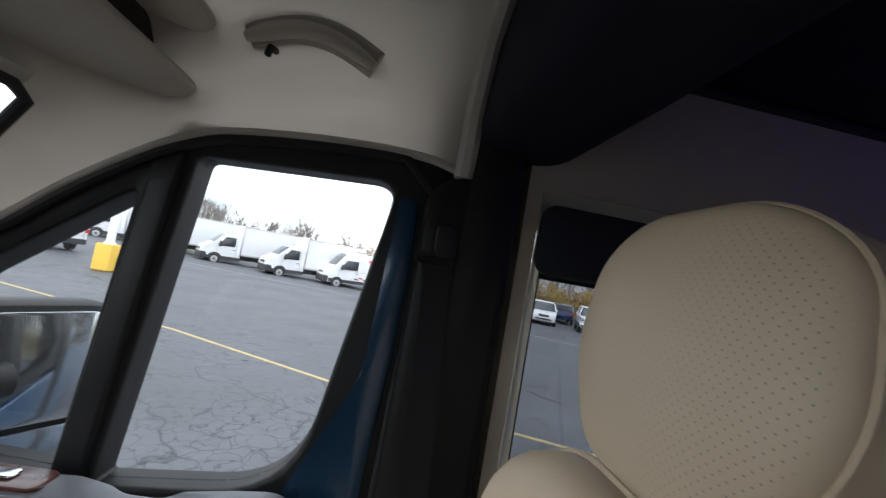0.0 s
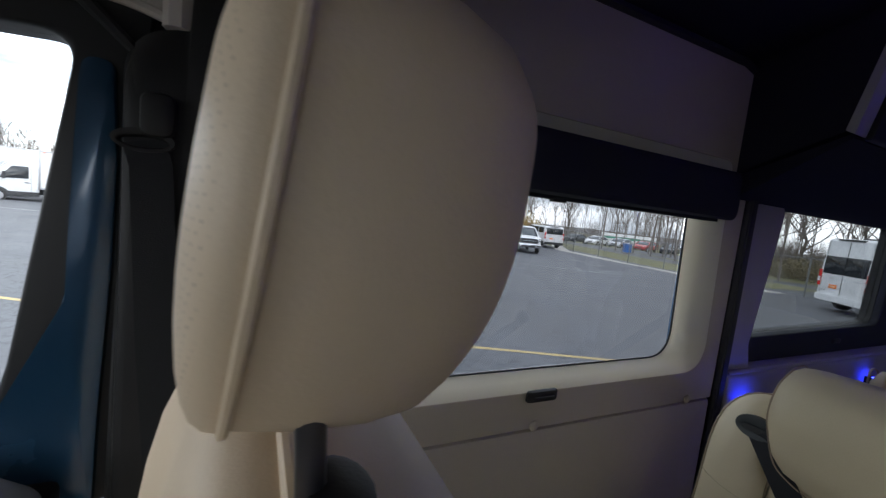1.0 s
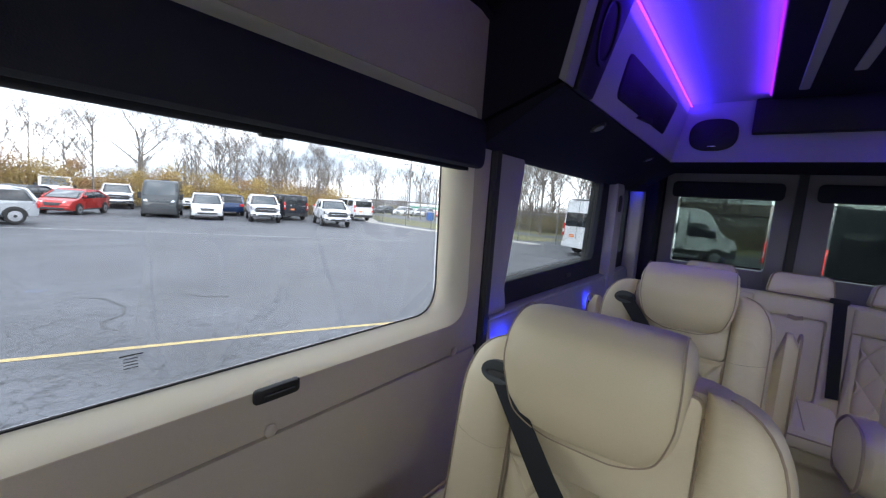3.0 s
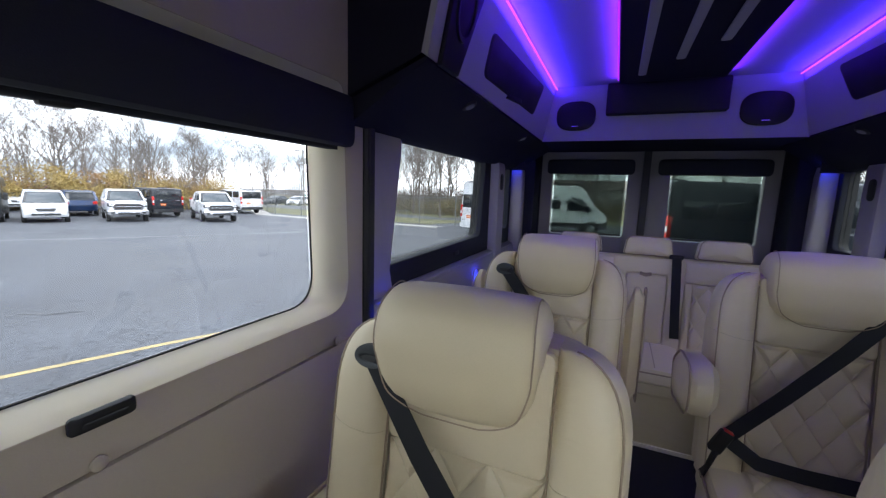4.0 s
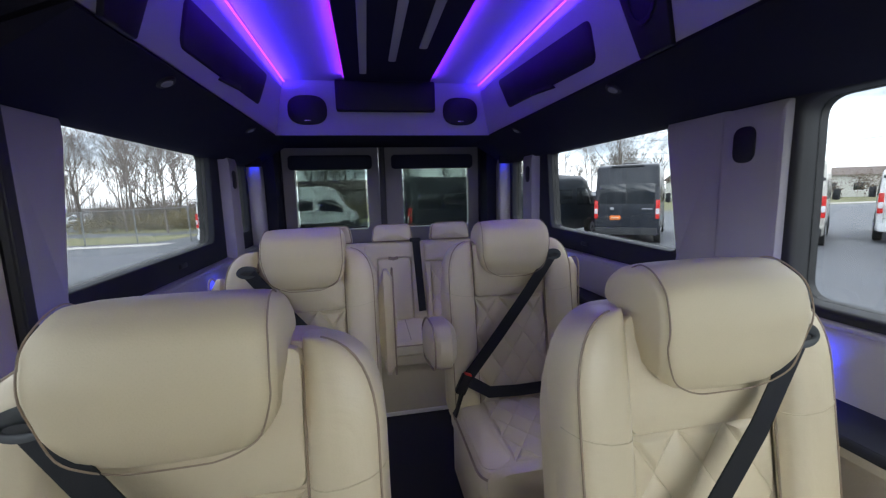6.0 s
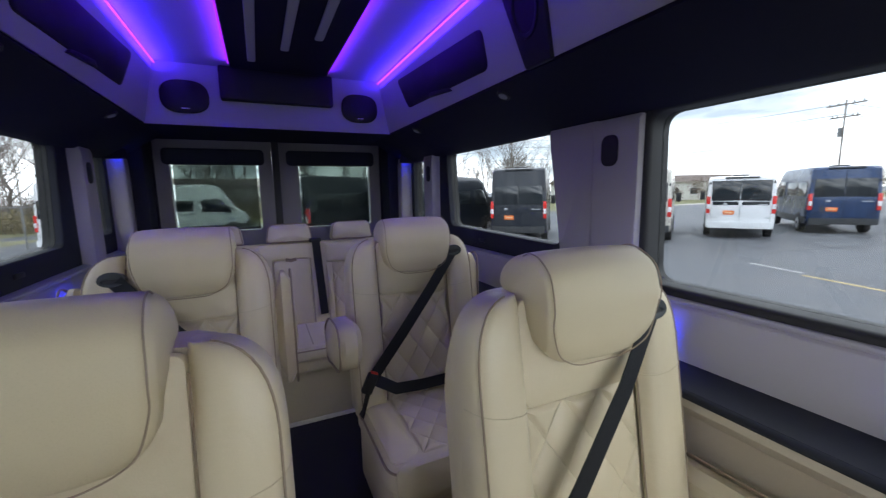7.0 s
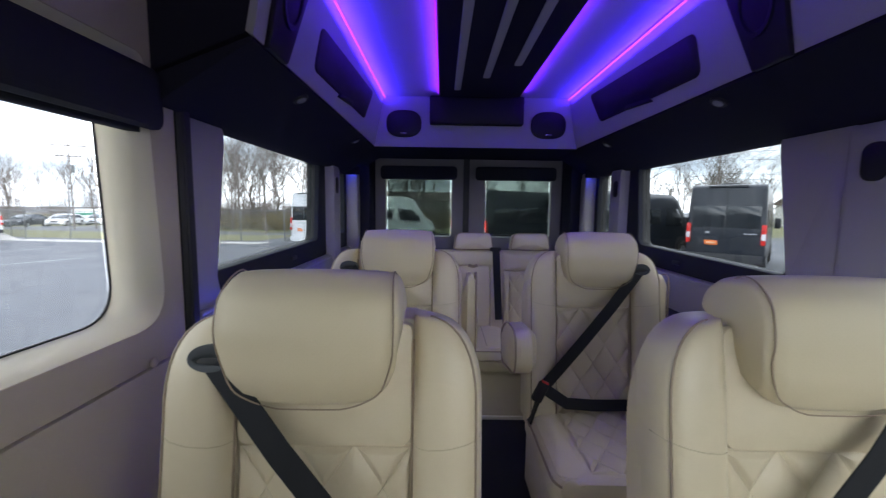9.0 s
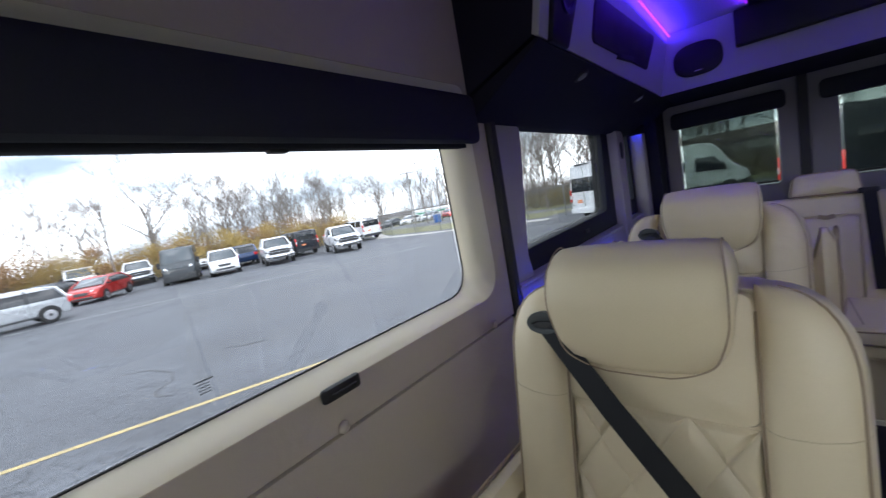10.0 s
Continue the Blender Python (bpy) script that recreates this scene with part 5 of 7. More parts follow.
part("piping", tube([B @ Vector((p[0] * 1.003, 0.013, p[1] * 1.003)) for p in out], 0.0045, closed=True, n=8), LEATHER_FRONT, bk_, "rolled leather piping")
for s in (-1, 1):
    part("seam", tube([seat_swell(Vector((s * (0.118 + 0.02 * i / 10), -0.0372, -0.55 + 0.036 * i))) for i in range(11)], 0.0016, n=6), LEATHER_DK, bk_)
B_front = Matrix.Translation((0.0, 0.0, 1.358)) @ Matrix.Rotation(radians(-6.7), 4, "X") @ Matrix.Diagonal((1.16, 1, 0.936, 1)) @ Matrix.Translation((0, 0, -0.177))
ho = rnd([(-0.06, 0.062), (0.06, 0.062), (0.108, 0.145), (0.100, 0.25), (0.05, 0.292), (-0.05, 0.292), (-0.100, 0.25), (-0.108, 0.145)], [0.03, 0.03, 0.06, 0.06, 0.05, 0.05, 0.06, 0.06], 6)
hr = part("headrest", loft(ho, [(-0.006, 0.975), (0.0, 0.992), (0.027, 1.0), (0.057, 0.98), (0.079, 0.935), (0.094, 0.85), (0.102, 0.72), (0.106, 0.45), (0.107, 0.1)], "y", shape=lambda c: B_front @ c), LEATHER_FRONT, fs, "large cream leather headrest")
part("face_pad", loft(ho, [(0.002, 0.99), (-0.002, 0.998), (-0.007, 0.992), (-0.012, 0.965), (-0.016, 0.915), (-0.020, 0.83), (-0.024, 0.70), (-0.026, 0.52), (-0.027, 0.30), (-0.028, 0.08)], "y", shape=lambda c: B_front @ c), PERF, hr, "perforated leather face of the headrest")
part("piping", tube([B_front @ Vector((p[0] * 1.0, 0.0, p[1])) for p in ho], 0.0026, closed=True, n=8), LEATHER_FRONT, hr, "rolled leather piping")
for s in (-1, 1):
    part("post", tube([B @ Vector((s * 0.077, 0.03, -0.02)), B_front @ Vector((s * 0.066, 0.03, 0.09))], 0.0065, n=10), mat("dark_steel", (0.10, 0.10, 0.11), 0.3, metal=0.8, var=0.05), fs, "dark metal headrest post")
    part("post_guide", slab([(s * 0.077 + 0.024 * math.cos(a * math.pi / 8), 0.03 + 0.017 * math.sin(a * math.pi / 8)) for a in range(16)], 0.005, 0.036, r=0.006, axis="z", m=B), PLASTIC, fs, "black post guide")
part("cushion", slab(rect(-0.25, -0.52, 0.25, 0.02, 0.07, 6), 0.40, 0.56, r=0.04, bulge=0.02, axis="z"), LEATHER_FRONT, fs)
part("base", slab(rect(-0.22, -0.45, 0.22, 0.02, 0.03), 0.0, 0.41, r=0.01, axis="z"), PLASTIC, fs)
tag = part("label_tag", slab(rect(-0.262, -0.12, -0.232, -0.098, 0.004), 0.0, -0.021, r=0.001, axis="y", m=B), PLASTIC, fs, "small black fabric tag with pale bars")
part("print_bar", slab(rect(-0.259, -0.111, -0.235, -0.106, 0.001), -0.0205, -0.0215, r=0.0, axis="y", m=B), VINYL_LT, tag)

# ---- the car park ----
def fall(x, y):
    """Height of the gently sloping ground."""
    near = max(-0.7, min(0.25, (0.0115 if x < 0 else 0.003) * x - 0.009 * y + 0.0004 * min(x, 0.0) * y))
    beyond = min(1.0, max(0.0, (math.hypot(x, y) - 58) / 45)) * min(1.0, max(0.0, (y - 22) / 20)) * min(1.0, max(0.0, -x / 25))
    return near - 2.5 * beyond


def lay(x, y):
    """A place sighted on level ground from eye height, moved to where that sight line meets the slope."""
    k = 1.0
    for _ in range(20):
        k = (1.88 - fall(k * x, k * y)) / 1.88
    return k * x, k * y


bm = bmesh.new()
steps = [-400, -200, -120, -80] + list(range(-60, 62, 4)) + [80, 120, 200, 400]
grid_ = [[bm.verts.new((x, y, fall(x, y))) for y in steps] for x in steps]
for i in range(len(steps) - 1):
    for j in range(len(steps) - 1):
        bm.faces.new((grid_[i][j], grid_[i + 1][j], grid_[i + 1][j + 1], grid_[i][j + 1]))
ground = tagged(part("ground", bm, asphalt_mat()), "cracked grey asphalt car park, damp in places", "ground", kind="structure")
GRASS = mat("dry_grass", (0.20, 0.18, 0.09), 0.95, col2=(0.12, 0.13, 0.05), scale=0.5, bump=0.8, bscale=30)
CONC = mat("pale_concrete", (0.42, 0.40, 0.37), 0.9, var=0.12, scale=1.0, bump=0.3, bscale=40)
YEL = mat("worn_yellow_paint", (0.60, 0.45, 0.18), 0.75, col2=(0.25, 0.21, 0.13), scale=9, bump=0.3, bscale=60)
WHT = mat("worn_white_paint", (0.55, 0.55, 0.53), 0.7, col2=(0.26, 0.26, 0.26), scale=3, bump=0.3, bscale=60)


def strip(name, pts, width, z, material, label, category, sighted=False):
    bm = bmesh.new()
    pts = [lay(*p) if sighted and p[0] < 0 else p for p in pts]
    fine = []
    for a, b in zip(pts, pts[1:]):
        n_ = max(1, int((Vector(b) - Vector(a)).length / 2.0))
        fine += [tuple(Vector(a).lerp(Vector(b), i / n_)) for i in range(n_)]
    pts = fine + [pts[-1]]
    vs = []
    for i, p in enumerate(pts):
        a, b = Vector(pts[max(0, i - 1)]), Vector(pts[min(len(pts) - 1, i + 1)])
        d = (b - a).normalized()
        nn = Vector((-d.y, d.x)) * width / 2
        vs.append([bm.verts.new((p[0] + s * nn.x, p[1] + s * nn.y, z + fall(p[0] + s * nn.x, p[1] + s * nn.y))) for s in (-1, 1)])
    for a, b in zip(vs, vs[1:]):
        bm.faces.new((a[0], a[1], b[1], b[0]))
    return tagged(part(name, bm, material), label, category, kind="structure")


strip("painted_line", [(-10.6, -9.5), (-8.55, -4.2), (-6.55, -0.5), (-5.15, 3.2), (-4.35, 5.1), (-3.3, 8.0)], 0.095, 0.004, YEL, "worn yellow painted parking line", "road marking")
strip("painted_line", [(9.95, 4.5), (8.65, 0.35), (7.4, -3.8)], 0.11, 0.004, YEL, "worn yellow painted parking line", "road marking")
strip("painted_line", [(10.6, 5.8), (10.2, 4.6)], 0.10, 0.004, WHT, "short worn white painted line", "road marking")
strip("painted_line", [(-26, -18), (-23.1, -1.9), (-21.9, 2.5), (-20.3, 6.1), (-18.2, 9.2), (-14.5, 16.0)], 0.12, 0.004, WHT, "long worn white painted line", "road marking")
strip("grass_verge", [(-120, 42), (-30, 31.5), (-19, 30.3), (-11.5, 28.6)], 6.0, 0.006, GRASS, "strip of dry grass beside the car park", "grass")
strip("kerb_path", [(-60, 50), (-29, 26.3), (-19, 25.5), (-10.5, 23.4)], 1.3, 0.012, CONC, "pale concrete path along the fence", "pavement")
strip("grass_bank", [(-46, -70), (-45, -20), (-41, 6), (-34, 26), (-50, 60)], 16.0, 0.006, GRASS, "dry grass under the yellow bushes", "grass", True)
strip("far_field", [(-200, 80), (0, 78), (200, 60)], 90.0, 0.007, GRASS, "dry grass field behind the fence", "grass", True)
strip("far_road", [(20, 40), (60, 30), (120, 0), (130, -60)], 9.0, 0.013, CONC, "pale road beyond the parked vans", "road")

# skid marks
TAR = mat("tar_mark", (0.03, 0.03, 0.032), 0.5, var=0.2)
strip("tyre_mark", [(-8.83, 1.61), (-8.48, 1.91), (-7.79, 2.03), (-7.3, 1.9), (-7.04, 1.6), (-6.8, 1.55), (-6.54, 1.67)], 0.035, 0.005, TAR, "thin dark curved tyre mark", "tyre mark")
strip("tyre_mark", [(-8.18, 2.99), (-7.8, 3.16), (-7.57, 3.51)], 0.03, 0.005, TAR, "thin dark curved tyre mark", "tyre mark")
# long open cracks
rng = random.Random(41)
for line in (((-8.4, 14.2), (-6.8, 12.3), (-5.5, 10.8), (-4.35, 9.25), (-4.25, 8.6), (-3.9, 8.0)), ((-8.3, 13.0), (-7.15, 11.7)), ((-3.1, 7.3), (-2.7, 6.8), (-2.2, 6.4)), ((-15.5, 8.0), (-12.6, 7.2), (-10.4, 7.4), (-8.2, 6.6))):
    jag = []
    for (xa, ya), (xb, yb) in zip(line, line[1:]):
        for i in range(6):
            jag.append((xa + (xb - xa) * i / 6 + rng.uniform(-0.05, 0.05), ya + (yb - ya) * i / 6 + rng.uniform(-0.05, 0.05)))
    strip("asphalt_crack", jag + [line[-1]], 0.028, 0.005, TAR, "long open crack in the asphalt", "crack")

TYRE = mat("tyre_rubber", (0.02, 0.02, 0.02), 0.8, var=0.2)
ALLOY = mat("silver_rim", (0.5, 0.5, 0.52), 0.35, metal=0.8, var=0.1)
DARKGLASS = mat("dark_car_glass", (0.018, 0.022, 0.026), 0.08, var=0.1, bump=0.0, coat=0.5)
SCREENGLASS = mat("windscreen_glass", (0.055, 0.068, 0.075), 0.06, var=0.1, bump=0.0, coat=0.6)
TAIL = mat("red_tail_lens", (0.65, 0.02, 0.015), 0.25, var=0.05, bump=0.0, coat=0.5)
LENS = mat("clear_lens", (0.75, 0.76, 0.78), 0.15, var=0.05, bump=0.0, coat=0.5)
PLATE = mat("orange_plate", (0.85, 0.20, 0.03), 0.5, var=0.05)
CLAD = mat("grey_cladding", (0.035, 0.037, 0.04), 0.6, var=0.15)


def paint(name, c, metal=0.1):
    return mat(name + "_car_paint", c, 0.28, metal=metal, var=0.04, scale=1.0, bump=0.0, coat=0.5)


WHITE = paint("white", (0.78, 0.79, 0.80), 0.0)
CHARCOAL = mat("charcoal_car_paint", (0.012, 0.016, 0.024), 0.3, var=0.04, scale=1.0, bump=0.0, coat=0.15)
NAVY = paint("navy", (0.012, 0.035, 0.10), 0.3)
BEIGE = paint("beige", (0.55, 0.52, 0.46), 0.2)
REDP = paint("red", (0.45, 0.03, 0.025), 0.2)
SILVER = paint("silver", (0.52, 0.54, 0.56), 0.5)
GREENP = mat("green_grey_car_paint", (0.017, 0.024, 0.028), 0.3, var=0.04, scale=1.0, bump=0.0, coat=0.2)


def at_heading(x, y, hx, hy):
    return Matrix.Translation((x, y, fall(x, y))) @ Matrix.Rotation(math.atan2(-hx, hy), 4, "Z")


def wheel(parent, x, y, r, w=0.22):
    s = 1 if x > 0 else -1
    t = part("wheel", tube([(x - s * w, y, r), (x - s * w * 0.9, y, r), (x - s * 0.02, y, r), (x, y, r)], [r * 0.9, r, r, r * 0.93], n=20), TYRE, parent, "black tyre")
    rim = part("rim", tube([(x - s * 0.05, y, r), (x + s * 0.004, y, r), (x + s * 0.008, y, r)], [r * 0.66, r * 0.64, r * 0.52], n=16), ALLOY, t, "silver wheel rim")
    part("hub", tube([(x + s * 0.004, y, r), (x + s * 0.02, y, r)], [r * 0.2, r * 0.16], n=10), CLAD, rim)


def skin(out, parent, name, material, hw, S, off=0.004, thick=0.010, label=""):
    """A panel that lies on a vehicle's side, following its width hw(z)."""
    bm = slab(out, 0.0, thick, r=0.003)
    for v in bm.verts:
        v.co.x = S * (hw(v.co.y, v.co.z) + off + v.co.x)
    return part(name, bm, material, parent, label)


def body_loft(profile, half, hw, rad=0.06):
    bm = bmesh.new()
    k = len(profile)
    cu, cv = sum(p[0] for p in profile) / k, sum(p[1] for p in profile) / k
    loops = []
    for s, sc in ((-1, 0.965), (-0.985, 0.988), (-0.93, 1.0), (-0.5, 1.004), (0, 1.006), (0.5, 1.004), (0.93, 1.0), (0.985, 0.988), (1, 0.965)):
        lp = []
        for p in profile:
            u, v = cu + (p[0] - cu) * sc, cv + (p[1] - cv) * sc
            lp.append(bm.verts.new((s * hw(u, v), u, v)))
        loops.append(lp)
    for a, b in zip(loops, loops[1:]):
        for i in range(k):
            bm.faces.new((a[i], a[(i + 1) % k], b[(i + 1) % k], b[i]))
    for s, last in ((-1, loops[0]), (1, loops[-1])):
        for sc in (0.85, 0.65, 0.42, 0.2):
            lp = [bm.verts.new((s * hw(cu + (p[0] - cu) * sc, cv + (p[1] - cv) * sc), cu + (p[0] - cu) * sc, cv + (p[1] - cv) * sc)) for p in profile]
            for i in range(k):
                bm.faces.new((last[i], last[(i + 1) % k], lp[(i + 1) % k], lp[i]))
            last = lp
        c = bm.verts.new((s * hw(cu, cv), cu, cv))
        for i in range(k):
            bm.faces.new((last[i], last[(i + 1) % k], c))
    return bm


def cargo_van(m, colour, label, H=2.52, L=5.6, cladding=True, windows=True, group="parked vans", band=False):
    """A boxy front-drive van, its rear at the origin, heading +y."""
    t = thing("van", m, label, "van", group)
    prof = rnd([(0.06, 0.42), (0.0, 0.60), (0.0, 1.30), (0.07, H - 0.08), (0.22, H), (L - 1.85, H), (L - 1.45, H - 0.13), (L - 0.72, 1.52), (L - 0.16, 1.18), (L - 0.02, 0.90), (L, 0.55), (L - 0.12, 0.34), (0.3, 0.34)], [0.03, 0.05, 0.1, 0.06, 0.12, 0.3, 0.25, 0.2, 0.12, 0.1, 0.08, 0.05, 0.05], 4)

    def hw(y, z):
        k = max(0.0, (z - 1.35) / (H - 1.35))
        nose = max(0.0, (y - (L - 0.9)) / 0.9)
        return 1.02 * (1 - 0.07 * k ** 2.0) * (1 - 0.13 * nose ** 2)
    part("body", body_loft(prof, 1.02, hw), colour, t)

    def back(u0, v0, u1, v1, name, material, y=0.0, r=0.02, lab="", par=None, deep=0.0):
        bm = slab(rect(u0, v0, u1, v1, r), deep, -0.014, r=0.004, axis="y")
        for v in bm.verts:
            v.co.y += 0.07 * max(0.0, (v.co.z - 1.30) / (H - 1.38)) + y
        return part(name, bm, material, par or t, lab)
    wz0, wz1 = (1.40, 2.07) if H > 2.4 else (1.36, H - 0.16)
    for s in (-1, 1):
        a, b = sorted((s * 0.010, s * 0.862))
        back(a, wz0, b, wz1, "rear_window", DARKGLASS, -0.006)
        a, b = sorted((s * 0.895, s * 1.015))
        tl = back(a, 0.90, b, 1.52, "tail_light", TAIL, -0.012, 0.03, "tall red tail light", None, 0.10)
        back(a + 0.008, 1.06, b - 0.008, 1.24, "reversing_lens", LENS, -0.020, 0.015, "clear lens", tl, 0.05)
        back(s * 0.868 - 0.005, 0.62, s * 0.868 + 0.005, H - 0.14, "door_gap", RUBBER, 0.006, 0.001)
        back(s * 0.93 - 0.03, wz1 - 0.12, s * 0.93 + 0.03, wz1 - 0.03, "hinge", CLAD, -0.004, 0.01)
        wheel(t, s * 1.045, 1.0, 0.35)
        wheel(t, s * 1.045, L - 0.95, 0.35)
        if windows:
            skin(rnd([(0.35, 1.42), (1.35, 1.42), (1.35, 1.96), (0.35, 1.96)], 0.05), t, "side_window", DARKGLASS, hw, s)
            skin(rnd([(1.47, 1.42), (2.85, 1.42), (2.85, 1.96), (1.47, 1.96)], 0.05), t, "side_window", DARKGLASS, hw, s)
        skin(rnd([(L - 2.35, 1.36), (L - 1.05, 1.32), (L - 1.05, 1.42), (L - 1.50, 2.0), (L - 2.35, 2.02)], 0.06), t, "door_window", DARKGLASS, hw, s)
        if cladding:
            skin(rect(0.15, 0.40, L - 0.35, 0.64, 0.04), t, "side_cladding", CLAD, hw, s, 0.004, 0.02)
        skin(rect(0.1, 1.265, L - 1.0, 1.28, 0.002), t, "body_crease", RUBBER, hw, s, 0.0, 0.004)
        skin(rect(L - 2.50, 0.62, L - 2.485, 2.12, 0.002), t, "door_gap", RUBBER, hw, s, 0.001, 0.004)
        skin(rect(L - 1.02, 0.62, L - 1.008, 1.30, 0.002), t, "door_gap", RUBBER, hw, s, 0.001, 0.004)
        skin(rect(L - 2.42, 1.12, L - 2.22, 1.16, 0.01), t, "door_handle", CLAD, hw, s, 0.002, 0.02)
        for yy, rr in ((1.0, 0.43), (L - 0.95, 0.43)):
            skin([(yy + rr * math.cos(a_ * math.pi / 12), 0.36 + rr * math.sin(a_ * math.pi / 12)) for a_ in range(13)], t, "wheel_arch", RUBBER, hw, s, -0.004, 0.008)
        part("wing_mirror", slab(rect(1.06, 1.28, 1.26, 1.68, 0.05), L - 1.22, L - 1.10, r=0.03, axis="y", m=Matrix.Diagonal((s, 1, 1, 1))), CLAD, t)
        hl = slab(rnd([(0.50, 0.98), (0.84, 1.0), (0.84, 1.26), (0.70, 1.30)], 0.04), L - 0.45, L - 0.10, r=0.03, axis="y", m=Matrix.Diagonal((s, 1, 1, 1)))
        for v in hl.verts:
            v.co.y -= 0.35 * (abs(v.co.x) - 0.5) ** 2 + 0.30 * max(0.0, v.co.z - 1.05)
        part("headlight", hl, LENS, t)
    back(-0.83, wz0 + (wz1 - wz0) * 0.5 - 0.5 * (wz1 - wz0) - 0.012, 0.83, wz0 - 0.002, "door_crease", RUBBER, 0.002, 0.001)
    if band:
        back(-0.83, wz0 - 0.16, 0.83, wz0 - 0.03, "black_band", DARKGLASS, -0.004, 0.01)
        back(-0.06, wz0 - 0.20, 0.06, wz0 - 0.0, "handle", colour, -0.020, 0.02)
    back(-0.006, 0.62, 0.006, H - 0.14, "door_gap", RUBBER, -0.018, 0.001)
    back(-0.85, 0.74, 0.85, 0.752, "door_crease", RUBBER, 0.006, 0.001)
    back(-0.97, 0.36, 0.97, 0.60, "rear_bumper", CLAD if cladding else colour, -0.06, 0.05, "", None, 0.2)
    back(-0.5, H - 0.085, 0.5, H - 0.03, "roof_lip", CLAD, -0.05, 0.02, "", None, 0.1)
    rc = back(-0.66, 0.82, 0.0, 1.02, "plate_recess", CLAD if colour is not WHITE else colour, 0.004, 0.03)
    pl = back(-0.50, 0.85, -0.16, 1.0, "number_plate", PLATE, -0.012, 0.01, "orange plate with a plain bar")
    back(-0.45, 0.90, -0.21, 0.95, "plate_bar", mat("pale_plate_bar", (0.9, 0.55, 0.35), 0.5), -0.024, 0.005, "", pl)
    back(-0.50, 1.20, -0.38, 1.28, "emblem", ALLOY, -0.006, 0.02)
    back(0.48, 1.21, 0.80, 1.245, "name_bar", ALLOY, -0.004, 0.005)
    d = Vector((-0.73, H - 0.13 - 1.52))
    bm = slab(rnd([(-0.86, 0.0), (0.86, 0.0), (0.76, d.length * 0.95), (-0.76, d.length * 0.95)], 0.06), 0.05, -0.022, axis="z")
    part("windscreen", bm, SCREENGLASS, t).matrix_basis = Matrix.Translation((0, L - 0.735, 1.55)) @ Matrix.Rotation(math.atan2(d.y, d.x), 4, "X")
    g = slab(rnd([(-0.46, 0.62), (0.46, 0.62), (0.52, 0.98), (0.30, 1.04), (-0.30, 1.04), (-0.52, 0.98)], 0.05), L - 0.1, L + 0.004, r=0.01, axis="y")
    for v in g.verts:
        v.co.y -= 0.12 * max(0.0, v.co.z - 0.7)
    part("grille", g, CLAD, t)
    part("front_bumper", slab(rect(-0.96, 0.32, 0.96, 0.80, 0.10), L - 0.7, L + 0.03, r=0.10, axis="y"), CLAD, t)
    part("roof_vent", slab(rect(-0.25, 0.6, 0.25, 1.1, 0.05), H - 0.01, H + 0.07, r=0.03, axis="z"), CLAD, t)
    return t


cargo_van(at_heading(0.66, 13.87, 0.85, 0.53), CHARCOAL, "charcoal high-roof van parked behind the rear doors")
cargo_van(at_heading(4.95, 14.2, 0.83, 0.56), CHARCOAL, "dark high-roof van seen along its side")
cargo_van(at_heading(8.5, 12.45, 0.66, 0.75), CHARCOAL, "charcoal high-roof van with an orange plate", H=2.72)
cargo_van(at_heading(12.05, 10.2, 0.83, 0.56), BEIGE, "beige van parked in the row")
cargo_van(at_heading(15.6, 8.85, 0.85, 0.53), WHITE, "white low-roof van with a roof vent", H=2.24, cladding=False, band=True)
cargo_van(at_heading(19.6, 7.5, 0.80, 0.60), NAVY, "navy blue high-roof van")
for x, y, c, h, lab in ((25.4, 6.5, WHITE, 2.3, "white low-roof van in the far row"), (28.2, 4.65, WHITE, 2.45, "white high-roof van in the far row"), (32.7, 3.4, WHITE, 2.35, "white van with a roof rack in the far row"), (36.5, 2.15, REDP, 2.25, "red van in the far row"), (40.5, 1.0, CHARCOAL, 2.25, "dark van in the far row")):
    cargo_van(at_heading(x, y, 0.92, 0.38), c, lab, H=h, cladding=False)
cargo_van(at_heading(-6.9, 19.6, 0.5, 0.87), WHITE, "white high-roof van parked tail towards the side window", H=2.76, L=4.6, cladding=False)
cargo_van(at_heading(-6.2, 24.1, 0.95, 0.31), WHITE, "white high-roof van standing across behind the rear doors", H=2.76)
cargo_van(at_heading(-35.8, 11.4, 0.93, -0.37), GREENP, "grey-green van parked nose out")
cargo_van(at_heading(-49.6, 7.0, 0.99, -0.1), WHITE, "white passenger van under the bushes", H=2.3)
cargo_van(at_heading(-30.5, 19.1, -0.98, 0.18), CHARCOAL, "dark van parked tail out", H=2.1, L=5.0)
cargo_van(at_heading(-30.2, 26.2, -0.98, 0.2), WHITE, "white van at the end of the row", H=2.1, L=5.0)
cargo_van(at_heading(-19.0, -14.4, -0.45, -0.9), WHITE, "white van with dark sills near the bollard", H=2.5, windows=False)

sv = cargo_van(at_heading(-31.4, -0.14, 0.45, -0.89), WHITE, "white service van with red lettering and ladder rack", H=2.6, windows=False)
REDSTICKER = mat("red_sticker", (0.7, 0.03, 0.03), 0.4, var=0.03)
DARKSTICKER = mat("dark_sticker", (0.03, 0.03, 0.03), 0.5, var=0.03)


def hw_sv(y, z):
    return 1.02 * (1 - 0.07 * max(0.0, (z - 1.35) / 1.25) ** 2)


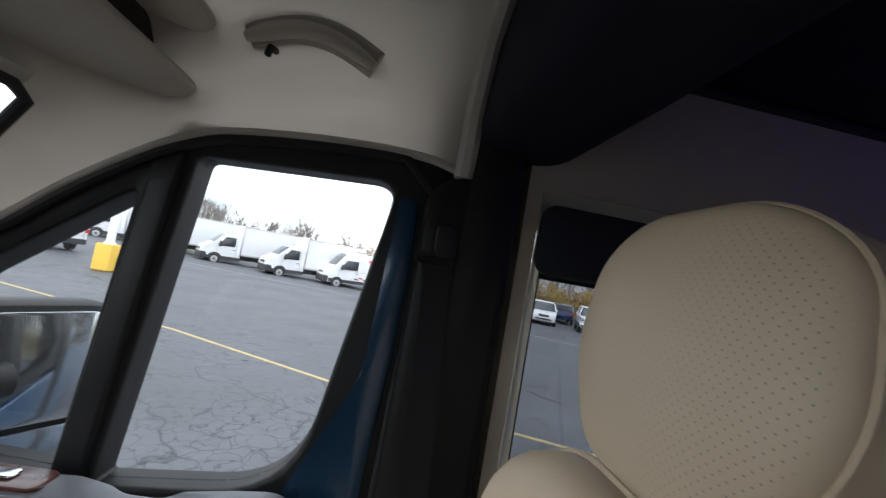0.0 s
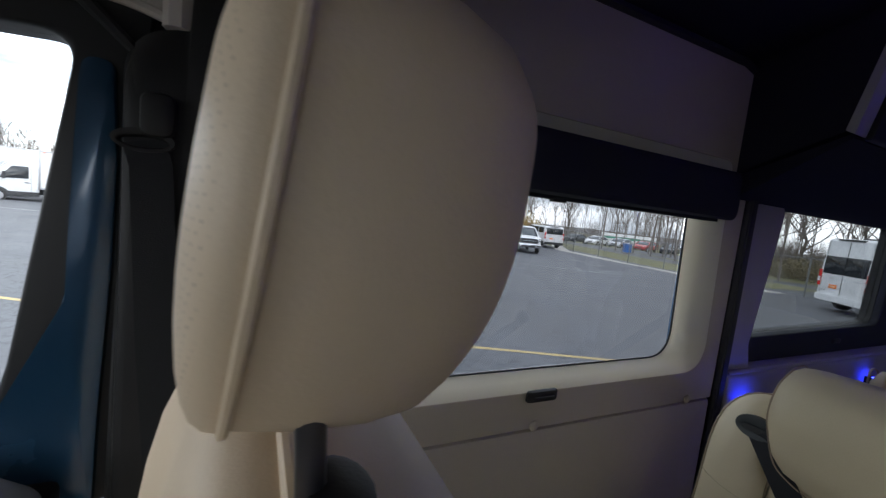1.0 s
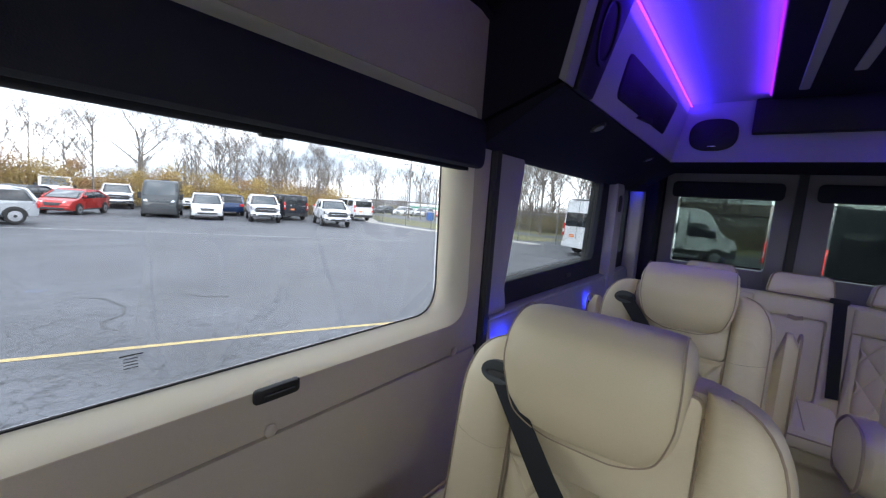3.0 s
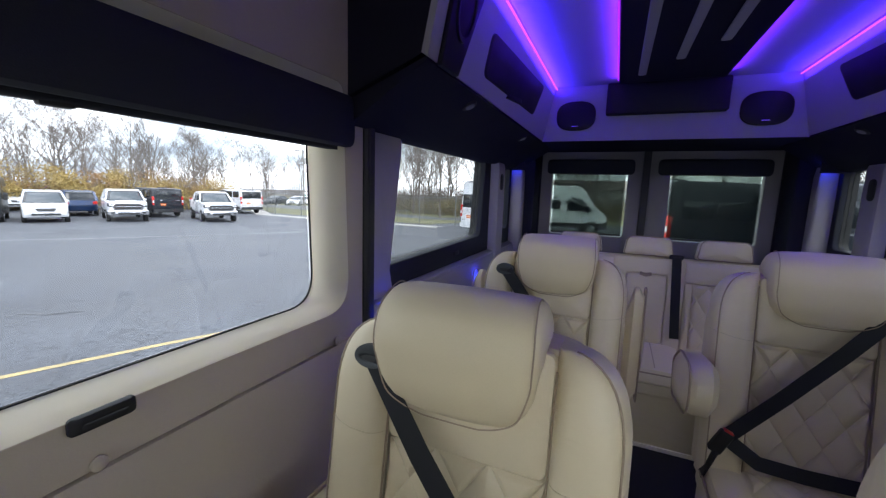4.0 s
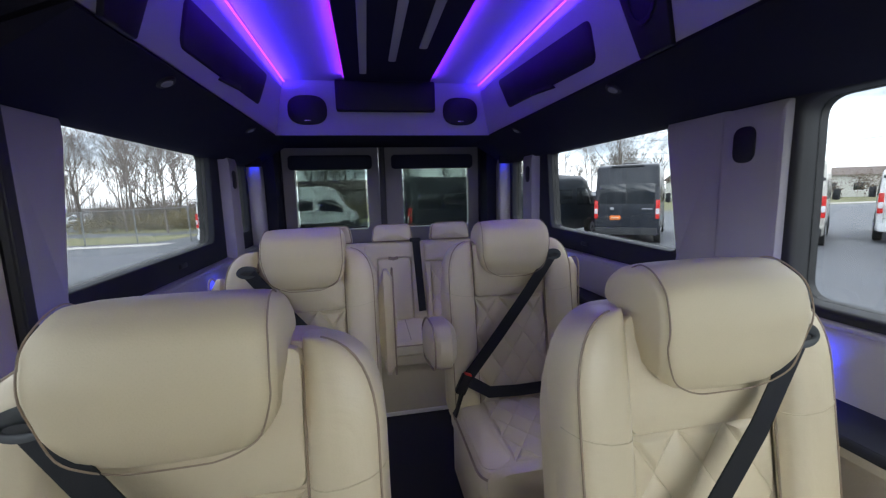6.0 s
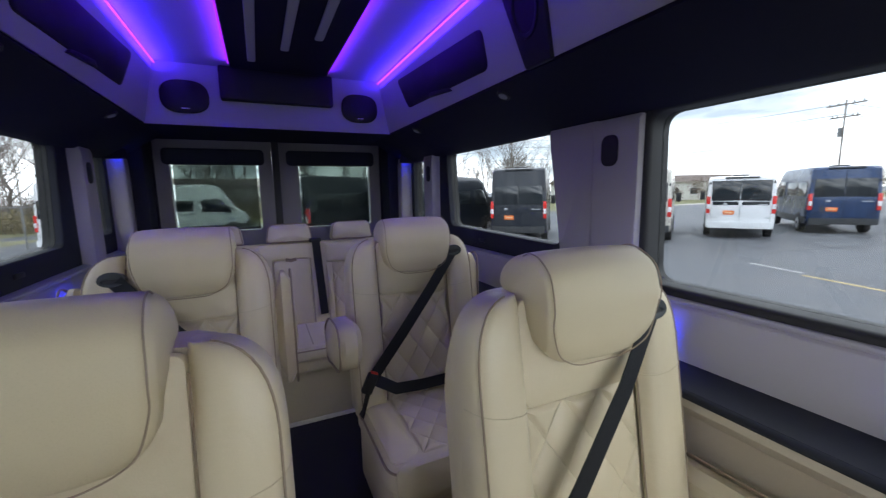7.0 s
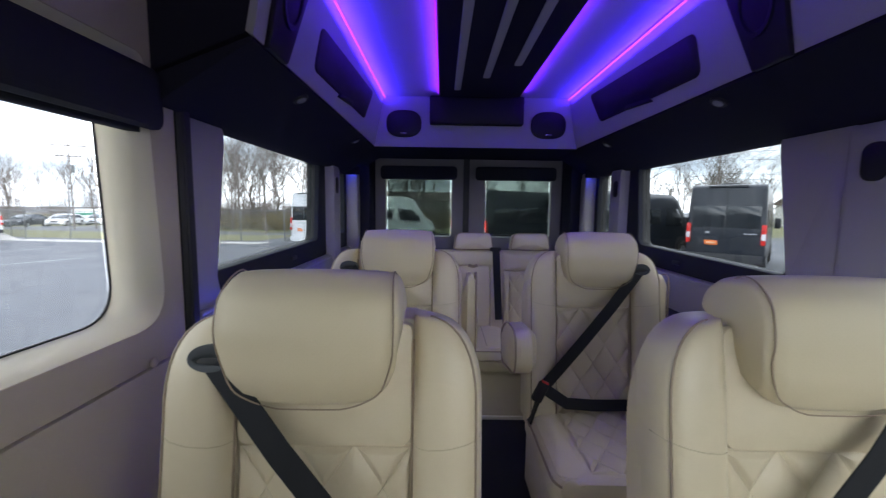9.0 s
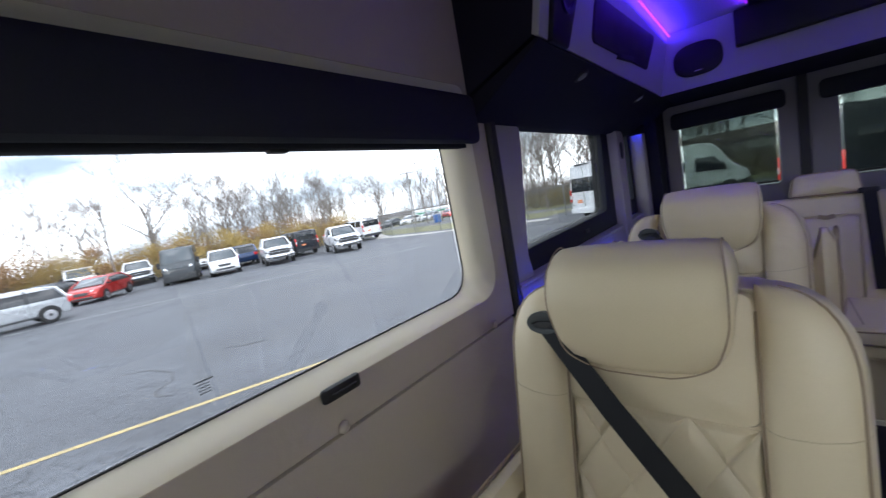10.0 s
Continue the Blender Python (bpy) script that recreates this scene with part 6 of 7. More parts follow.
def lettering(text, size, parent, material, name):
    c = bpy.data.curves.new("words", "FONT")
    c.body, c.size, c.extrude, c.align_x = text, size, 0.004, "CENTER"
    tmp = new("words_tmp", c)
    me = bpy.data.meshes.new_from_object(tmp.evaluated_get(bpy.context.evaluated_depsgraph_get()))
    bpy.data.objects.remove(tmp)
    me.materials.append(material)
    ob = new(name, me)
    ob.parent = parent
    return ob


skin(rect(0.35, 2.10, 2.55, 2.24, 0.01), sv, "word_bar", REDSTICKER, hw_sv, -1, 0.006, 0.006, "plain bar in place of lettering")
skin(rect(0.80, 1.20, 2.15, 1.36, 0.01), sv, "word_bar", DARKSTICKER, hw_sv, -1, 0.006, 0.006, "plain bar in place of lettering")
sk_ = skin(rnd([(0.45, 1.55), (2.35, 1.66), (2.45, 1.98), (0.55, 1.84)], 0.04), sv, "red_logo_shape", REDSTICKER, hw_sv, -1, 0.006, 0.006, "red slanted sticker shape")
w_ = lettering("Services", 0.30, sk_, WHITE, "lettering")
w_.matrix_basis = Matrix.Translation((-hw_sv(1.5, 1.7) - 0.016, 1.45, 1.67)) @ Matrix.Rotation(radians(-90), 4, "Z") @ Matrix.Rotation(radians(90), 4, "X")
for i in range(9):
    q = 0.4 + i * 0.34
    z_ = 0.72 + 0.11 * (i % 2)
    skin(rnd([(q, z_), (q + 0.28, z_), (q + 0.34, z_ + 0.10), (q + 0.06, z_ + 0.10)], 0.01), sv, "check_sticker", REDSTICKER if i % 2 else DARKSTICKER, hw_sv, -1, 0.024, 0.006)
rk = part("ladder_rack", tube([(-0.7, 0.3, 2.70), (-0.7, 3.2, 2.70)], 0.025, n=6), ALLOY, sv, "ladder rack")
for i in range(9):
    part("rung", tube([(-0.3, 0.5 + 0.3 * i, 2.74), (-0.7, 0.5 + 0.3 * i, 2.74)], 0.02, n=6), YEL, rk)
for yy in (0.6, 2.8):
    part("rack_bar", tube([(-0.85, yy, 2.55), (-0.85, yy, 2.69), (0.85, yy, 2.69), (0.85, yy, 2.55)], 0.025, n=6), ALLOY, sv)
part("ladder_rail", tube([(-0.3, 0.4, 2.74), (-0.3, 3.4, 2.74)], 0.03, n=6), YEL, sv)


def box_truck(m, label):
    t = thing("box_truck", m, label, "truck", "box trucks")
    prof = rnd([(4.6, 0.40), (4.6, 2.25), (5.0, 2.32), (5.75, 2.2), (6.48, 1.52), (7.04, 1.18), (7.18, 0.90), (7.2, 0.55), (7.08, 0.34)], [0.03, 0.05, 0.2, 0.2, 0.2, 0.12, 0.1, 0.08, 0.05], 4)

    def hw(y, z):
        return 1.0 * (1 - 0.07 * max(0.0, (z - 1.25) / 1.1) ** 1.6) * (1 - 0.13 * max(0.0, (y - 6.3) / 0.9) ** 2)
    part("cab", body_loft(prof, 1.0, hw), WHITE, t)
    bx = part("cargo_box", slab(rect(-1.1, 0.80, 1.1, 3.0, 0.03), 0.0, 4.7, r=0.03, axis="y", back=True), mat("white_panel", (0.74, 0.75, 0.76), 0.5, var=0.04, scale=1, bump=0.0), t, "white cargo box")
    for s in (-1, 1):
        part("rail", box(s * 1.1 - 0.012, 0.02, 0.80, s * 1.1 + 0.012, 4.68, 0.92, 0.003), ALLOY, bx)
        part("top_rail", box(s * 1.1 - 0.012, 0.02, 2.92, s * 1.1 + 0.012, 4.68, 2.99, 0.003), ALLOY, bx)
        part("corner_post", box(s * 1.1 - 0.014, 4.60, 0.81, s * 1.1 + 0.014, 4.69, 2.99, 0.003), ALLOY, bx)
        part("clearance_light", box(s * 1.1 - 0.02, 4.4, 2.87, s * 1.1 + 0.02, 4.5, 2.92, 0.003), PLATE, bx)
        wheel(t, s * 1.03, 1.3, 0.36)
        wheel(t, s * 1.03, 6.25, 0.36)
        skin(rnd([(5.05, 1.36), (6.15, 1.32), (6.15, 1.42), (5.70, 2.0), (5.05, 2.02)], 0.06), t, "door_window", DARKGLASS, hw, s)
        skin([(6.25 + 0.48 * math.cos(a * math.pi / 12), 0.34 + 0.50 * math.sin(a * math.pi / 12)) for a in range(13)], t, "wheel_arch", CLAD, hw, s, 0.002, 0.012)
        skin(rect(4.62, 0.38, 5.85, 0.62, 0.02), t, "sill_cladding", CLAD, hw, s, 0.004, 0.02)
        skin(rect(4.95, 0.60, 4.962, 2.12, 0.002), t, "door_gap", RUBBER, hw, s, 0.001, 0.004)
        skin(rect(6.18, 0.62, 6.192, 1.30, 0.002), t, "door_gap", RUBBER, hw, s, 0.001, 0.004)
        skin(rect(5.02, 1.10, 5.22, 1.15, 0.01), t, "door_handle", CLAD, hw, s, 0.002, 0.02)
        part("wing_mirror", slab(rect(1.04, 1.28, 1.24, 1.68, 0.05), 5.98, 6.10, r=0.03, axis="y", m=Matrix.Diagonal((s, 1, 1, 1))), CLAD, t)
        hl = slab(rnd([(0.50, 0.98), (0.84, 1.0), (0.84, 1.26), (0.70, 1.30)], 0.04), 6.75, 7.10, r=0.03, axis="y", m=Matrix.Diagonal((s, 1, 1, 1)))
        for v in hl.verts:
            v.co.y -= 0.35 * (abs(v.co.x) - 0.5) ** 2 + 0.30 * max(0.0, v.co.z - 1.05)
        part("headlight", hl, LENS, t)
    part("chassis", box(-0.45, 0.1, 0.45, 0.45, 5.0, 0.80, 0.02), CLAD, t)
    d = Vector((-0.73, 0.68))
    bm = slab(rnd([(-0.84, 0.0), (0.84, 0.0), (0.74, d.length * 0.93), (-0.74, d.length * 0.93)], 0.06), 0.05, -0.022, axis="z")
    part("windscreen", bm, SCREENGLASS, t).matrix_basis = Matrix.Translation((0, 6.465, 1.545)) @ Matrix.Rotation(math.atan2(d.y, d.x), 4, "X")
    g = slab(rnd([(-0.46, 0.62), (0.46, 0.62), (0.52, 0.98), (0.30, 1.04), (-0.30, 1.04), (-0.52, 0.98)], 0.05), 7.1, 7.204, r=0.01, axis="y")
    for v in g.verts:
        v.co.y -= 0.12 * max(0.0, v.co.z - 0.7)
    part("grille", g, CLAD, t)
    part("front_bumper", slab(rect(-0.96, 0.32, 0.96, 0.80, 0.10), 6.5, 7.23, r=0.10, axis="y"), CLAD, t)
    return t


bt = box_truck(at_heading(-32.5, -3.0, 0.55, -0.84), "white box truck with a tall cargo box")
for i in range(1, 6):
    copy_thing(bt, at_heading(-32.5 - 1.5 * i, -3.0 - 4.9 * i, 0.55, -0.84))


def saloon(m, colour, label, kind="sedan", category="car"):
    """A car heading +y, its middle at the origin."""
    t = thing("car" if category == "car" else "pickup_truck", m, label, category, "parked cars")
    if kind == "hatch":
        L, W, low, top = 3.9, 0.84, [(-1.92, 0.30), (-1.95, 0.62), (-1.88, 0.95), (1.10, 0.98), (1.75, 0.80), (1.93, 0.58), (1.88, 0.28)], [(-1.86, 0.93), (-1.62, 1.40), (-1.2, 1.50), (-0.1, 1.52), (0.35, 1.42), (1.15, 0.96)]
    elif kind == "suv":
        L, W, low, top = 4.8, 0.95, [(-2.38, 0.38), (-2.42, 0.80), (-2.30, 1.12), (1.15, 1.12), (2.15, 1.0), (2.38, 0.72), (2.32, 0.34)], [(-2.28, 1.08), (-2.0, 1.68), (-1.4, 1.76), (0.1, 1.76), (0.45, 1.68), (1.25, 1.10)]
    elif kind == "pickup":
        L, W, low, top = 5.9, 1.0, [(-2.95, 0.62), (-2.98, 1.20), (-2.90, 1.28), (1.5, 1.32), (2.80, 1.27), (2.95, 1.12), (2.95, 0.55)], [(-1.0, 1.27), (-0.85, 1.90), (-0.5, 1.97), (0.6, 1.97), (0.9, 1.88), (1.55, 1.30)]
    else:
        L, W, low, top = 4.6, 0.90, [(-2.28, 0.32), (-2.32, 0.70), (-2.20, 1.00), (1.25, 0.98), (2.05, 0.84), (2.28, 0.60), (2.22, 0.28)], [(-1.95, 0.98), (-1.15, 1.38), (-0.6, 1.45), (0.2, 1.45), (0.55, 1.36), (1.35, 0.96)]
    hgt = max(p[1] for p in top)
    zb = low[2][1]

    def hw(y, z):
        return W * (1 - 0.20 * max(0.0, (z - zb) / (hgt - zb)) ** 1.2) * (1 - 0.10 * max(0.0, (abs(y) - L * 0.32) / (L * 0.18)) ** 2)
    part("body", body_loft(rnd(low, 0.10, 4), W, hw), colour, t)
    cab = part("greenhouse", body_loft(rnd(top, 0.08, 4), W, hw), DARKGLASS, t, "dark glazed cabin")
    rf = [top[1], top[2], top[3], top[4]]
    lift = [(top[1][0] + 0.05, top[1][1] - 0.02), (top[2][0], top[2][1] + 0.03), (top[3][0], top[3][1] + 0.03), (top[4][0] - 0.02, top[4][1] - 0.02)]
    part("roof", body_loft(rnd([(rf[0][0] + 0.04, rf[0][1] - 0.03)] + lift[:1] + lift[1:3] + lift[3:] + [(rf[3][0] - 0.05, rf[3][1] - 0.03)], 0.03, 3), W, lambda y, z: hw(y, z) + 0.012), colour, t)
    cx_ = (top[1][0] + top[4][0]) / 2
    scr = slab(rnd([(-W * 0.80, 0.0), (W * 0.80, 0.0), (W * 0.66, 1.0), (-W * 0.66, 1.0)], 0.05), 0.0, -0.02, axis="z")
    d = Vector((top[4][0] - top[5][0], top[4][1] - top[5][1]))
    for v in scr.verts:
        v.co.y *= d.length * 0.86
    part("windscreen", scr, SCREENGLASS, cab).matrix_basis = Matrix.Translation((0, top[5][0] + 0.01, top[5][1] + 0.03)) @ Matrix.Rotation(math.atan2(d.y, d.x), 4, "X")
    for s in (-1, 1):
        def at(p):
            return (s * (hw(p[0], p[1]) - 0.012), p[0], p[1])
        part("front_pillar", tube([at((top[5][0] + 0.05, top[5][1])), at(top[4])], 0.045, n=6), colour, cab)
        part("rear_pillar", tube([at(top[0]), at((top[1][0] + 0.03, top[1][1])), at((top[2][0], top[2][1] - 0.02))], [0.10, 0.08, 0.05], n=6), colour, cab)
        skin(rect(cx_ - 0.05, zb, cx_ + 0.03, hgt - 0.06, 0.01), cab, "door_post", colour if kind == "pickup" else CLAD, hw, s, 0.002, 0.012)
        r = 0.40 if kind == "pickup" else 0.33
        for yy in (-L * 0.31, L * 0.32):
            wheel(t, s * (W + 0.03), yy, r)
            skin([(yy + (r + 0.06) * math.cos(a * math.pi / 10), r + (r + 0.06) * math.sin(a * math.pi / 10)) for a in range(11)], t, "wheel_arch", RUBBER, hw, s, -0.004, 0.008)
        skin(rect(cx_ - 0.02, zb - 0.5, cx_ - 0.008, zb, 0.002), t, "door_gap", RUBBER, hw, s, 0.0, 0.004)
        skin(rect(cx_ - 0.28, zb - 0.14, cx_ - 0.10, zb - 0.11, 0.008), t, "door_handle", colour, hw, s, 0.002, 0.02)
        skin(rect(-L * 0.22, 0.30 if kind != "pickup" else 0.5, L * 0.22, 0.38 if kind != "pickup" else 0.6, 0.02), t, "sill", CLAD, hw, s, 0.002, 0.02)
        part("tail_light", slab(rect(W * 0.65, low[1][1] + 0.05, W * 0.92, low[1][1] + 0.25, 0.02), -L * 0.45, -L * 0.502, r=0.01, axis="y", m=Matrix.Diagonal((s, 1, 1, 1))), TAIL, t)
        part("wing_mirror", slab(rect(W * 0.92, zb + 0.02, W * 1.12, zb + 0.16, 0.03), top[-1][0] - 0.45, top[-1][0] - 0.35, r=0.02, axis="y", m=Matrix.Diagonal((s, 1, 1, 1))), colour, t)
    gz = low[-2][1]
    if kind == "pickup":
        fr = part("grille_surround", slab(rnd([(-0.70, 0.80), (0.70, 0.80), (0.78, 1.06), (0.66, 1.21), (-0.66, 1.21), (-0.78, 1.06)], 0.05), 2.80, 2.985, r=0.02, axis="y"), CHROME, t, "chrome grille surround")
        part("grille", slab(rnd([(-0.64, 0.84), (0.64, 0.84), (0.70, 1.05), (0.60, 1.17), (-0.60, 1.17), (-0.70, 1.05)], 0.05), 2.90, 2.995, r=0.01, axis="y"), CLAD, t, "black grille")
        for s in (-1, 1):
            hl = part("headlight", slab(rnd([(0.70, 0.98), (0.96, 1.00), (0.97, 1.20), (0.74, 1.18)], 0.04), 2.62, 2.965, r=0.02, axis="y", m=Matrix.Diagonal((s, 1, 1, 1))), CLAD, t, "dark headlight housing")
            part("headlight_lens", slab(rect(0.77, 1.05, 0.92, 1.16, 0.03), 2.9, 2.975, r=0.01, axis="y", m=Matrix.Diagonal((s, 1, 1, 1))), LENS, hl)
            part("fog_lamp", slab(rect(0.66, 0.58, 0.84, 0.68, 0.03), 2.9, 3.035, r=0.01, axis="y", m=Matrix.Diagonal((s, 1, 1, 1))), CLAD, t)
            part("bed_side", slab(rect(-2.92, 1.22, -1.08, 1.36, 0.03), s * 0.80, s * 0.985, r=0.02), colour, t)
        part("grille_bar", box(-0.62, 2.99, 0.985, 0.62, 3.006, 1.015, 0.004), CHROME, fr, "bright grille bar")
        part("hood_bulge", slab(rnd([(-0.55, 1.75), (0.55, 1.75), (0.60, 2.70), (-0.60, 2.70)], 0.1), 1.26, 1.345, r=0.05, axis="z"), colour, t)
        part("front_bumper", slab(rect(-0.99, 0.50, 0.99, 0.78, 0.07), 2.6, 3.03, r=0.05, axis="y"), CHROME, t, "chrome bumper")
        part("air_intake", slab(rect(-0.52, 0.53, 0.52, 0.66, 0.03), 2.9, 3.036, r=0.005, axis="y"), CLAD, t)
        part("bed_well", box(-W * 0.78, -2.80, 1.0, W * 0.78, -1.12, 1.31, 0.02), CLAD, t)
    else:
        gr = slab(rnd([(-W * 0.36, gz - 0.04), (W * 0.36, gz - 0.04), (W * 0.46, gz + 0.12), (-W * 0.46, gz + 0.12)], 0.03), L * 0.44, L * 0.498, r=0.01, axis="y")
        for v in gr.verts:
            v.co.y -= 0.6 * max(0.0, v.co.z - gz)
        part("grille", gr, CLAD, t)
        part("front_bumper", slab(rect(-W * 0.86, gz - 0.26, W * 0.86, gz - 0.10, 0.06), L * 0.42, L * 0.500, r=0.04, axis="y"), colour, t)
        part("air_intake", slab(rect(-W * 0.62, gz - 0.26, W * 0.62, gz - 0.15, 0.03), L * 0.44, L * 0.504, r=0.01, axis="y"), CLAD, t)
        for s in (-1, 1):
            hl = slab(rect(W * 0.50, gz + 0.04, W * 0.90, gz + 0.20, 0.04), L * 0.38, L * 0.49, r=0.02, axis="y", m=Matrix.Diagonal((s, 1, 1, 1)))
            for v in hl.verts:
                v.co.y -= 0.5 * max(0.0, v.co.z - gz) + 0.35 * max(0.0, abs(v.co.x) - W * 0.5)
            part("headlight", hl, LENS, t)
    return t


saloon(at_heading(-24.1, 1.0, 0.10, -1.0), SILVER, "silver hatchback parked across the bays", "hatch")
saloon(at_heading(-32.6, 5.6, 0.82, -0.56), REDP, "red saloon car parked under the bushes")
saloon(at_heading(-36.8, 3.7, 0.75, -0.66), CHARCOAL, "dark saloon car behind the hatchback")
saloon(at_heading(-43.0, 10.0, 0.97, -0.2), WHITE, "white pickup truck parked nose out", "pickup", "pickup truck")
saloon(at_heading(-31.2, 12.4, 0.94, -0.34), WHITE, "white sport utility car parked nose out", "suv")
saloon(at_heading(-44.0, 15.8, 0.95, -0.3), WHITE, "white car behind the green van", "suv")
saloon(at_heading(-36.5, 16.3, -0.9, 0.3), NAVY, "dark blue car parked by the bushes", "suv")
saloon(at_heading(-30.0, 15.9, 0.92, -0.39), WHITE, "white pickup truck with a dark grille", "pickup", "pickup truck")
saloon(at_heading(-26.5, 19.6, 0.90, -0.44), WHITE, "white pickup truck with chrome bumper", "pickup", "pickup truck")
for i in range(6):
    saloon(at_heading(-47 + 2.9 * i, 45 + 1.6 * i, 0.3, -0.95), (CHARCOAL, WHITE, SILVER, REDP, CHARCOAL, SILVER)[i], ("dark", "white", "silver", "red", "dark", "silver")[i] + " car in the far car park", "sedan")

tr = thing("semi_trailer", at_heading(-78.0, 84.0, 0.78, 0.62), "white trailer with a green stripe beyond the fence", "trailer")
part("box", slab(rect(-1.2, 1.0, 1.2, 3.6, 0.04), 0, 13, r=0.03, axis="y", back=True), WHITE, tr)
for s in (-1, 1):
    part("stripe", box(s * 1.21 - 0.01, 0.3, 2.3, s * 1.21 + 0.01, 12.7, 2.75, 0.0), mat("green_stripe", (0.02, 0.25, 0.16), 0.5, var=0.03), tr, "green stripe")
    for yy in (1.2, 2.4, 11.5):
        wheel(tr, s * 1.15, yy, 0.5, 0.3)
skip = thing("waste_bin", at_heading(-30.8, 36.6, 0.6, 0.8), "blue metal waste bin by the path", "bin")
part("body", slab(rnd([(-0.42, 0.1), (0.42, 0.1), (0.48, 1.0), (-0.48, 1.0)], 0.04), 0, 0.7, r=0.02, axis="y", back=True), mat("blue_bin", (0.03, 0.13, 0.40), 0.5, var=0.1), skip)
part("lid", slab(rect(-0.5, -0.03, 0.5, 0.73, 0.04), 1.0, 1.05, r=0.01, axis="z"), mat("blue_bin_lid", (0.02, 0.09, 0.3), 0.5), skip)

bo = thing("bollard", pose(-15.3, -10.0, fall(-15.3, -10.0)), "yellow concrete bollard with a white post", "bollard")
part("base", slab(rect(-0.28, -0.28, 0.28, 0.28, 0.06), 0, 0.95, r=0.05, axis="z"), mat("bollard_yellow", (0.75, 0.48, 0.06), 0.6, var=0.1, scale=5), bo)
part("post", tube([(0, 0, 0.93), (0, 0, 1.95), (0, 0, 2.0)], [0.125, 0.125, 0.09], n=14), WHITE, bo)
part("collar", tube([(0, 0, 0.94), (0, 0, 1.02)], [0.2, 0.15], n=14), WHITE, bo)

# fence
FENCE = mat("galvanised_steel", (0.22, 0.23, 0.23), 0.5, metal=0.5, var=0.15)
fence = thing("chain_link_fence", Matrix.Identity(4), "grey chain-link fence along the grass", "fence")
path_f = [Vector(p) for p in ((-44, 36), (-28.5, 27.2), (-18.9, 26.7), (-9.8, 24.4), (-9.6, 42))]
meshb = bmesh.new()
for a, b in zip(path_f, path_f[1:]):
    n_ = max(1, int((b - a).length / 2.6))
    for i in range(n_):
        p = a.lerp(b, i / n_)
        part("post", tube([(p.x, p.y, fall(p.x, p.y) - 0.05), (p.x, p.y, fall(p.x, p.y) + 1.95)], 0.035, n=6), FENCE, fence)
    part("rail", tube([(a.x, a.y, fall(a.x, a.y) + 1.9), (b.x, b.y, fall(b.x, b.y) + 1.9)], 0.022, n=5), FENCE, fence)
    ln = (b - a).length
    dd = (b - a) / ln
    s = 0.0
    while s < ln:
        for sg in (-1, 1):
            e = s + sg * 1.85
            p0, p1 = a + dd * s, a + dd * max(0, min(ln, e))
            q = abs(max(0, min(ln, e)) - s)
            if q > 0.1:
                tube([(p0.x, p0.y, 0.03 + fall(p0.x, p0.y)), (p1.x, p1.y, 0.03 + fall(p1.x, p1.y) + q)], 0.0045, n=3, bm=meshb)
        s += 0.16
tagged(part("wire_mesh", meshb, FENCE, fence), kind="stuff")

# low buildings behind the fence
SIDING = mat("pale_siding", (0.55, 0.54, 0.50), 0.8, var=0.08, scale=0.5)
ROOFM = mat("brown_roof", (0.12, 0.09, 0.075), 0.9, var=0.15, scale=1.0)
for x, y, a, w, h, lab in ((3, 52, 0, 22, 3.0, "long pale shed behind the parked vans"), (60, 48, -20, 30, 3.0, "distant pale building across the road")):
    hs = thing("building", pose(x, y, fall(x, y), 0, 0, a), lab, "building")
    wl_ = part("wall", box(-w / 2, -4, 0, w / 2, 4, h, 0.02), SIDING, hs)
    part("roof", slab([(-4.5, h), (4.5, h), (0, h + 1.2)], -w / 2 - 0.4, w / 2 + 0.4, r=0.0), ROOFM, hs)
    for i in range(int(w / 3.2)):
        wn_ = part("window", box(-w / 2 + 1.2 + i * 3.2, -4.03, 1.0, -w / 2 + 2.4 + i * 3.2, -3.98, 2.0, 0.01), DARKGLASS, hs)
        part("frame", box(-w / 2 + 1.1 + i * 3.2, -4.05, 0.92, -w / 2 + 2.5 + i * 3.2, -4.0, 1.0, 0.0), WHITE, wn_)

# poles and wires
POLE = mat("weathered_pole", (0.22, 0.19, 0.17), 0.9, var=0.2, scale=3, bump=0.4)


def pole(x, y, h, turn, label, r=0.085):
    t = thing("utility_pole", pose(x, y, fall(x, y), 0, 0, turn), label, "utility pole", "utility poles")
    part("shaft", tube([(0, 0, 0), (0, 0, h)], [r, r * 0.65], n=10), POLE, t)
    for k, z in enumerate((h - 0.35, h - 1.3)):
        c_ = part("crossarm", box(-1.3 + 0.3 * k, -0.045, z - 0.045, 1.3 - 0.3 * k, 0.045, z + 0.045, 0.01), POLE, t)
        for xx in (-1.1 + 0.3 * k, -0.5, 0.5, 1.1 - 0.3 * k):
            part("insulator", tube([(xx, 0, z + 0.05), (xx, 0, z + 0.22)], [0.05, 0.03], n=6), FENCE, c_)
    part("transformer", tube([(0.22, 0, h - 2.8), (0.22, 0, h - 2.1)], 0.14, n=10), FENCE, t)
    return t


PP = ((42, 16.2, 8.4, 80), (59, 9.8, 8.6, 80), (84, 2.0, 9.2, 80), (30.0, 44.0, 8.6, 60), (12.0, 62.0, 8.6, 60))
for p in PP:
    pole(*p, "weathered wooden utility pole with two crossarms")
pole(-34.6, 37.4, 8.0, 30, "weathered wooden utility pole beyond the fence")
pole(-30.5, 0.9, 9.0, 0, "pale pole among the bushes")
WIRE = mat("black_wire", (0.02, 0.02, 0.02), 0.6)


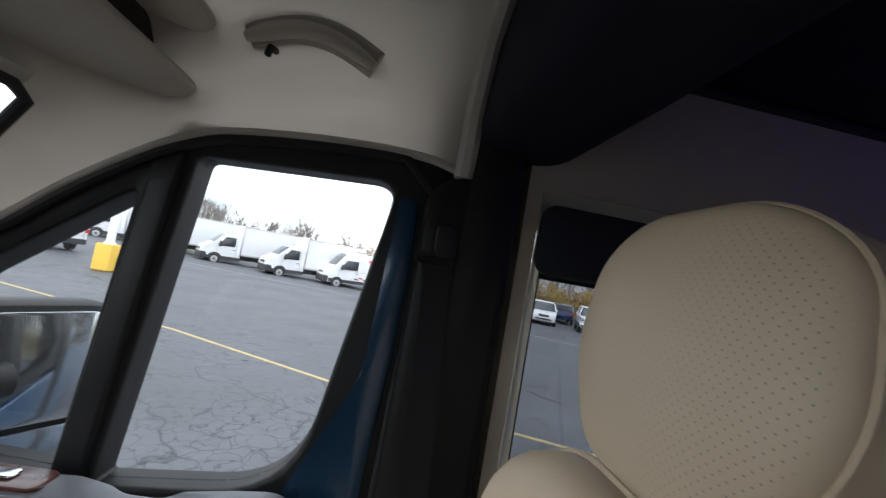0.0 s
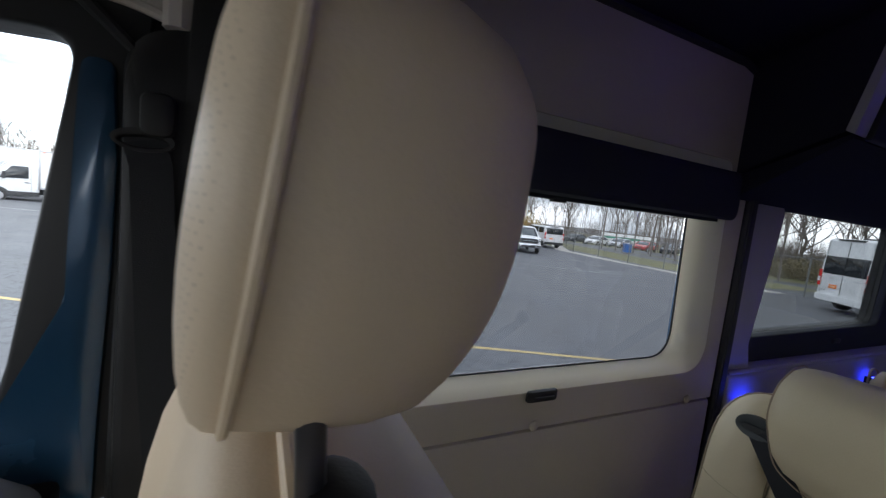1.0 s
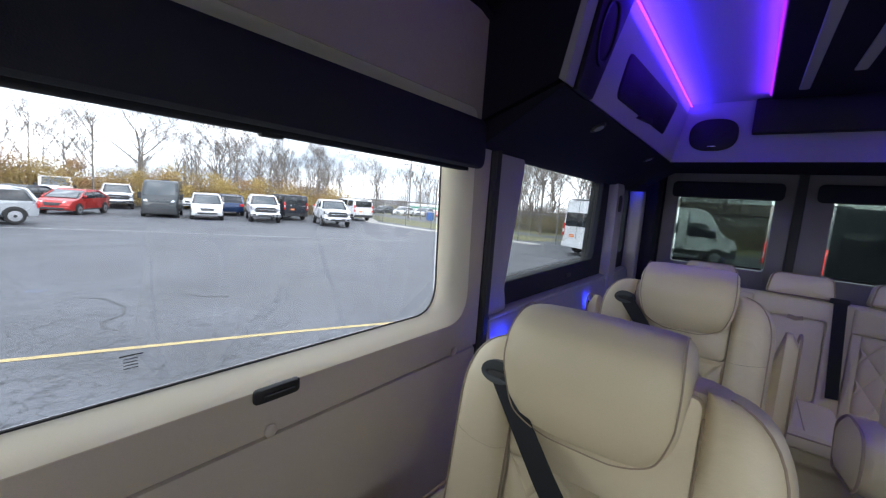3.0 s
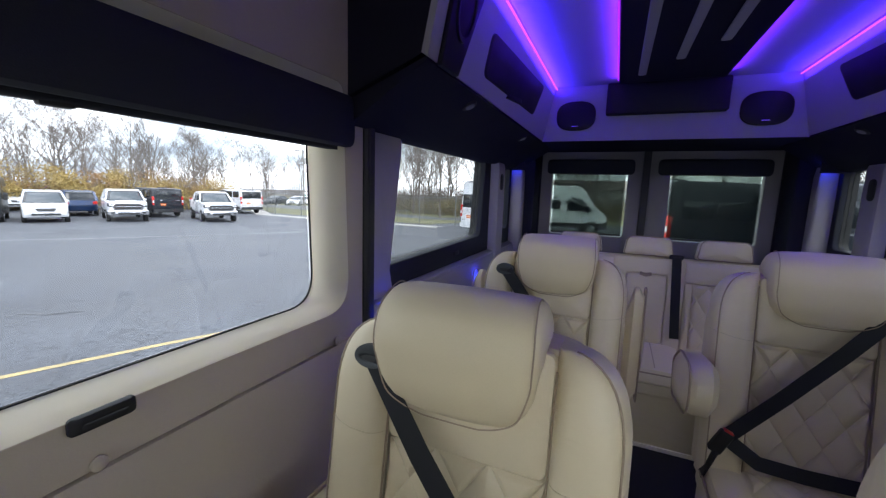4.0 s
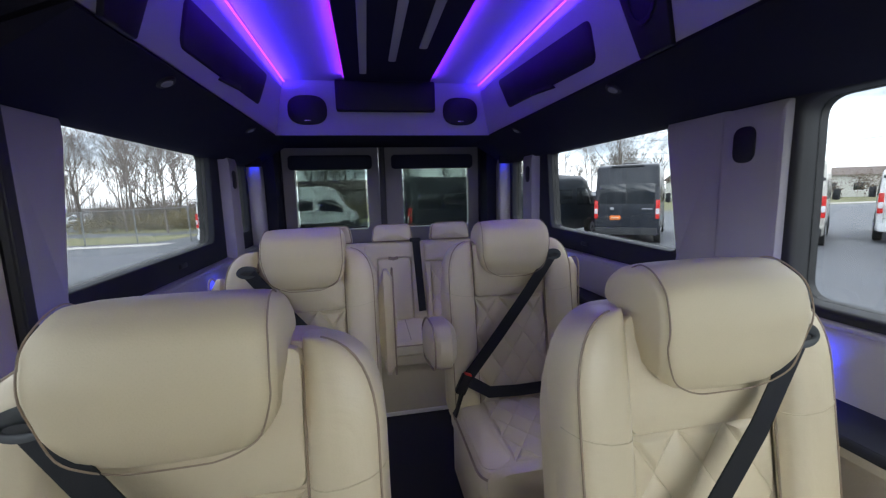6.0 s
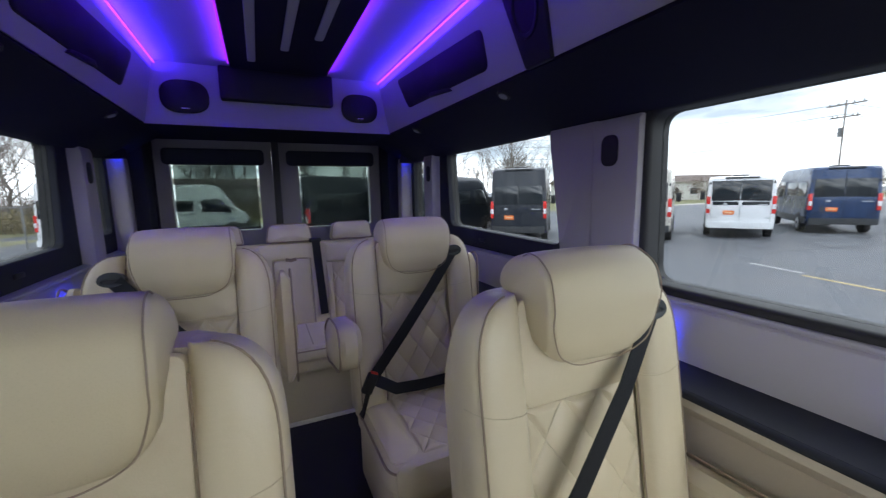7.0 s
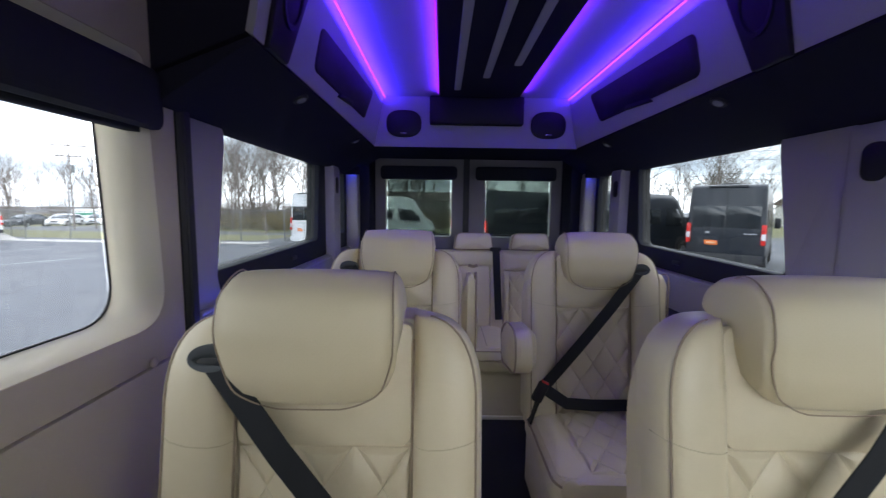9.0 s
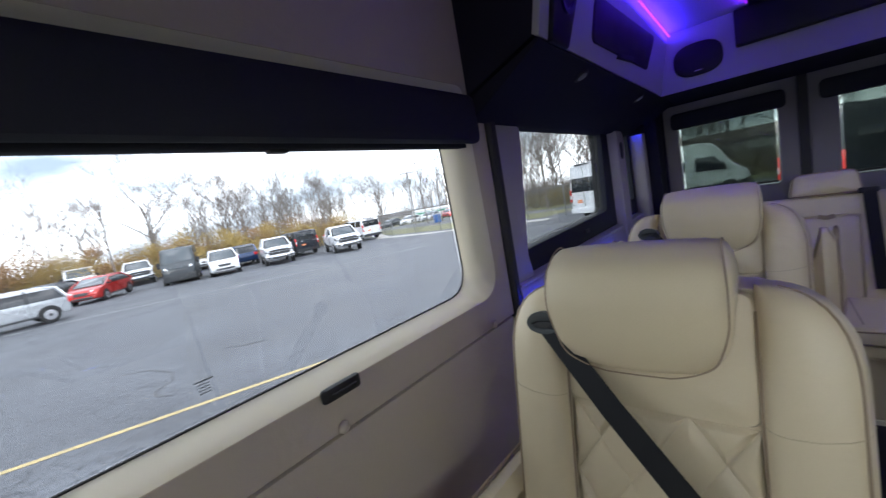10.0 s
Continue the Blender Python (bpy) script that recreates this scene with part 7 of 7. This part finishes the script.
def wire(a, b, sag, label="black overhead wire sagging between poles"):
    pts = [Vector(a).lerp(Vector(b), i / 14) - Vector((0, 0, sag * math.sin(math.pi * i / 14))) for i in range(15)]
    return tagged(part("overhead_wire", tube(pts, 0.02, n=4), WIRE), label, "wire", "overhead wires")


for z, s in ((8.1, 0.7), (7.3, 0.8), (5.9, 0.9), (5.4, 1.0)):
    wire((12, 62, z), (30, 44, z), s)
    wire((30, 44, z), (42, 16.2, z), s)
    wire((42, 16.2, z), (59, 9.8, z), s)
    wire((59, 9.8, z), (84, 2, z), s)
    wire((84, 2, z), (110, -20, z), s)
sg_ = thing("traffic_signal", pose(70, 12, fall(70, 12), 0, 0, 100), "mast-arm traffic signal far down the road", "traffic signal")
part("mast", tube([(0, 0, 0), (0, 0, 4.9)], 0.12, n=8), FENCE, sg_)
part("arm", tube([(0, 0, 4.6), (9, 0, 4.8)], [0.09, 0.05], n=8), FENCE, sg_)
for xx in (4.5, 8.5):
    part("signal_head", box(xx - 0.18, -0.15, 4.2, xx + 0.18, 0.15, 5.3, 0.03), CLAD, sg_)
ls = thing("street_lamp", pose(48, 7, fall(48, 7), 0, 0, 100), "twin-headed street lamp over the car park", "street lamp")
part("shaft", tube([(0, 0, 0), (0, 0, 9.5)], [0.08, 0.05], n=8), mat("pale_galvanised", (0.62, 0.63, 0.64), 0.5, var=0.08), ls)
for s in (-1, 1):
    part("lamp_head", slab(rect(s * 0.2 - 0.0, -0.15, s * 0.9, 0.15, 0.05), 9.4, 9.55, r=0.03, axis="z"), FENCE, ls)


# ---- trees ----
BARK = mat("grey_bark", (0.15, 0.13, 0.115), 0.95, var=0.25, scale=3, bump=0.5)
TWIG = mat("brown_twigs", (0.19, 0.165, 0.148), 0.95, var=0.2, scale=3)


def grow(rng, bm, p, d, length, r, depth, twist, up=0.5):
    """A limb with its branches: three bends, then finer limbs that rise and spread."""
    pts, rad = [p], [r]
    q = p.copy()
    n = 3 if depth else 2
    for i in range(n):
        d = (d + Vector((rng.uniform(-1, 1), rng.uniform(-1, 1), rng.uniform(-0.4, 1) * up)) * twist).normalized()
        q = q + d * length / n
        pts.append(q.copy())
        rad.append(max(0.005, r * (1 - 0.5 * (i + 1) / n)))
    tube(pts, rad, n=5 if depth > 3 else 3, bm=bm)
    if depth <= 0:
        return
    for k in range(3 if depth > 2 else 4):
        t = rng.uniform(0.3, 0.95) if k else 1.0
        i = min(n - 1, int(t * n))
        base = pts[i].lerp(pts[i + 1], t * n - i if t < 1 else 1.0)
        a = rng.uniform(0, 2 * math.pi)
        out = Vector((math.cos(a), math.sin(a), rng.uniform(0.0, 0.7)))
        nd = (d * (1.0 if k == 0 else 0.65) + out * rng.uniform(0.4, 1.05)).normalized()
        grow(rng, bm, base, nd, length * rng.uniform(0.60, 0.84), max(0.006, rad[-1] * (0.95 if k == 0 else 0.62)), depth - 1, twist * 1.1, up)


def bare_tree(seed, h, depth, m, label, spread=0.7, limbs=6):
    rng = random.Random(seed)
    t = thing("tree", m, label, "tree", "bare trees")
    bm = bmesh.new()
    knots = [Vector((0, 0, -0.1)), Vector((0, 0, h * 0.08))]
    for i in range(1, 5):
        knots.append(Vector((rng.uniform(-1, 1) * h * 0.012 * i, rng.uniform(-1, 1) * h * 0.012 * i, h * (0.08 + 0.135 * i))))
    radii = [h * k for k in (0.022, 0.017, 0.014, 0.011, 0.008, 0.005)]
    tube(knots, radii, n=8, bm=bm)
    part("trunk", bm, BARK, t)
    bm = bmesh.new()
    for k in range(limbs):
        a = 2.4 * k + rng.uniform(-0.4, 0.4)
        f_ = 0.30 + 0.70 * k / (limbs - 1)
        i = min(4, 1 + int(f_ * 4 * 0.999))
        base = knots[i].lerp(knots[min(5, i + 1)], f_ * 4 - int(f_ * 4 * 0.999))
        d = Vector((math.cos(a) * spread, math.sin(a) * spread, rng.uniform(0.45, 0.95) + 0.5 * f_)).normalized()
        grow(rng, bm, base, d, h * rng.uniform(0.27, 0.35) * (1.15 - 0.40 * f_), h * 0.0075 * (1.2 - 0.6 * f_), depth, 0.16)
    part("crown", bm, TWIG, t, "bare twiggy crown")
    return t


trees = [bare_tree(11, 11.5, 5, pose(-50.6, 13.6, fall(-50.6, 13.6)), "tall bare tree with a wide twiggy crown", 1.25, 8),
         bare_tree(12, 10.0, 5, pose(-48.0, 20.6, fall(-48, 20.6)), "bare tree with a dense rounded crown", 1.1, 9),
         bare_tree(13, 10.5, 5, pose(-52.2, 2.2, fall(-52.2, 2.2)), "bare tree behind the service van", 1.1, 8),
         bare_tree(14, 9.5, 4, pose(-44.6, 25.4, fall(-44.6, 25.4)), "thin bare tree among the bushes", 0.8, 7)]
spots = [(0, -49, -12, 0.5), (1, -48, -22, 0.55), (2, -46, -32, 0.5), (3, -53, -5, 0.65), (1, -44.8, 32.3, 0.85), (3, -49, 45, 1.0), (2, -52, 8.4, 0.8), (3, -52, 17.5, 0.9),
         (1, -27, 44, 0.9), (0, -22.5, 47, 0.85), (2, -18.5, 44.5, 0.9), (3, -16, 49, 1.1), (1, -12.5, 46, 1.0), (0, -9.5, 50, 0.8), (2, -6, 45.5, 0.95), (3, -2.5, 48, 1.1), (1, 2.5, 45, 0.9), (0, 18.8, 40, 0.95), (2, 27, 40, 0.9), (3, 34, 42, 0.8), (1, 14, 46, 1.0), (3, -56, 24, 0.9), (0, -58, 30, 0.8)]
rng = random.Random(5)
for k, x, y, s in spots:
    copy_thing(trees[k], pose(x, y, fall(x, y), 0, 0, rng.uniform(0, 360)) @ Matrix.Scale(s, 4)).scale = (s, s, s)

# far wood: joined bare trees
bm = bmesh.new()
rng = random.Random(9)
THICKET = mat("grey_brush", (0.20, 0.172, 0.15), 0.95, var=0.2, scale=3)
for i in range(260):
    u = rng.random()
    if i < 60:
        x, y = -36 + 42 * u, 36 + rng.uniform(0, 20) - 5 * u
        h = rng.uniform(7, 12)
    elif i >= 170:
        x, y = -124 + 66 * u + rng.uniform(-3, 3), 72 + 62 * u + rng.uniform(-3, 10)
        h = rng.uniform(12, 18)
    elif i < 95:
        x, y = 6 + 30 * u, 42 + rng.uniform(0, 10)
        h = rng.uniform(5, 8)
    else:
        x, y = -70 + 30 * rng.random(), -60 + 130 * rng.random()
        h = rng.uniform(7, 9) * (0.62 if y < -4 else 1.0)
    b0 = Vector((x, y, fall(x, y)))
    tube([b0, b0 + Vector((rng.uniform(-0.3, 0.3), rng.uniform(-0.3, 0.3), h * 0.5)), b0 + Vector((rng.uniform(-0.8, 0.8), 0, h * 0.95))], [0.09, 0.06, 0.02], n=4, bm=bm)
    for j in range(14):
        z = h * rng.uniform(0.25, 0.85)
        a = rng.uniform(0, 2 * math.pi)
        ln = (h - z) * rng.uniform(0.35, 0.6) + 0.5
        d = Vector((math.cos(a) * 0.6, math.sin(a) * 0.6, 1)).normalized()
        p0 = b0 + Vector((0, 0, z))
        p1 = p0 + d * ln
        tube([p0, p1], [0.03, 0.012], n=3, bm=bm)
        for q in range(5):
            a2 = rng.uniform(0, 2 * math.pi)
            s0 = p0.lerp(p1, rng.uniform(0.4, 0.9))
            tube([s0, s0 + Vector((math.cos(a2) * 0.5, math.sin(a2) * 0.5, 0.9)) * ln * 0.45], [0.022, 0.008], n=3, bm=bm)
me = bpy.data.meshes.new("far_wood")
bm.to_mesh(me)
bm.free()
me.materials.append(TWIG)
tagged(new("far_wood", me), "distant leafless wood beyond the fence", "wood", kind="stuff")


def leaf_mat(name, a, b):
    m = mat(name, a, 0.8, col2=b, scale=0.35, bump=0.0, bscale=6)
    return m


def scrub(name, centres, leaves, size, material, label, seed, twigs=6):
    """A ragged hedge of small leaves round many centres (x, y, radius, height)."""
    rng = random.Random(seed)
    verts, faces = [], []
    for x, y, r, h in centres:
        blobs = [(x + rng.uniform(-r, r), y + rng.uniform(-r, r), h * rng.uniform(0.25, 0.85), r * rng.uniform(0.3, 0.55)) for _ in range(9)]
        for _ in range(leaves):
            bx, by, bz, br = rng.choice(blobs)
            d = Vector((rng.gauss(0, 1), rng.gauss(0, 1), rng.gauss(0, 0.9))).normalized() * br * rng.random() ** 0.4 * rng.uniform(0.8, 1.35)
            c = Vector((bx, by, max(0.05, bz))) + d
            c.z = max(0.05, c.z) + fall(x, y)
            u = Vector((rng.gauss(0, 1), rng.gauss(0, 1), rng.gauss(0, 1))).normalized()
            v = u.orthogonal().normalized()
            s = size * rng.uniform(0.5, 1.3)
            k = len(verts)
            verts += [c - u * s, c + v * s * 0.6, c + u * s, c - v * s * 0.6]
            faces.append((k, k + 1, k + 2, k + 3))
        for _ in range(twigs):
            a = rng.uniform(0, 6.28)
            p0 = Vector((x + rng.uniform(-r, r) * 0.6, y + rng.uniform(-r, r) * 0.6, fall(x, y)))
            p1 = p0 + Vector((math.cos(a) * 0.5, math.sin(a) * 0.5, h * rng.uniform(0.8, 1.25)))
            k = len(verts)
            w = 0.02
            verts += [p0 + Vector((w, 0, 0)), p0 + Vector((-w, 0.01, 0)), p1, p0 + Vector((0, -w, 0))]
            faces += [(k, k + 1, k + 2), (k + 1, k + 3, k + 2), (k + 3, k, k + 2)]
    me = bpy.data.meshes.new(name)
    me.from_pydata([tuple(v) for v in verts], [], faces)
    me.materials.append(material)
    return tagged(new(name, me), label, "bushes", kind="stuff")


rng = random.Random(3)
hedge, hedge2, hedge3 = [], [], []
for i in range(60):
    t = i / 59
    x, y = -47.5 + 0.62 * max(0.0, -38 + 65 * t - 10) + rng.uniform(-1.2, 1.2), -38 + 65 * t
    if y > -5:
        (hedge, hedge, hedge2)[i % 3].append((x, y, rng.uniform(1.6, 2.6), rng.uniform(3.0, 4.6) - 0.9 * max(0.0, t - 0.7) / 0.3))
    hedge3.append((x - 1.6 + rng.uniform(-1, 1), y + rng.uniform(-0.5, 0.5), rng.uniform(1.4, 2.2), rng.uniform(3.4, 5.4)))
scrub("yellow_bushes", hedge, 2400, 0.075, leaf_mat("yellow_leaves", (0.54, 0.40, 0.13), (0.34, 0.25, 0.10)), "hedge of yellow autumn bushes behind the parked cars", 21, twigs=14)
scrub("orange_bushes", hedge2, 2200, 0.075, leaf_mat("orange_leaves", (0.46, 0.28, 0.12), (0.28, 0.18, 0.10)), "orange-brown autumn bushes among the yellow hedge", 24, twigs=14)
scrub("bare_thicket", hedge3, 260, 0.07, THICKET, "grey leafless thicket behind the hedge", 25, twigs=90)
brush = [(-18 + 1.5 * i + rng.uniform(-1, 1), 40.0 + rng.uniform(-1.5, 6), rng.uniform(1.2, 2.0), rng.uniform(1.0, 1.8)) for i in range(24)]
brush += [(-26 + 28 * rng.random(), 38 + 6 * rng.random(), rng.uniform(1.2, 2.0), rng.uniform(0.9, 1.7)) for i in range(34)]
scrub("dry_brush", brush, 330, 0.08, leaf_mat("olive_leaves", (0.21, 0.175, 0.09), (0.13, 0.11, 0.065)), "low olive scrub in front of the wood", 22, twigs=20)
thick = [(-122 + 64 * k / 45 + rng.uniform(-2, 2), 70 + 62 * k / 45 + rng.uniform(-2, 4), rng.uniform(2.6, 3.8), rng.uniform(6.0, 8.5)) for k in range(46)]
thick += [(-30 + 48 * rng.random(), 43 + 10 * rng.random(), rng.uniform(1.4, 2.2), rng.uniform(2.0, 3.4)) for i in range(80)]
scrub("grey_thicket", thick, 220, 0.07, THICKET, "grey-brown leafless thicket in front of the wood", 26, twigs=110)
scrub("far_hedge", [(40 + 6 * i + rng.uniform(-2, 2), 52 - 5.5 * i, 3.0, rng.uniform(2.5, 4.0)) for i in range(14)], 1300, 0.13, leaf_mat("brown_leaves", (0.16, 0.11, 0.07), (0.09, 0.07, 0.05)), "far brown hedge beyond the road", 23)
